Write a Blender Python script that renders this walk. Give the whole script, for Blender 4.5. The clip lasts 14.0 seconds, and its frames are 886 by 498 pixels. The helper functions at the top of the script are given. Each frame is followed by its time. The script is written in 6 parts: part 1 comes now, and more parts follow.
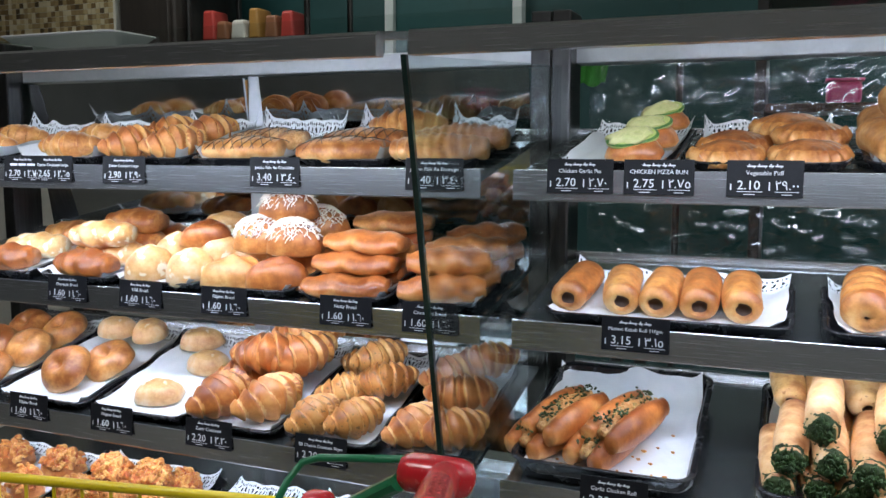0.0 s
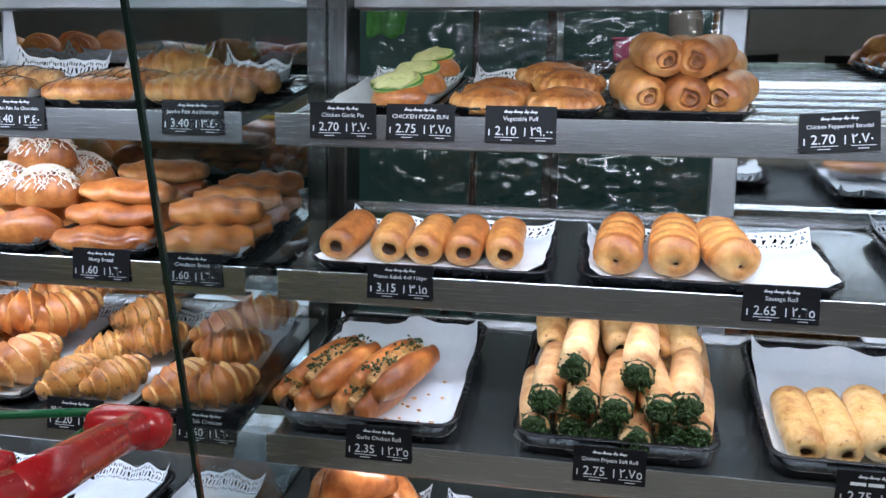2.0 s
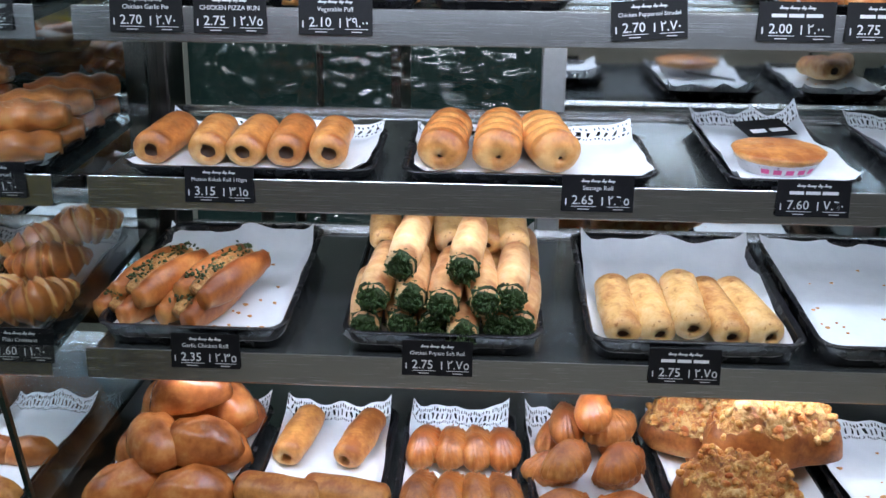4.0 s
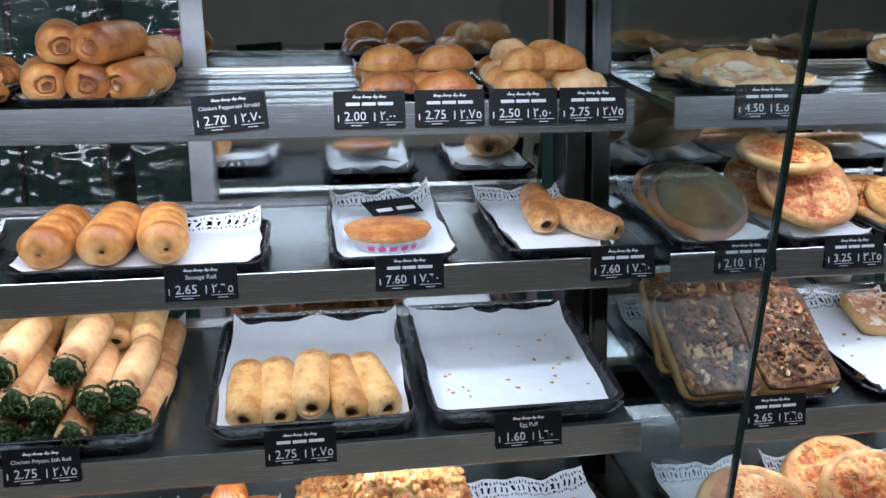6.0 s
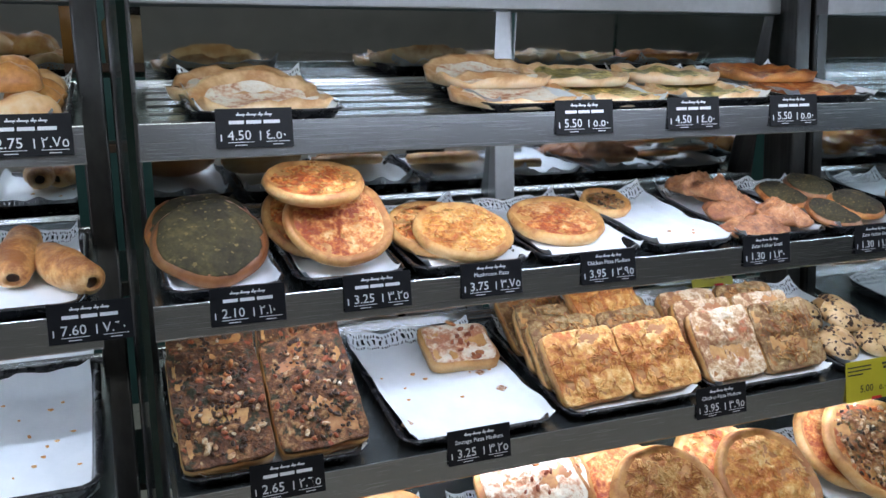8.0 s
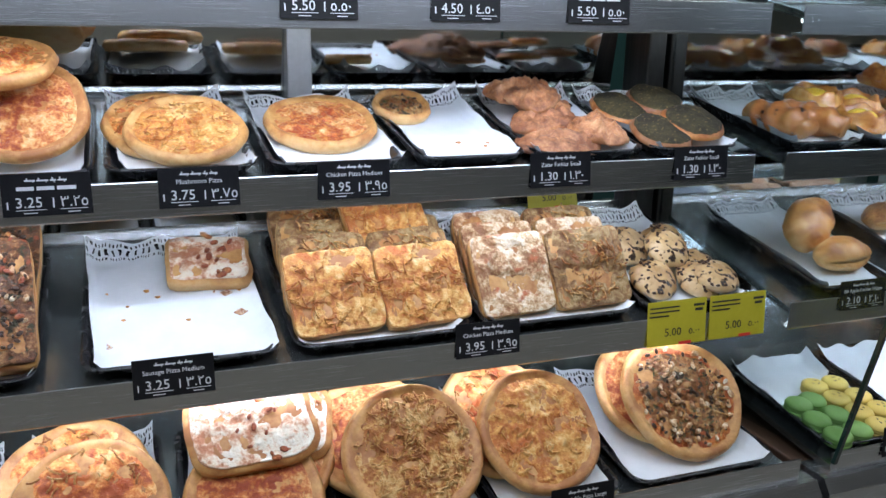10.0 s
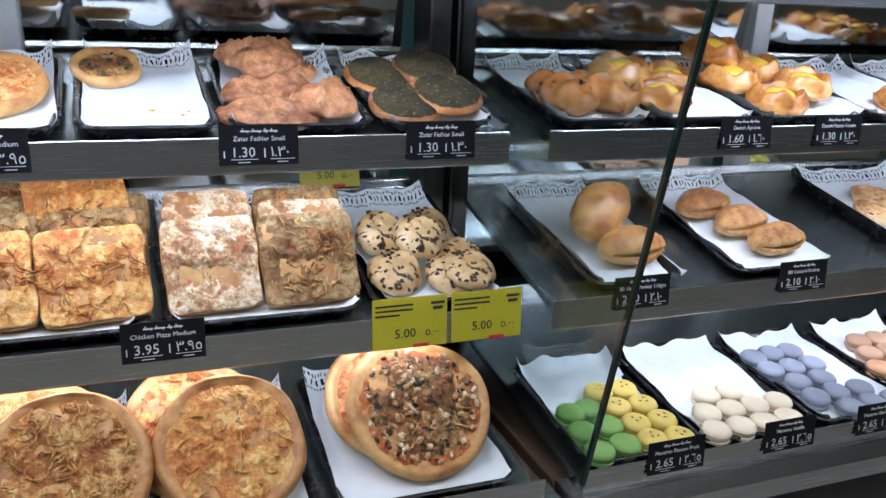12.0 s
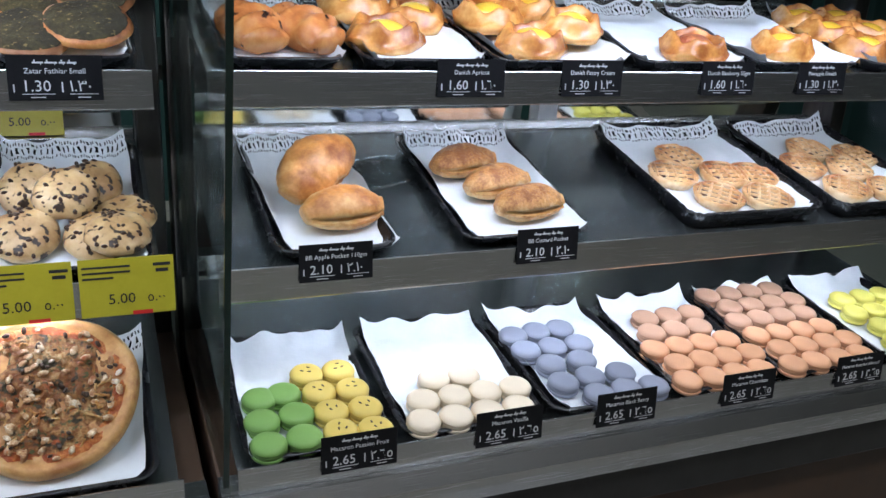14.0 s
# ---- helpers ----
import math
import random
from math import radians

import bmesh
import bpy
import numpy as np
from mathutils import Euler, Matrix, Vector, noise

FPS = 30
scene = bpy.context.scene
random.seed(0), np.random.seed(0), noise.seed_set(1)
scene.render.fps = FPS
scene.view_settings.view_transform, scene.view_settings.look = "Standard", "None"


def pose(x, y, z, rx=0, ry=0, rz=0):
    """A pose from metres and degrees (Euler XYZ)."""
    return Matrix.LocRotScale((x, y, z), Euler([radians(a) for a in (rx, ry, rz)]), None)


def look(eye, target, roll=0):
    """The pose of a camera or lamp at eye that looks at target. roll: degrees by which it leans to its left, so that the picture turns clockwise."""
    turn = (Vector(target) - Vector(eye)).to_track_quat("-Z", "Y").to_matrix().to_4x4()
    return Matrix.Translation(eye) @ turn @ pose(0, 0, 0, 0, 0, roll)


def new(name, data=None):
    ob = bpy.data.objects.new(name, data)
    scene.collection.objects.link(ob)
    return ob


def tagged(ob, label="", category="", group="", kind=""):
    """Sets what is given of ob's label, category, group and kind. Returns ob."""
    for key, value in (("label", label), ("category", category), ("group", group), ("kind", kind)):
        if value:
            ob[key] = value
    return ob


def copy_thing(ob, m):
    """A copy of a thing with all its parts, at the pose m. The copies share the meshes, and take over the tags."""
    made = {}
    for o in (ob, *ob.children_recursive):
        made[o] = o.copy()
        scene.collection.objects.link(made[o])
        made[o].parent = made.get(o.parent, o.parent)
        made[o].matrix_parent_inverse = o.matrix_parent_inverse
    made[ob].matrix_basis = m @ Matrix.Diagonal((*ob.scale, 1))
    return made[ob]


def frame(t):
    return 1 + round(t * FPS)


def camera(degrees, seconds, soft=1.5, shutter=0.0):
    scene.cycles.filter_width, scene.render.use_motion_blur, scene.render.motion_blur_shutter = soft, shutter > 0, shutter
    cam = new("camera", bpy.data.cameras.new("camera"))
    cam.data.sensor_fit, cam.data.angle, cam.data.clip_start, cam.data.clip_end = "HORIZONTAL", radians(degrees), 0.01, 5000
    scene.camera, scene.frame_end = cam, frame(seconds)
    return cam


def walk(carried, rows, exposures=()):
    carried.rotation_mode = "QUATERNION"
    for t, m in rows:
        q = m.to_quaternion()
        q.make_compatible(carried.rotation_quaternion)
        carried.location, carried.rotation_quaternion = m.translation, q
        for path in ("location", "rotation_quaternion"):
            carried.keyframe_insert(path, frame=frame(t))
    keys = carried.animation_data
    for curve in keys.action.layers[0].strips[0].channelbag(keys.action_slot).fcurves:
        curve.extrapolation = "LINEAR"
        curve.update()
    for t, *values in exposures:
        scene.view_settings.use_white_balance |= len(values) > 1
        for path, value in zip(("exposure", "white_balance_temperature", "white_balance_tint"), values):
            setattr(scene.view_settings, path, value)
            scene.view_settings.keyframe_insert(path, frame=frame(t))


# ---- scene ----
cam = camera(55.0, 14.0)
METRES, EYE, TILT, LEAN, TURN = 2.5, 1.35, -7.0, 0.0, 22.0
ROWS = [
    (0.0, 0.0, 0.0, 0.0, 0.0, 0.0, -0.0),
    (0.5, 0.014, 0.0025, 0.0007, -3.84, 0.25, 0.47),
    (1.0, 0.03, 0.0039, 0.0012, -7.88, 0.75, 0.77),
    (1.5, 0.0391, 0.0055, -0.0023, -9.88, -0.13, 0.61),
    (2.0, 0.0456, 0.0095, -0.0091, -10.95, -2.61, 0.23),
    (4.5, 0.106, -0.0023, -0.0222, -21.2, -8.64, 2.17),
    (5.0, 0.1367, -0.0286, -0.0229, -23.29, -6.96, 2.98),
    (5.5, 0.1656, -0.0503, -0.025, -26.22, -5.04, 4.18),
    (6.0, 0.2006, -0.0555, -0.0234, -30.11, -3.69, 4.64),
    (6.5, 0.2559, -0.0496, -0.0166, -35.15, -3.22, 4.13),
    (7.0, 0.298, -0.0516, -0.0193, -38.39, -3.54, 4.71),
    (7.5, 0.3395, -0.0722, -0.024, -40.11, -3.91, 5.6),
    (8.0, 0.3987, -0.1048, -0.0248, -42.94, -4.26, 6.34),
    (10.5, 0.606, -0.1702, -0.0513, -41.68, -11.91, 3.06),
    (11.0, 0.639, -0.1941, -0.0577, -41.68, -12.64, 2.84),
    (11.5, 0.673, -0.2044, -0.0592, -42.47, -12.27, 2.82),
    (12.0, 0.7347, -0.21, -0.0559, -43.15, -12.45, 2.21),
    (12.5, 0.7923, -0.2168, -0.0586, -44.85, -12.92, 2.95),
    (13.0, 0.8394, -0.2324, -0.0599, -45.84, -13.34, 2.59),
    (13.5, 0.8828, -0.2623, -0.0657, -44.97, -13.81, 1.51),
    (14.0, 0.9147, -0.2786, -0.0767, -43.5, -15.12, 1.27),
]
walk(cam, [(t, pose(0, 0, EYE, TILT, LEAN, TURN) @ pose(METRES * x, METRES * y, METRES * z, 90 + pitch, roll, yaw)) for t, x, y, z, yaw, pitch, roll in ROWS],
     [(0.0, 0.17), (2.0, 0.02), (5.0, -0.12), (8.0, -0.15), (11.0, -0.06), (14.0, 0.1)])

# ---------------------------------------------------------------- world and lights
world = bpy.data.worlds.new("world")
scene.world = world
world.use_nodes = True
world.node_tree.nodes["Background"].inputs[0].default_value = (0.75, 0.85, 1.0, 1)
world.node_tree.nodes["Background"].inputs[1].default_value = 0.05

LED_CANOPY, CEILING_W, KITCHEN_W = {"a": 7.6, "b": 6.0, "c": 6.6, "d": 6.4}, 12.5, 16.0
LED_SHELF = {1: 2.0, 2: 1.9, 3: 2.9}
BAYS = {"a": (-1.86, -0.46), "b": (-0.405, 0.995), "c": (1.06, 2.45), "d": (2.515, 3.91)}
# row: (front y, front z, back y, back z)
ROWSHELF = {1: (1.305, 1.308, 1.66, 1.375), 2: (1.305, 1.066, 1.66, 1.13), 3: (1.25, 0.816, 1.66, 0.905), 4: (1.115, 0.602, 1.66, 0.66)}
BACK = 1.72


def area(name, x, y, z, sx, sy, watts, colour, target, spread=180.0):
    d = bpy.data.lights.new(name, "AREA")
    d.shape, d.size, d.size_y, d.energy, d.color, d.spread = "RECTANGLE", sx, sy, watts, colour, radians(spread)
    ob = new(name, d)
    ob.matrix_basis = look((x, y, z), target)
    return ob


for key, (xa, xb) in BAYS.items():
    xm = (xa + xb) / 2
    area("led_light", xm, 0.935, 1.466, 1.16, 0.03, LED_CANOPY[key], (0.755, 0.87, 1.12), (xm, 1.36, 1.15), 165.0)
    for row in (1, 2, 3):
        y0, z0, _, _ = ROWSHELF[row]
        area("led_light", xm, y0 + 0.018, z0 - 0.036, 1.16, 0.018, LED_SHELF[row], (0.775, 0.87, 1.11), (xm, y0 + 0.1, z0 - 0.5))
# unseen lamps added above the aisle to brighten the steel lips and rails
for x in (-1.5, 1.0, 3.5):
    area("ceiling_light_source", x, -0.3, 2.93, 1.2, 0.3, CEILING_W, (0.97, 0.98, 1.0), (x, -0.3, 0))
# fill lamps without a fixture, added to lift the dark kitchen background
for x in (-2.2, 1.0, 3.6):
    area("kitchen_light_source", x, 3.0, 2.9, 1.2, 0.3, KITCHEN_W, (0.9, 1.0, 0.97), (x, 3.0, 0))


# ---------------------------------------------------------------- materials
def nodes_of(name):
    m = bpy.data.materials.new(name)
    m.use_nodes = True
    return m, m.node_tree, m.node_tree.nodes["Principled BSDF"]


def link(tree, a, b):
    tree.links.new(a, b)


def node(tree, kind, **values):
    n = tree.nodes.new(kind)
    for k, v in values.items():
        n.inputs[k].default_value = v
    return n


def ramp(tree, source, stops):
    r = tree.nodes.new("ShaderNodeValToRGB")
    while len(r.color_ramp.elements) < len(stops):
        r.color_ramp.elements.new(0.5)
    for e, (p, c) in zip(r.color_ramp.elements, stops):
        e.position, e.color = p, (*c, 1)
    link(tree, source, r.inputs[0])
    return r.outputs[0]


def noise_tex(tree, coord, scale, detail=4.0, rough=0.6, stretch=None):
    n = node(tree, "ShaderNodeTexNoise", Scale=scale, Detail=detail, Roughness=rough)
    if stretch:
        mp = tree.nodes.new("ShaderNodeMapping")
        mp.inputs["Scale"].default_value = stretch
        link(tree, coord, mp.inputs[0])
        coord = mp.outputs[0]
    link(tree, coord, n.inputs["Vector"])
    return n.outputs["Fac"]


def mix(tree, fac, a, b, blend="MIX"):
    m = tree.nodes.new("ShaderNodeMix")
    m.data_type, m.blend_type = "RGBA", blend
    for sock, v in ((m.inputs[0], fac), (m.inputs[6], a), (m.inputs[7], b)):
        if isinstance(v, bpy.types.NodeSocket):
            link(tree, v, sock)
        else:
            sock.default_value = v if isinstance(v, (int, float)) else (*v, 1)
    return m.outputs[2]


def maths(tree, op, a, b=0.0):
    m = tree.nodes.new("ShaderNodeMath")
    m.operation = op
    for sock, v in ((m.inputs[0], a), (m.inputs[1], b)):
        if isinstance(v, bpy.types.NodeSocket):
            link(tree, v, sock)
        else:
            sock.default_value = v
    return m.outputs[0]


def bump(tree, bsdf, height, strength=0.3, distance=0.002):
    b = node(tree, "ShaderNodeBump", Strength=strength, Distance=distance)
    link(tree, height, b.inputs["Height"])
    link(tree, b.outputs[0], bsdf.inputs["Normal"])


def coords(tree, which="Object"):
    return tree.nodes.new("ShaderNodeTexCoord").outputs[which]


def plain(name, a, b, scale=20.0, rough=0.5, metal=0.0, relief=0.1, dist=0.001, stretch=None, coat=0.0, which="Object", vary=0.18):
    m, t, p = nodes_of(name)
    co = coords(t, which)
    f = noise_tex(t, co, scale, stretch=stretch)
    g = noise_tex(t, co, scale * 6, stretch=stretch)
    f2 = maths(t, "ADD", maths(t, "MULTIPLY", f, 0.65), maths(t, "MULTIPLY", g, 0.35))
    link(t, ramp(t, f2, ((0.3, a), (0.7, b))), p.inputs["Base Color"])
    link(t, maths(t, "ADD", maths(t, "MULTIPLY", g, vary), rough - vary / 2), p.inputs["Roughness"])
    p.inputs["Metallic"].default_value = metal
    p.inputs["Coat Weight"].default_value = coat
    if relief:
        bump(t, p, f2, relief, dist)
    return m


def baked(name, pale, gold, brown, spots=None, scale=22.0, gloss=0.36, relief=0.4, spread=0.25, spot_size=70.0, spot_at=0.62, grain=0.45):
    """Crust: pale below, golden to brown on top, freckled."""
    pale, gold, brown = ((r, g, b * 1.04) for r, g, b in (pale, gold, brown))
    m, t, p = nodes_of(name)
    co = coords(t)
    rnd = t.nodes.new("ShaderNodeObjectInfo").outputs["Random"]
    sep = t.nodes.new("ShaderNodeSeparateXYZ")
    link(t, coords(t, "Normal"), sep.inputs[0])
    big = noise_tex(t, co, scale, 3.0)
    fine = noise_tex(t, co, scale * 7, 5.0, 0.7)
    top = maths(t, "MULTIPLY", sep.outputs[2], spread)
    v = maths(t, "ADD", top, maths(t, "MULTIPLY", maths(t, "SUBTRACT", big, 0.5), 1.7))
    v = maths(t, "ADD", v, maths(t, "MULTIPLY", maths(t, "SUBTRACT", fine, 0.5), grain))
    v = maths(t, "ADD", v, maths(t, "MULTIPLY", rnd, 0.26))
    col = ramp(t, maths(t, "ADD", v, 0.38), ((0.22, pale), (0.58, gold), (0.98, brown)))
    if spots:
        s = noise_tex(t, co, spot_size, 2.0, 0.5)
        col = mix(t, ramp(t, s, ((spot_at, (0, 0, 0)), (spot_at + 0.05, (1, 1, 1)))), col, spots)
    link(t, col, p.inputs["Base Color"])
    p.inputs["Roughness"].default_value = gloss
    p.inputs["Subsurface Weight"].default_value = 0.06
    p.inputs["Subsurface Radius"].default_value = (0.006, 0.003, 0.001)
    bump(t, p, maths(t, "ADD", maths(t, "MULTIPLY", fine, grain), big), relief, 0.0022)
    return m


def topping(name, layers, scale=45.0, relief=0.85, gloss=0.4):
    """Baked cheese with patches of sauce, meat or herbs."""
    m, t, p = nodes_of(name)
    co = coords(t)
    rnd = t.nodes.new("ShaderNodeObjectInfo").outputs["Random"]
    broad = noise_tex(t, co, scale * 0.42, 2.5, 0.5)
    fine = noise_tex(t, co, scale * 2.6, 4.0, 0.7)
    lump = noise_tex(t, co, scale * 1.1, 3.0, 0.6)
    base = maths(t, "ADD", maths(t, "MULTIPLY", maths(t, "SUBTRACT", broad, 0.5), 1.3), maths(t, "MULTIPLY", maths(t, "SUBTRACT", fine, 0.5), 1.5))
    base = maths(t, "ADD", base, maths(t, "MULTIPLY", maths(t, "SUBTRACT", lump, 0.5), 1.5))
    base = maths(t, "ADD", base, maths(t, "ADD", maths(t, "MULTIPLY", rnd, 0.14), 0.3))
    col = ramp(t, base, layers[0])
    for n, (size, at, c) in enumerate(layers[1:]):
        mp = t.nodes.new("ShaderNodeMapping")
        mp.inputs["Location"].default_value = (3.1 * n + 1, 1.7 * n, 0.4)
        link(t, co, mp.inputs[0])
        s = noise_tex(t, mp.outputs[0], size, 2.5, 0.55)
        col = mix(t, ramp(t, s, ((at, (0, 0, 0)), (at + 0.09, (1, 1, 1)))), col, c)
    link(t, col, p.inputs["Base Color"])
    link(t, maths(t, "ADD", maths(t, "MULTIPLY", broad, 0.3), gloss - 0.15), p.inputs["Roughness"])
    bump(t, p, maths(t, "ADD", lump, maths(t, "MULTIPLY", fine, 0.6)), relief, 0.008)
    return m


steel = plain("brushed steel", (0.57, 0.58, 0.59), (0.61, 0.62, 0.63), 12, 0.27, 1.0, 0.0, 0.0004, (0.15, 14, 14), vary=0.03)
steel_dull = plain("dull steel", (0.045, 0.044, 0.043), (0.095, 0.093, 0.09), 12, 0.36, 1.0, 0.05, 0.0005, (1, 8, 0.4))
deck_mat = plain("shelf deck", (0.33, 0.365, 0.375), (0.37, 0.405, 0.415), 1.5, 0.25, 0.95, 0.0, vary=0.03)
white_frame = plain("pale aluminium", (0.42, 0.44, 0.45), (0.54, 0.56, 0.57), 14, 0.4, 0.6, 0.05)
black_plastic = plain("black plastic", (0.008, 0.008, 0.01), (0.014, 0.014, 0.016), 6, 0.26, 0, 0)
black_paint = plain("black paint", (0.012, 0.012, 0.012), (0.03, 0.03, 0.03), 14, 0.4, 0, 0.1)
brown_panel = plain("brown panel", (0.05, 0.028, 0.018), (0.09, 0.05, 0.03), 8, 0.45, 0, 0.1)
card_mat = plain("tag card", (0.006, 0.006, 0.007), (0.012, 0.012, 0.013), 30, 0.5, 0, 0.03)
card_mat.node_tree.nodes["Principled BSDF"].inputs["Specular IOR Level"].default_value = 0.15
yellow_card = plain("yellow card", (0.43, 0.37, 0.02), (0.5, 0.43, 0.035), 30, 0.4, 0, 0.03)
ink_white = plain("white ink", (0.6, 0.6, 0.6), (0.7, 0.7, 0.7), 30, 0.5, 0, 0)
ink_black = plain("black ink", (0.02, 0.02, 0.02), (0.03, 0.03, 0.03), 30, 0.5, 0, 0)
red_ink = plain("red ink", (0.6, 0.02, 0.02), (0.65, 0.03, 0.03), 30, 0.5, 0, 0)
floor_mat = plain("floor tile", (0.3, 0.29, 0.27), (0.42, 0.41, 0.38), 5, 0.3, 0, 0.05)
ceiling_mat = plain("ceiling board", (0.7, 0.7, 0.68), (0.78, 0.78, 0.76), 6, 0.8, 0, 0.1)
wall_mat = plain("shop wall", (0.3, 0.3, 0.3), (0.4, 0.4, 0.39), 4, 0.7, 0, 0.1)
teal_wall = plain("teal kitchen wall", (0.012, 0.05, 0.05), (0.02, 0.075, 0.075), 3, 0.5, 0, 0.1)
paint_red = plain("red plastic", (0.5, 0.01, 0.015), (0.6, 0.02, 0.03), 30, 0.25, 0, 0.04, coat=0.4)
paint_green = plain("green wire", (0.01, 0.14, 0.06), (0.015, 0.2, 0.08), 30, 0.3, 0, 0.04)
paint_yellow = plain("yellow wire", (0.75, 0.55, 0.01), (0.85, 0.65, 0.02), 30, 0.3, 0, 0.04)


def mirror_mat():
    m, t, p = nodes_of("mirror pane")
    p.inputs["Base Color"].default_value = (0.6, 0.63, 0.63, 1)
    p.inputs["Metallic"].default_value = 1.0
    f = noise_tex(t, coords(t), 6.0, 5.0)
    link(t, ramp(t, f, ((0.4, (0.03, 0.03, 0.03)), (0.75, (0.12, 0.12, 0.12)))), p.inputs["Roughness"])
    return m


def glass_mat(name, through_tint, share, rough=0.03, graze=0.4):
    """Thin pane: tinted and clear, with a mirror gloss that grows at grazing angles."""
    m, t, p = nodes_of(name)
    p.inputs["Base Color"].default_value = (0.92, 0.95, 0.95, 1)
    p.inputs["Metallic"].default_value = 1.0
    f = noise_tex(t, coords(t), 7.0, 4.0)
    link(t, maths(t, "ADD", maths(t, "MULTIPLY", f, 0.06), rough), p.inputs["Roughness"])
    clear = t.nodes.new("ShaderNodeBsdfTransparent")
    clear.inputs[0].default_value = (*through_tint, 1)
    mx = t.nodes.new("ShaderNodeMixShader")
    facing = t.nodes.new("ShaderNodeLayerWeight").outputs["Facing"]
    gloss = maths(t, "MULTIPLY", maths(t, "POWER", facing, 4.0), graze)
    link(t, maths(t, "ADD", gloss, share), mx.inputs[0])
    link(t, clear.outputs[0], mx.inputs[1])
    link(t, p.outputs[0], mx.inputs[2])
    link(t, mx.outputs[0], t.nodes["Material Output"].inputs[0])
    return m


def paper_mat(lace):
    """White greaseproof paper; a doily has a punched lace band at both ends."""
    m, t, p = nodes_of("doily paper" if lace else "baking paper")
    uv = t.nodes.new("ShaderNodeSeparateXYZ")
    link(t, coords(t, "UV"), uv.inputs[0])
    u, v = uv.outputs[0], uv.outputs[1]
    co = coords(t)
    f = noise_tex(t, co, 14.0, 4.0)
    col = ramp(t, f, ((0.25, (0.66, 0.7, 0.74)), (0.7, (0.78, 0.81, 0.84))))
    grease = noise_tex(t, co, 26.0, 2.0)
    col = mix(t, ramp(t, grease, ((0.74, (0, 0, 0)), (0.8, (0.45, 0.45, 0.45)))), col, (0.7, 0.5, 0.22))
    link(t, col, p.inputs["Base Color"])
    p.inputs["Roughness"].default_value = 0.55
    bump(t, p, f, 0.35, 0.006)
    if not lace:
        return m
    wob = maths(t, "MULTIPLY", noise_tex(t, coords(t, "UV"), 9.0, 2.0), 0.09)
    u = maths(t, "ADD", u, wob)
    edge = maths(t, "ADD", maths(t, "SUBTRACT", v, 0.5), maths(t, "MULTIPLY", maths(t, "SINE", maths(t, "MULTIPLY", u, 62.0)), 0.004))
    holes = None
    for lo, hi, count, width in ((0.472, 0.486, 40.0, 0.42), (0.435, 0.462, 23.0, 0.34), (0.412, 0.424, 52.0, 0.38)):
        cell = maths(t, "FRACT", maths(t, "MULTIPLY", u, count))
        h = maths(t, "MULTIPLY", maths(t, "LESS_THAN", cell, width), maths(t, "MULTIPLY", maths(t, "GREATER_THAN", edge, lo), maths(t, "LESS_THAN", edge, hi)))
        holes = h if holes is None else maths(t, "MAXIMUM", holes, h)
    clear = t.nodes.new("ShaderNodeBsdfTransparent")
    mx = t.nodes.new("ShaderNodeMixShader")
    link(t, holes, mx.inputs[0])
    link(t, p.outputs[0], mx.inputs[1])
    link(t, clear.outputs[0], mx.inputs[2])
    link(t, mx.outputs[0], t.nodes["Material Output"].inputs[0])
    return m


def glow_mat(name, colour, power):
    m, t, p = nodes_of(name)
    p.inputs["Base Color"].default_value = (*colour, 1)
    p.inputs["Emission Color"].default_value = (*colour, 1)
    p.inputs["Emission Strength"].default_value = power
    return m


mirror = mirror_mat()
clear_glass = glass_mat("end glass", (0.82, 0.86, 0.855), 0.025)
top_glass = glass_mat("top glass", (0.93, 0.95, 0.94), 0.02, 0.03, 0.12)
glass_edge = plain("glass edge", (0.006, 0.02, 0.016), (0.015, 0.035, 0.03), 20, 0.15, 0, 0.0)
film_mat = glass_mat("clear plastic film", (0.86, 0.9, 0.9), 0.075, 0.03, 0.1)
paper = paper_mat(True)
baking_paper = paper_mat(False)
tube_mat = glow_mat("lit tube", (0.92, 0.97, 1.0), 6.0)
panel_glow = glow_mat("lit panel", (0.95, 0.98, 1.0), 5.0)


# ---------------------------------------------------------------- mesh helpers
def to_mesh(name, bm, mats, smooth=True):
    me = bpy.data.meshes.new(name)
    bmesh.ops.recalc_face_normals(bm, faces=bm.faces[:])
    bm.to_mesh(me)
    bm.free()
    for m in mats if isinstance(mats, (list, tuple)) else [mats]:
        me.materials.append(m)
    if smooth:
        me.shade_smooth()
    return me


def part(name, bm, mats, parent, label="", smooth=False):
    ob = new(name, to_mesh(name, bm, mats, smooth))
    ob.parent = parent
    return tagged(ob, label)


def box(x0, x1, y0, y1, z0, z1, bevel=0.0, bm=None):
    out = bmesh.new()
    bmesh.ops.create_cube(out, size=1.0, matrix=Matrix.LocRotScale(((x0 + x1) / 2, (y0 + y1) / 2, (z0 + z1) / 2), None, (x1 - x0, y1 - y0, z1 - z0)))
    if bevel:
        bmesh.ops.bevel(out, geom=out.edges[:], offset=bevel, segments=2, affect="EDGES", profile=0.5)
    return out


def prism(profile, x0, x1):
    """A closed (y, z) profile drawn out along x."""
    bm = bmesh.new()
    a = [bm.verts.new((x0, y, z)) for y, z in profile]
    b = [bm.verts.new((x1, y, z)) for y, z in profile]
    bm.faces.new(a)
    bm.faces.new(b[::-1])
    for i in range(len(a)):
        j = (i + 1) % len(a)
        bm.faces.new((a[i], b[i], b[j], a[j]))
    return bm


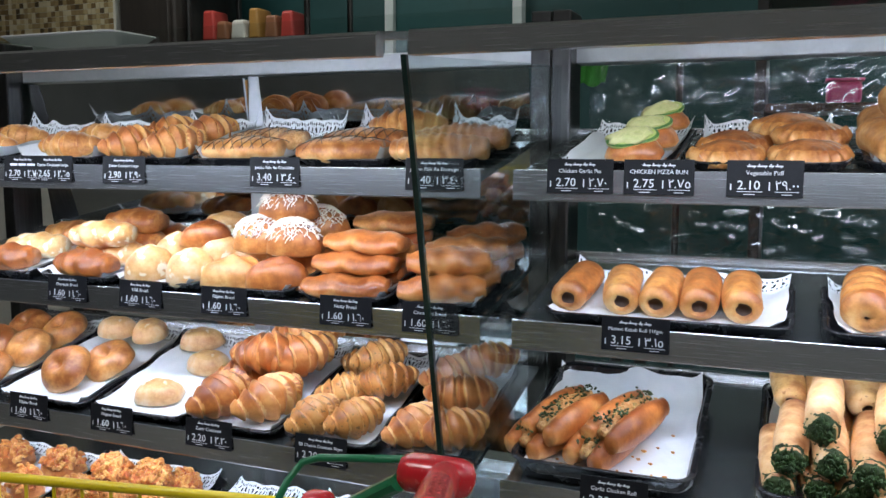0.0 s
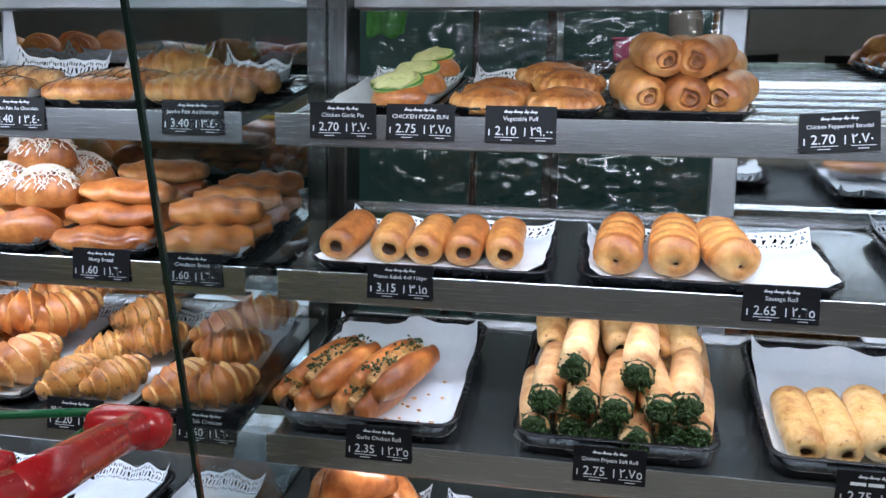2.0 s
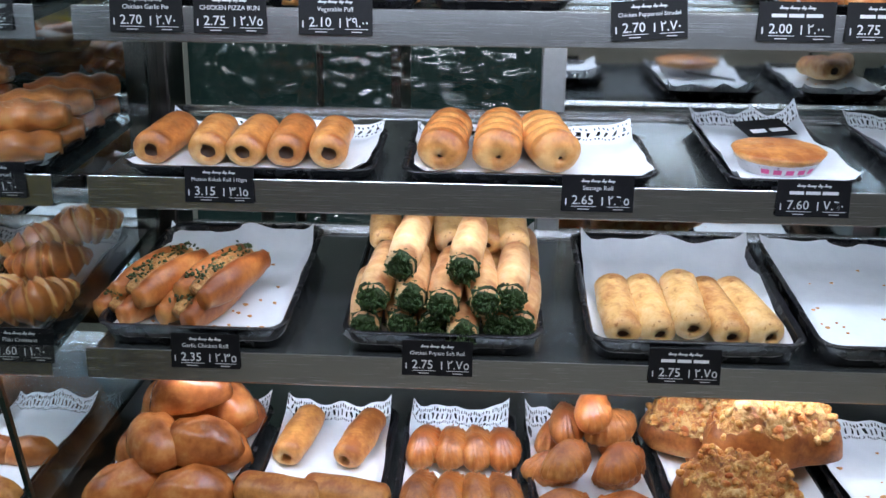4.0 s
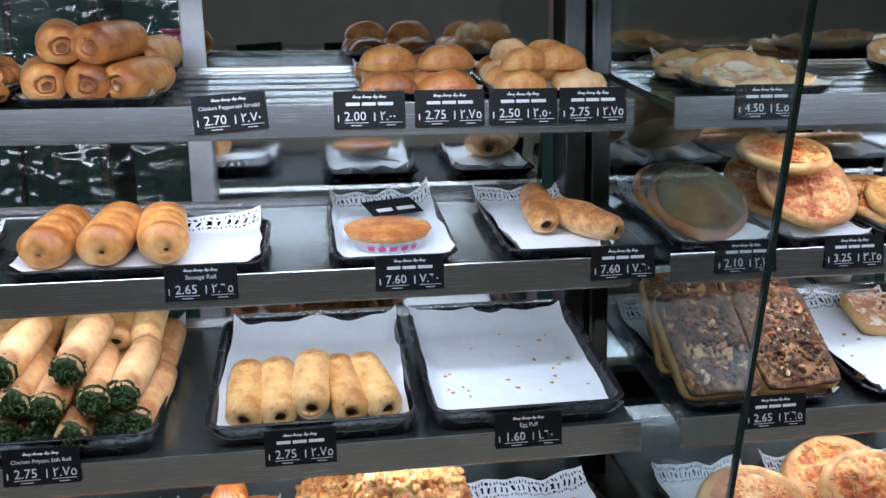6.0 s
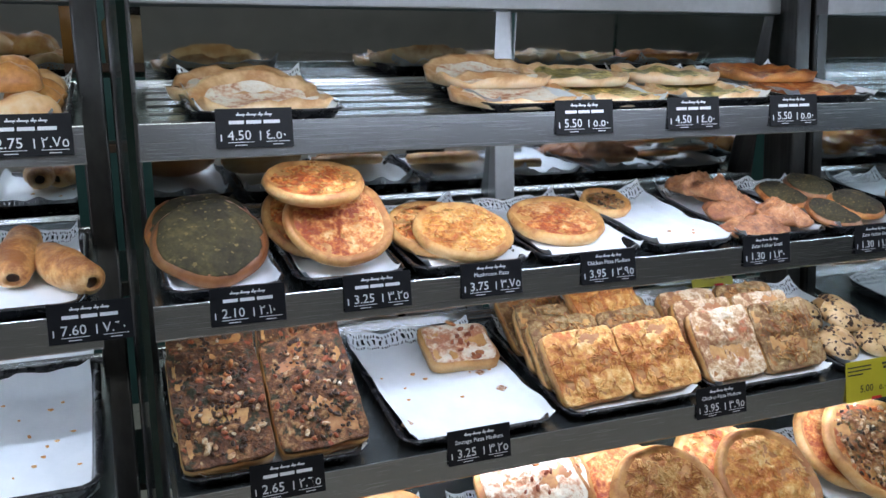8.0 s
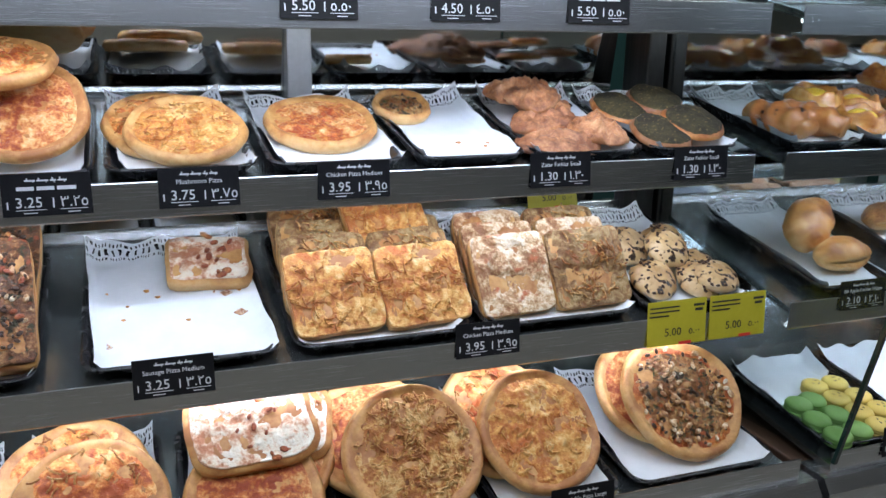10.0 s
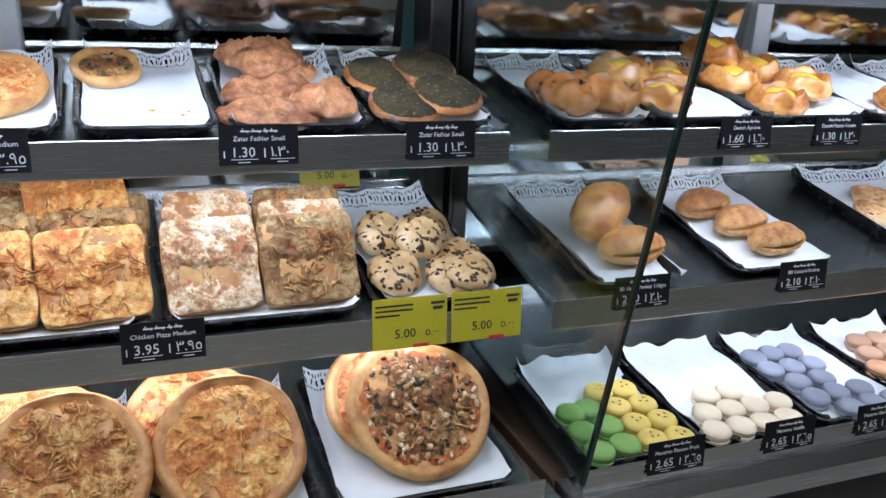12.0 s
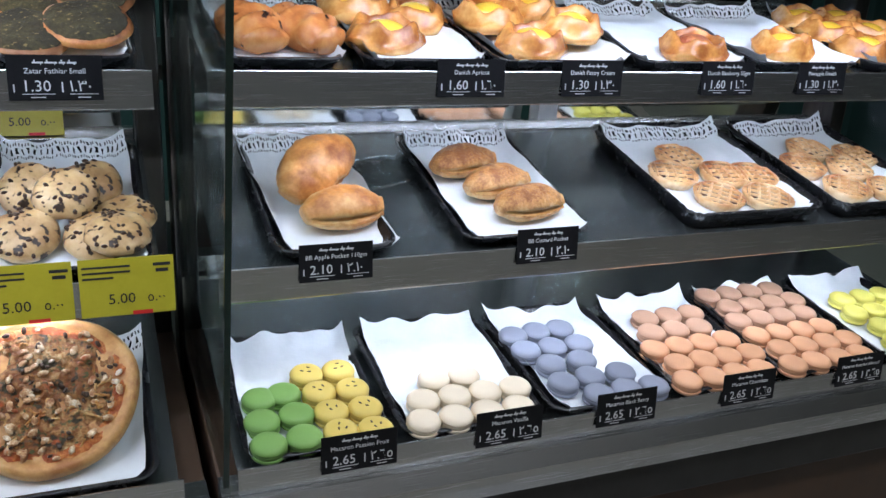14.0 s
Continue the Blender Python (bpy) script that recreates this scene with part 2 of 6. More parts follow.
def tube(points, radius, segs=10):
    """A round bar through the points."""
    bm = bmesh.new()
    rings = []
    pts = [Vector(p) for p in points]
    for i, p in enumerate(pts):
        d = (pts[min(i + 1, len(pts) - 1)] - pts[max(i - 1, 0)]).normalized()
        side = d.cross(Vector((0, 0, 1)))
        if side.length < 0.1:
            side = d.cross(Vector((0, 1, 0)))
        side.normalize()
        up = side.cross(d)
        rings.append([bm.verts.new(p + radius * (math.cos(a) * side + math.sin(a) * up)) for a in (2 * math.pi * k / segs for k in range(segs))])
    for r, s in zip(rings, rings[1:]):
        for k in range(segs):
            bm.faces.new((r[k], r[(k + 1) % segs], s[(k + 1) % segs], s[k]))
    bm.faces.new(rings[0][::-1])
    bm.faces.new(rings[-1])
    return bm


def empty(name, m, label, category, group="", kind=""):
    ob = new(name)
    ob.empty_display_size = 0.05
    ob.matrix_basis = m
    return tagged(ob, label, category, group, kind)


def solid(name, bm, mats, label, category, group="", kind="", m=None, smooth=False):
    ob = new(name, to_mesh(name, bm, mats, smooth))
    if m is not None:
        ob.matrix_basis = m
    return tagged(ob, label, category, group, kind)


# ---------------------------------------------------------------- the shop
solid("floor", box(-6, 8, -4, 5, -0.1, 0), floor_mat, "grey stone tiled shop floor", "floor", kind="structure")
solid("ceiling", box(-6, 8, -4, 5, 3.0, 3.1), ceiling_mat, "pale board shop ceiling", "ceiling", kind="structure")
solid("wall_south", box(-6, 8, -4.1, -4, 0, 3), wall_mat, "grey painted shop wall", "wall", kind="structure")
solid("wall_west", box(-6.1, -6, -4, 5, 0, 3), wall_mat, "grey painted shop wall", "wall", kind="structure")
solid("wall_east", box(8, 8.1, -4, 5, 0, 3), wall_mat, "grey painted shop wall", "wall", kind="structure")
solid("wall_north", box(-6, 8, 4.2, 4.3, 0, 3), teal_wall, "dark teal kitchen wall behind the cases", "wall", kind="structure")
# glowing panels added out of view to go with the aisle fill lamps
for x in (-1.5, 1.0, 3.5):
    solid("ceiling_light", box(x - 0.6, x + 0.6, -0.45, -0.15, 2.955, 3.0, 0.005), panel_glow, "lit white ceiling panel, unseen, added over the aisle", "ceiling light", "shop ceiling lights")


# ---------------------------------------------------------------- display cases
def shelf(case, xa, xb, row):
    y0, z0, y1, z1 = ROWSHELF[row]
    sh = new("shelf")
    sh.parent = case
    low = 0.015 if row == 4 else 0
    part("deck", prism([(y0 - 0.002, z0 - 0.009 - low), (y1, z1 - 0.008 - low), (y1, z1 - 0.02 - low), (y0 - 0.002, z0 - 0.021 - low)], xa + 0.004, xb - 0.004), deck_mat, sh)
    h = 0.046 if row < 4 else 0.036
    if row == 1:
        # thin black strips laid on the deck stand in for reflected slat lines
        for k in range(5):
            t0, t1 = 0.16 + 0.17 * k, 0.16 + 0.17 * k + 0.045
            ya, yb, za, zb = y0 + (y1 - y0) * t0, y0 + (y1 - y0) * t1, z0 + (z1 - z0) * t0, z0 + (z1 - z0) * t1
            part("slot", prism([(ya, za - 0.009), (ya, za - 0.0075), (yb, zb - 0.0075), (yb, zb - 0.009)], xa + 0.02, xb - 0.02), black_paint, sh)
    part("front_lip", prism([(y0 - 0.005, z0 + 0.002), (y0 - 0.0045, z0 + 0.003), (y0 - 0.0028, z0 + 0.003), (y0 - 0.0028, z0 - h + 0.004), (y0 + 0.02, z0 - h + 0.004),
                             (y0 + 0.02, z0 - h), (y0 - 0.004, z0 - h), (y0 - 0.005, z0 - h + 0.002)], xa, xb), steel, sh, "brushed steel front lip")
    part("back_strip", box(xa + 0.03, xb - 0.03, y1 + 0.001, y1 + 0.03, z1 - 0.024, z1 - 0.002, 0.002), steel, sh)
    part("back_rail", box(xa + 0.012, xb - 0.012, 1.684, 1.706, z1 - 0.016, z1 + 0.006, 0.002), steel, sh, "bright steel rail")
    if row < 4:
        part("light_tube", tube([(xa + 0.04, y0 + 0.04, z0 - 0.022), (xb - 0.04, y0 + 0.04, z0 - 0.022)], 0.006, 8), tube_mat, sh, "lit white light tube", True)


GLASS_TOP, GLASS_LOW = (0.9, 1.452), (1.085, 0.6)


def crinkled(xa, xb, za, zb, y):
    """A sheet of plastic wrap pulled into sharp creases."""
    bm = bmesh.new()
    nx, nzz = 130, 170
    rows = []
    for j in range(nzz + 1):
        z = za + (zb - za) * j / nzz
        line = []
        for i in range(nx + 1):
            x = xa + (xb - xa) * i / nx
            c = 0.0
            for k, (sx, sz, amp) in enumerate(((9, 14, 0.007), (26, 34, 0.005), (60, 52, 0.003))):
                c += amp * abs(noise.noise(Vector((x * sx + z * sz * 0.5, z * sz - x * sx * 0.3, 3.0 * k))))
            line.append(bm.verts.new((x, y + c, z)))
        rows.append(line)
    for a, b in zip(rows, rows[1:]):
        for i in range(nx):
            bm.faces.new((a[i], a[i + 1], b[i + 1], b[i]))
    return bm


def display_case(key):
    xa, xb = BAYS[key]
    xm = (xa + xb) / 2 + 0.01
    case = empty("display_case", Matrix(), "brushed steel open bakery display case with four shelf levels", "display case", "row of display cases")
    for row in (1, 2, 3, 4):
        shelf(case, xa, xb, row)
    part("canopy_rail", prism([(0.885, 1.45), (0.885, 1.474), (0.89, 1.478), (0.99, 1.49), (0.99, 1.48), (0.905, 1.47), (0.905, 1.45)], xa + 0.005, xb + 0.02), steel, case, "brushed steel canopy rail")
    part("canopy_tube", tube([(xa + 0.04, 0.96, 1.466), (xb - 0.04, 0.96, 1.466)], 0.006, 8), tube_mat, case, "lit white light tube", True)
    part("top_panel", prism([(0.992, 1.482), (0.992, 1.49), (1.74, 1.552), (1.74, 1.545)], xa - 0.02, xb + 0.02), top_glass, case, "clear glass top panel")
    part("top_beam", box(xa - 0.02, xb + 0.02, BACK - 0.05, BACK + 0.01, 1.507, 1.543, 0.003), white_frame, case)
    # back doors: a frame and two panes
    part("mullion", box(xm - 0.022, xm + 0.022, BACK - 0.03, BACK + 0.012, 0.64, 1.507, 0.003), white_frame, case)
    for n, (a, b) in enumerate(((xa + 0.03, xm - 0.022), (xm + 0.022, xb - 0.03))):
        film = key == "b" and n == 0
        if film:
            part("plastic_film", crinkled(a, b, 0.64, 1.507, BACK - 0.012), film_mat, case, "crinkled clear plastic film", True)
            continue
        pane = part("back_pane", box(a, b, BACK - 0.004, BACK + 0.004, 0.64, 1.507), mirror, case, "dark mirrored sliding door")
        pane.matrix_basis = Matrix.Translation((0, BACK + 0.01, 1.15)) @ Matrix.Rotation(radians(9.0), 4, "X") @ Matrix.Translation((0, -BACK, -1.15))
    # end posts at the back and the glass between the cases
    part("post", box(xb - 0.012, xb + 0.028, 1.62, 1.71, 0.0, 1.604, 0.004), steel_dull, case)
    part("post", box(xa - 0.026, xa + 0.012, 1.62, 1.71, 0.0, 1.604, 0.004), steel_dull, case)
    x = xb + 0.047
    part("end_glass", prism([(GLASS_TOP[0] + 0.008, GLASS_TOP[1]), (1.62, 1.5), (1.62, 0.55), (GLASS_LOW[0] + 0.008, GLASS_LOW[1])], x - 0.003, x + 0.003), clear_glass, case, "clear glass end panel")
    part("glass_edge", prism([(GLASS_TOP[0], GLASS_TOP[1]), (GLASS_TOP[0] + 0.007, GLASS_TOP[1]), (GLASS_LOW[0] + 0.007, GLASS_LOW[1]), GLASS_LOW], x - 0.0034, x + 0.0034), glass_edge, case, "dark polished glass edge")
    part("service_ledge", box(xa - 0.024, xb + 0.03, 1.62, 1.98, 1.605, 1.615, 0.002), top_glass, case, "clear glass service ledge")
    # base
    part("base_panel", box(xa - 0.02, xb + 0.03, 1.16, 1.72, 0.1, 0.56, 0.004), brown_panel, case, "dark brown base panel")
    part("bumper", prism([(1.10, 0.566), (1.085, 0.545), (1.085, 0.53), (1.10, 0.5), (1.158, 0.49), (1.158, 0.566)], xa - 0.02, xb + 0.03), steel, case, "rounded steel bumper")
    part("black_rail", box(xa - 0.02, xb + 0.03, 1.12, 1.158, 0.42, 0.489, 0.003), black_paint, case)
    part("plinth", box(xa - 0.02, xb + 0.03, 1.22, 1.70, 0.0, 0.099), black_paint, case)
    return case


for key in BAYS:
    display_case(key)


# ---------------------------------------------------------------- trays and paper
def slope(row):
    y0, z0, y1, z1 = ROWSHELF[row]
    return math.atan2(z1 - z0, y1 - y0)


def on_shelf(row, x, v=0.0, lift=0.0, turn=0.0):
    """The pose at x along a row, v metres up its slope from the front."""
    y0, z0, _, _ = ROWSHELF[row]
    return Matrix.Translation((x, y0, z0)) @ Matrix.Rotation(slope(row), 4, "X") @ Matrix.Translation((0, 0.012 + v, -0.006 + lift - (0.015 if row == 4 else 0))) @ Matrix.Rotation(radians(turn), 4, "Z")


def rounded(w, d, r, n=5):
    pts = []
    for cx, cy, a0 in ((w / 2 - r, d / 2 - r, 0), (-w / 2 + r, d / 2 - r, 90), (-w / 2 + r, -d / 2 + r, 180), (w / 2 - r, -d / 2 + r, 270)):
        for k in range(n + 1):
            a = radians(a0 + 90 * k / n)
            pts.append((cx + r * math.cos(a), cy + r * math.sin(a)))
    return pts


def tray_mesh(w, d, h, fluted=False):
    """The floor and walls of a tray, and its rolled rim."""
    out = []
    profile = ((0.02, 0.0), (0.014, 0.001), (0.004, h - 0.004), (0.0, h - 0.002), (0.001, h), (0.007, h), (0.01, h - 0.003), (0.02, 0.005), (0.026, 0.003))
    for name, rings in (("base", (6, 7, 8)), ("wall", (0, 1, 2)), ("rim", (2, 3, 4, 5, 6))):
        bm = bmesh.new()
        loops = []
        for inset, z in (profile[k] for k in rings):
            ring = []
            pts = rounded(w - 2 * inset, d - 2 * inset, max(0.03 - inset * 0.5, 0.012), 9 if fluted else 5)
            for k, (x, y) in enumerate(pts):
                q = 1 + (0.012 * math.sin(k * 2.1) if fluted and z > h * 0.5 else 0)
                ring.append(bm.verts.new((x * q, y * q + d / 2, z)))
            loops.append(ring)
        for a, b in zip(loops, loops[1:]):
            for k in range(len(a)):
                j = (k + 1) % len(a)
                bm.faces.new((a[k], a[j], b[j], b[k]))
        if name == "wall":
            bm.faces.new(loops[0][::-1])
        if name == "base":
            bm.faces.new(loops[-1])
        out.append((name, to_mesh(name, bm, black_plastic)))
    return out


def paper_mesh(w, d, seed, curl=0.03, sheet=None):
    """A sheet that climbs the tray's walls and flares at the back."""
    rnd = random.Random(seed)
    bm = bmesh.new()
    uv = bm.loops.layers.uv.new("UVMap")
    nu, nv = 26, 34
    tilt = rnd.uniform(-0.02, 0.02)
    rows = []
    for j in range(nv + 1):
        v = j / nv
        line = []
        for i in range(nu + 1):
            u = i / nu
            x, y = (u - 0.5) * w, (v - 0.5) * d + d / 2
            e = max(0, abs(u - 0.5) - 0.4) / 0.1
            f = max(0, v - 0.88) / 0.12
            g = max(0, 0.04 - v) / 0.04
            z = 0.006 + curl * 0.6 * e ** 1.6 + curl * 0.8 * f ** 1.4 + 0.006 * g
            x *= 1 - 0.02 * e
            z += 0.006 * noise.noise(Vector((u * 5 + seed, v * 4, seed * 1.7))) * (0.25 + 1.3 * e + 2.0 * f)
            z += 0.0022 * abs(noise.noise(Vector((u * 9 + v * 5 + seed, v * 9 - u * 4, seed * 0.7)))) + 0.0015
            x += 0.006 * noise.noise(Vector((v * 3, seed, 1.1))) + tilt * (v - 0.5)
            y += 0.012 * f * noise.noise(Vector((u * 3, seed, 7.1)))
            line.append((bm.verts.new((x, y, z)), (u, v)))
        rows.append(line)
    for a, b in zip(rows, rows[1:]):
        for i in range(nu):
            corner = (a[i], a[i + 1], b[i + 1], b[i])
            f = bm.faces.new([c[0] for c in corner])
            for loop, c in zip(f.loops, corner):
                loop[uv].uv = c[1]
    return to_mesh("paper_doily", bm, sheet or paper)


SHELF_OF = {1: "top", 2: "second", 3: "third", 4: "bottom"}
TRAY_CACHE = {}


def tray(row, xl, xr, depth=0.335, h=0.022, turn=0.0, v=0.0, curl=0.03, seed=None, fluted=False, lace=True):
    """A black tray with its paper. Returns (row, centre x, width, depth, v, turn) for what lies on it."""
    w, xc = xr - xl - 0.008, (xl + xr) / 2
    key = (round(w, 2), depth, h, fluted)
    if key not in TRAY_CACHE:
        TRAY_CACHE[key] = tray_mesh(key[0], depth, h, fluted)
    m = on_shelf(row, xc, v, 0.0, turn)
    ob = empty("serving_tray", m, f"black {'fluted ' if fluted else ''}plastic serving tray on the {SHELF_OF[row]} shelf", "tray", "black serving trays")
    for name, me in TRAY_CACHE[key]:
        new(name, me).parent = ob
    n = int(abs(xc) * 1000) + row if seed is None else seed
    p = new("paper_doily" if lace else "baking_paper", paper_mesh(w - 0.018, depth - 0.02, n, curl, paper if lace else baking_paper))
    p.matrix_basis = m @ Matrix.Translation((0, 0.008, 0.001))
    tagged(p, "white doily paper with a punched lace edge, lining a tray" if lace else "white crumpled baking paper lining a black tray", "paper", "tray papers")
    return (m, w, depth)


T = {}
TRAYS = {
    "a1": [(-1.75, -1.52), (-1.51, -1.27), (-1.27, -1.06), (-1.06, -0.83), (-0.83, -0.63), (-0.63, -0.47)],
    "a2": [(-1.7, -1.47), (-1.46, -1.25), (-1.25, -1.04), (-1.04, -0.83), (-0.83, -0.635), (-0.63, -0.47)],
    "a3": [(-1.78, -1.53), (-1.53, -1.28), (-1.28, -1.04), (-1.04, -0.83), (-0.83, -0.635), (-0.63, -0.47)],
    "a4": [(-1.7, -1.4), (-1.38, -1.07), (-1.06, -0.85), (-0.84, -0.66), (-0.65, -0.48)],
    "b1": [(-0.345, -0.15), (-0.148, 0.088), (0.092, 0.305), (0.58, 0.775), (0.777, 0.985)],
    "b2": [(-0.365, 0.025), (0.055, 0.44), (0.525, 0.735), (0.795, 0.985)],
    "b3": [(-0.4, -0.105), (-0.03, 0.28), (0.335, 0.66), (0.665, 0.985)],
    "b4": [(-0.4, -0.17), (-0.16, 0.05), (0.055, 0.25), (0.255, 0.455), (0.46, 0.71), (0.72, 0.985)],
    "c1": [(1.12, 1.35), (1.56, 1.735), (1.74, 1.91), (1.915, 2.125), (2.14, 2.36)],
    "c2": [(1.07, 1.25), (1.255, 1.43), (1.435, 1.64), (1.645, 1.855), (1.86, 2.045), (2.05, 2.255), (2.26, 2.44)],
    "c3": [(1.07, 1.345), (1.385, 1.655), (1.665, 1.94), (1.95, 2.23), (2.235, 2.44)],
    "c4": [(1.08, 1.28), (1.29, 1.49), (1.5, 1.715), (1.72, 1.92), (1.925, 2.14), (2.15, 2.43)],
    "d2": [(2.53, 2.71), (2.72, 2.915), (2.92, 3.155), (3.165, 3.385), (3.39, 3.63), (3.64, 3.85)],
    "d3": [(2.585, 2.775), (2.865, 3.09), (3.262, 3.56), (3.58, 3.85)],
    "d4": [(2.525, 2.735), (2.74, 2.965), (2.97, 3.185), (3.19, 3.4), (3.405, 3.62), (3.63, 3.85)],
}
DEPTH = {"1": 0.3, "2": 0.33, "3": 0.36, "4": 0.335}
for key, spans in TRAYS.items():
    row = int(key[1])
    for n, (xl, xr) in enumerate(spans):
        deep = key == "b3"
        d = 0.22 if key == "b2" and n < 2 else 0.3 if key == "d4" else DEPTH[key[1]]
        T[key, n] = tray(row, xl, xr, d, 0.04 if deep else 0.032 if key == "d3" and n > 1 else 0.02, curl=0.034 if deep else 0.02 if key == "d4" else 0.045 if key == "a1" else 0.026, fluted=key == "d3" and n > 1, lace=not deep and key != "d4")


# ---------------------------------------------------------------- baked goods: shapes
def cake(bm, outline, height, rings=9, segs=28, mat=None, base=0.0, m=None, under=0.9):
    """A flat-bottomed baked piece: outline(angle) gives its edge, height(rho, angle) its top."""
    m = m or Matrix()
    mat = mat or (lambda rho: 0)
    top = bm.verts.new(m @ Vector((0, 0, height(0, 0))))
    last, faces = None, []
    for i in range(1, rings + 1):
        rho = (i / rings) ** 0.8
        ring = []
        for k in range(segs):
            a = 2 * math.pi * k / segs
            x, y = outline(a)
            ring.append(bm.verts.new(m @ Vector((x * rho, y * rho, height(rho, a)))))
        for k in range(segs):
            j = (k + 1) % segs
            f = bm.faces.new((top, ring[k], ring[j]) if last is None else (last[k], ring[k], ring[j], last[j]))
            f.material_index = mat(rho)
        last = ring
    low = []
    for k in range(segs):
        x, y = outline(2 * math.pi * k / segs)
        low.append(bm.verts.new(m @ Vector((x * under, y * under, base))))
    for k in range(segs):
        j = (k + 1) % segs
        bm.faces.new((last[k], low[k], low[j], last[j]))
    bm.faces.new(low[::-1])


def loft(bm, spine, radii, n=24, segs=16, mat=0, cap=None, m=None, flat=0.0):
    """A body along spine(s), s from 0 to 1, with radii(s, a) -> (across, up)."""
    m = m or Matrix()
    rings = []
    for i in range(n + 1):
        s = i / n
        c = Vector(spine(s))
        d = (Vector(spine(min(s + 0.01, 1))) - Vector(spine(max(s - 0.01, 0)))).normalized()
        side = d.cross(Vector((0, 0, 1))).normalized()
        ring = []
        for k in range(segs):
            a = 2 * math.pi * k / segs
            ra, rb = radii(s, a)
            v = c + side * ra * math.cos(a) + Vector((0, 0, 1)) * rb * math.sin(a)
            if flat:
                v.z = max(v.z, flat * 0.1 * (v.z - flat) / 0.03 if v.z < 0 else v.z)
                v.z = max(v.z, 0.0)
            ring.append(bm.verts.new(m @ v))
        rings.append(ring)
    for r, s in zip(rings, rings[1:]):
        for k in range(segs):
            j = (k + 1) % segs
            f = bm.faces.new((r[k], r[j], s[j], s[k]))
            f.material_index = mat(rings.index(r) / n, 2 * math.pi * (k + 0.5) / segs) if callable(mat) else mat
    for ring in (rings[0][::-1], rings[-1]):
        bm.faces.new(ring).material_index = (0 if callable(mat) else mat) if cap is None else cap
    return rings


def nz(x, y, z, seed=0.0):
    return noise.noise(Vector((x + seed * 7.3, y + seed * 3.1, z + seed)))


def disc(r, seed, wob=0.05):
    return lambda a: (r * math.cos(a) * (1 + wob * nz(math.cos(a) * 1.3, math.sin(a) * 1.3, 0, seed)), r * math.sin(a) * (1 + wob * nz(math.sin(a) * 1.3, math.cos(a) * 1.3, 5, seed)))


def squarish(w, d, power=0.35, seed=0, wob=0.03):
    n = 2.0 / power

    def f(a):
        c, s = math.cos(a), math.sin(a)
        q = (abs(c) ** n + abs(s) ** n) ** (-1 / n) * (1 + wob * nz(c * 1.5, s * 1.5, 0, seed))
        return w / 2 * c * q, d / 2 * s * q
    return f


# crusts and toppings
gold = baked("golden crust", (0.68, 0.33, 0.1), (0.47, 0.165, 0.042), (0.2, 0.055, 0.014), spread=0.36, relief=0.55, grain=0.6)
pale = baked("pale crust", (0.78, 0.46, 0.175), (0.62, 0.27, 0.073), (0.32, 0.095, 0.023), spread=0.32, relief=0.55, grain=0.6)
glossy = baked("glazed crust", (0.64, 0.3, 0.1), (0.48, 0.16, 0.042), (0.23, 0.06, 0.016), gloss=0.2, relief=0.2, spread=0.34)
orange = baked("orange crust", (0.7, 0.33, 0.1), (0.52, 0.17, 0.04), (0.25, 0.065, 0.016), gloss=0.32, spread=0.36)
brown_crust = baked("brown crust", (0.42, 0.2, 0.08), (0.3, 0.115, 0.04), (0.16, 0.055, 0.018))
flaky = baked("flaky crust", (0.8, 0.52, 0.24), (0.62, 0.3, 0.095), (0.3, 0.1, 0.028), scale=40, relief=1.0, grain=1.1, spread=0.36)
dough_pale = baked("pale flatbread dough", (0.86, 0.68, 0.44), (0.8, 0.55, 0.29), (0.52, 0.26, 0.1), relief=0.6)
cream_crust = baked("soft cream crust", (0.84, 0.63, 0.38), (0.77, 0.465, 0.21), (0.5, 0.195, 0.07))
zatar_top = baked("herb crust", (0.13, 0.1, 0.032), (0.06, 0.046, 0.016), (0.024, 0.018, 0.008), spots=(0.17, 0.12, 0.045), spot_size=120, spot_at=0.63, relief=0.9, grain=0.9, gloss=0.85)
chip_crust = baked("speckled dough", (0.7, 0.52, 0.3), (0.58, 0.38, 0.17), (0.36, 0.19, 0.07), spots=(0.03, 0.015, 0.008), spot_size=85, spot_at=0.57)
layer_pale = baked("pale dough layers", (0.84, 0.55, 0.24), (0.72, 0.37, 0.11), (0.46, 0.16, 0.04), spread=0.2)
seeded = baked("seeded crust", (0.62, 0.33, 0.1), (0.5, 0.2, 0.045), (0.3, 0.09, 0.018), spots=(0.2, 0.1, 0.03), spot_size=130, spot_at=0.6)
danish_crust = baked("glazed danish crust", (0.76, 0.43, 0.14), (0.56, 0.23, 0.055), (0.27, 0.075, 0.018), gloss=0.17, spread=0.3)
spiced_crust = baked("spiced meat crust", (0.64, 0.36, 0.18), (0.46, 0.2, 0.085), (0.2, 0.07, 0.03), scale=34, gloss=0.5, relief=0.7, grain=0.9)
fleck_crust = baked("flecked roll crust", (0.86, 0.62, 0.31), (0.74, 0.44, 0.16), (0.46, 0.18, 0.05), spots=(0.42, 0.17, 0.045), spot_size=95, spot_at=0.66, relief=0.6, grain=0.8)
raisin_crust = baked("raisin crust", (0.6, 0.26, 0.08), (0.46, 0.15, 0.04), (0.22, 0.06, 0.016), spots=(0.03, 0.012, 0.008), spot_size=50, spot_at=0.62, gloss=0.22)
dusted = baked("sugar dusted crust", (0.82, 0.6, 0.33), (0.72, 0.42, 0.16), (0.5, 0.22, 0.06), spots=(0.84, 0.72, 0.52), spot_size=34, spot_at=0.57)
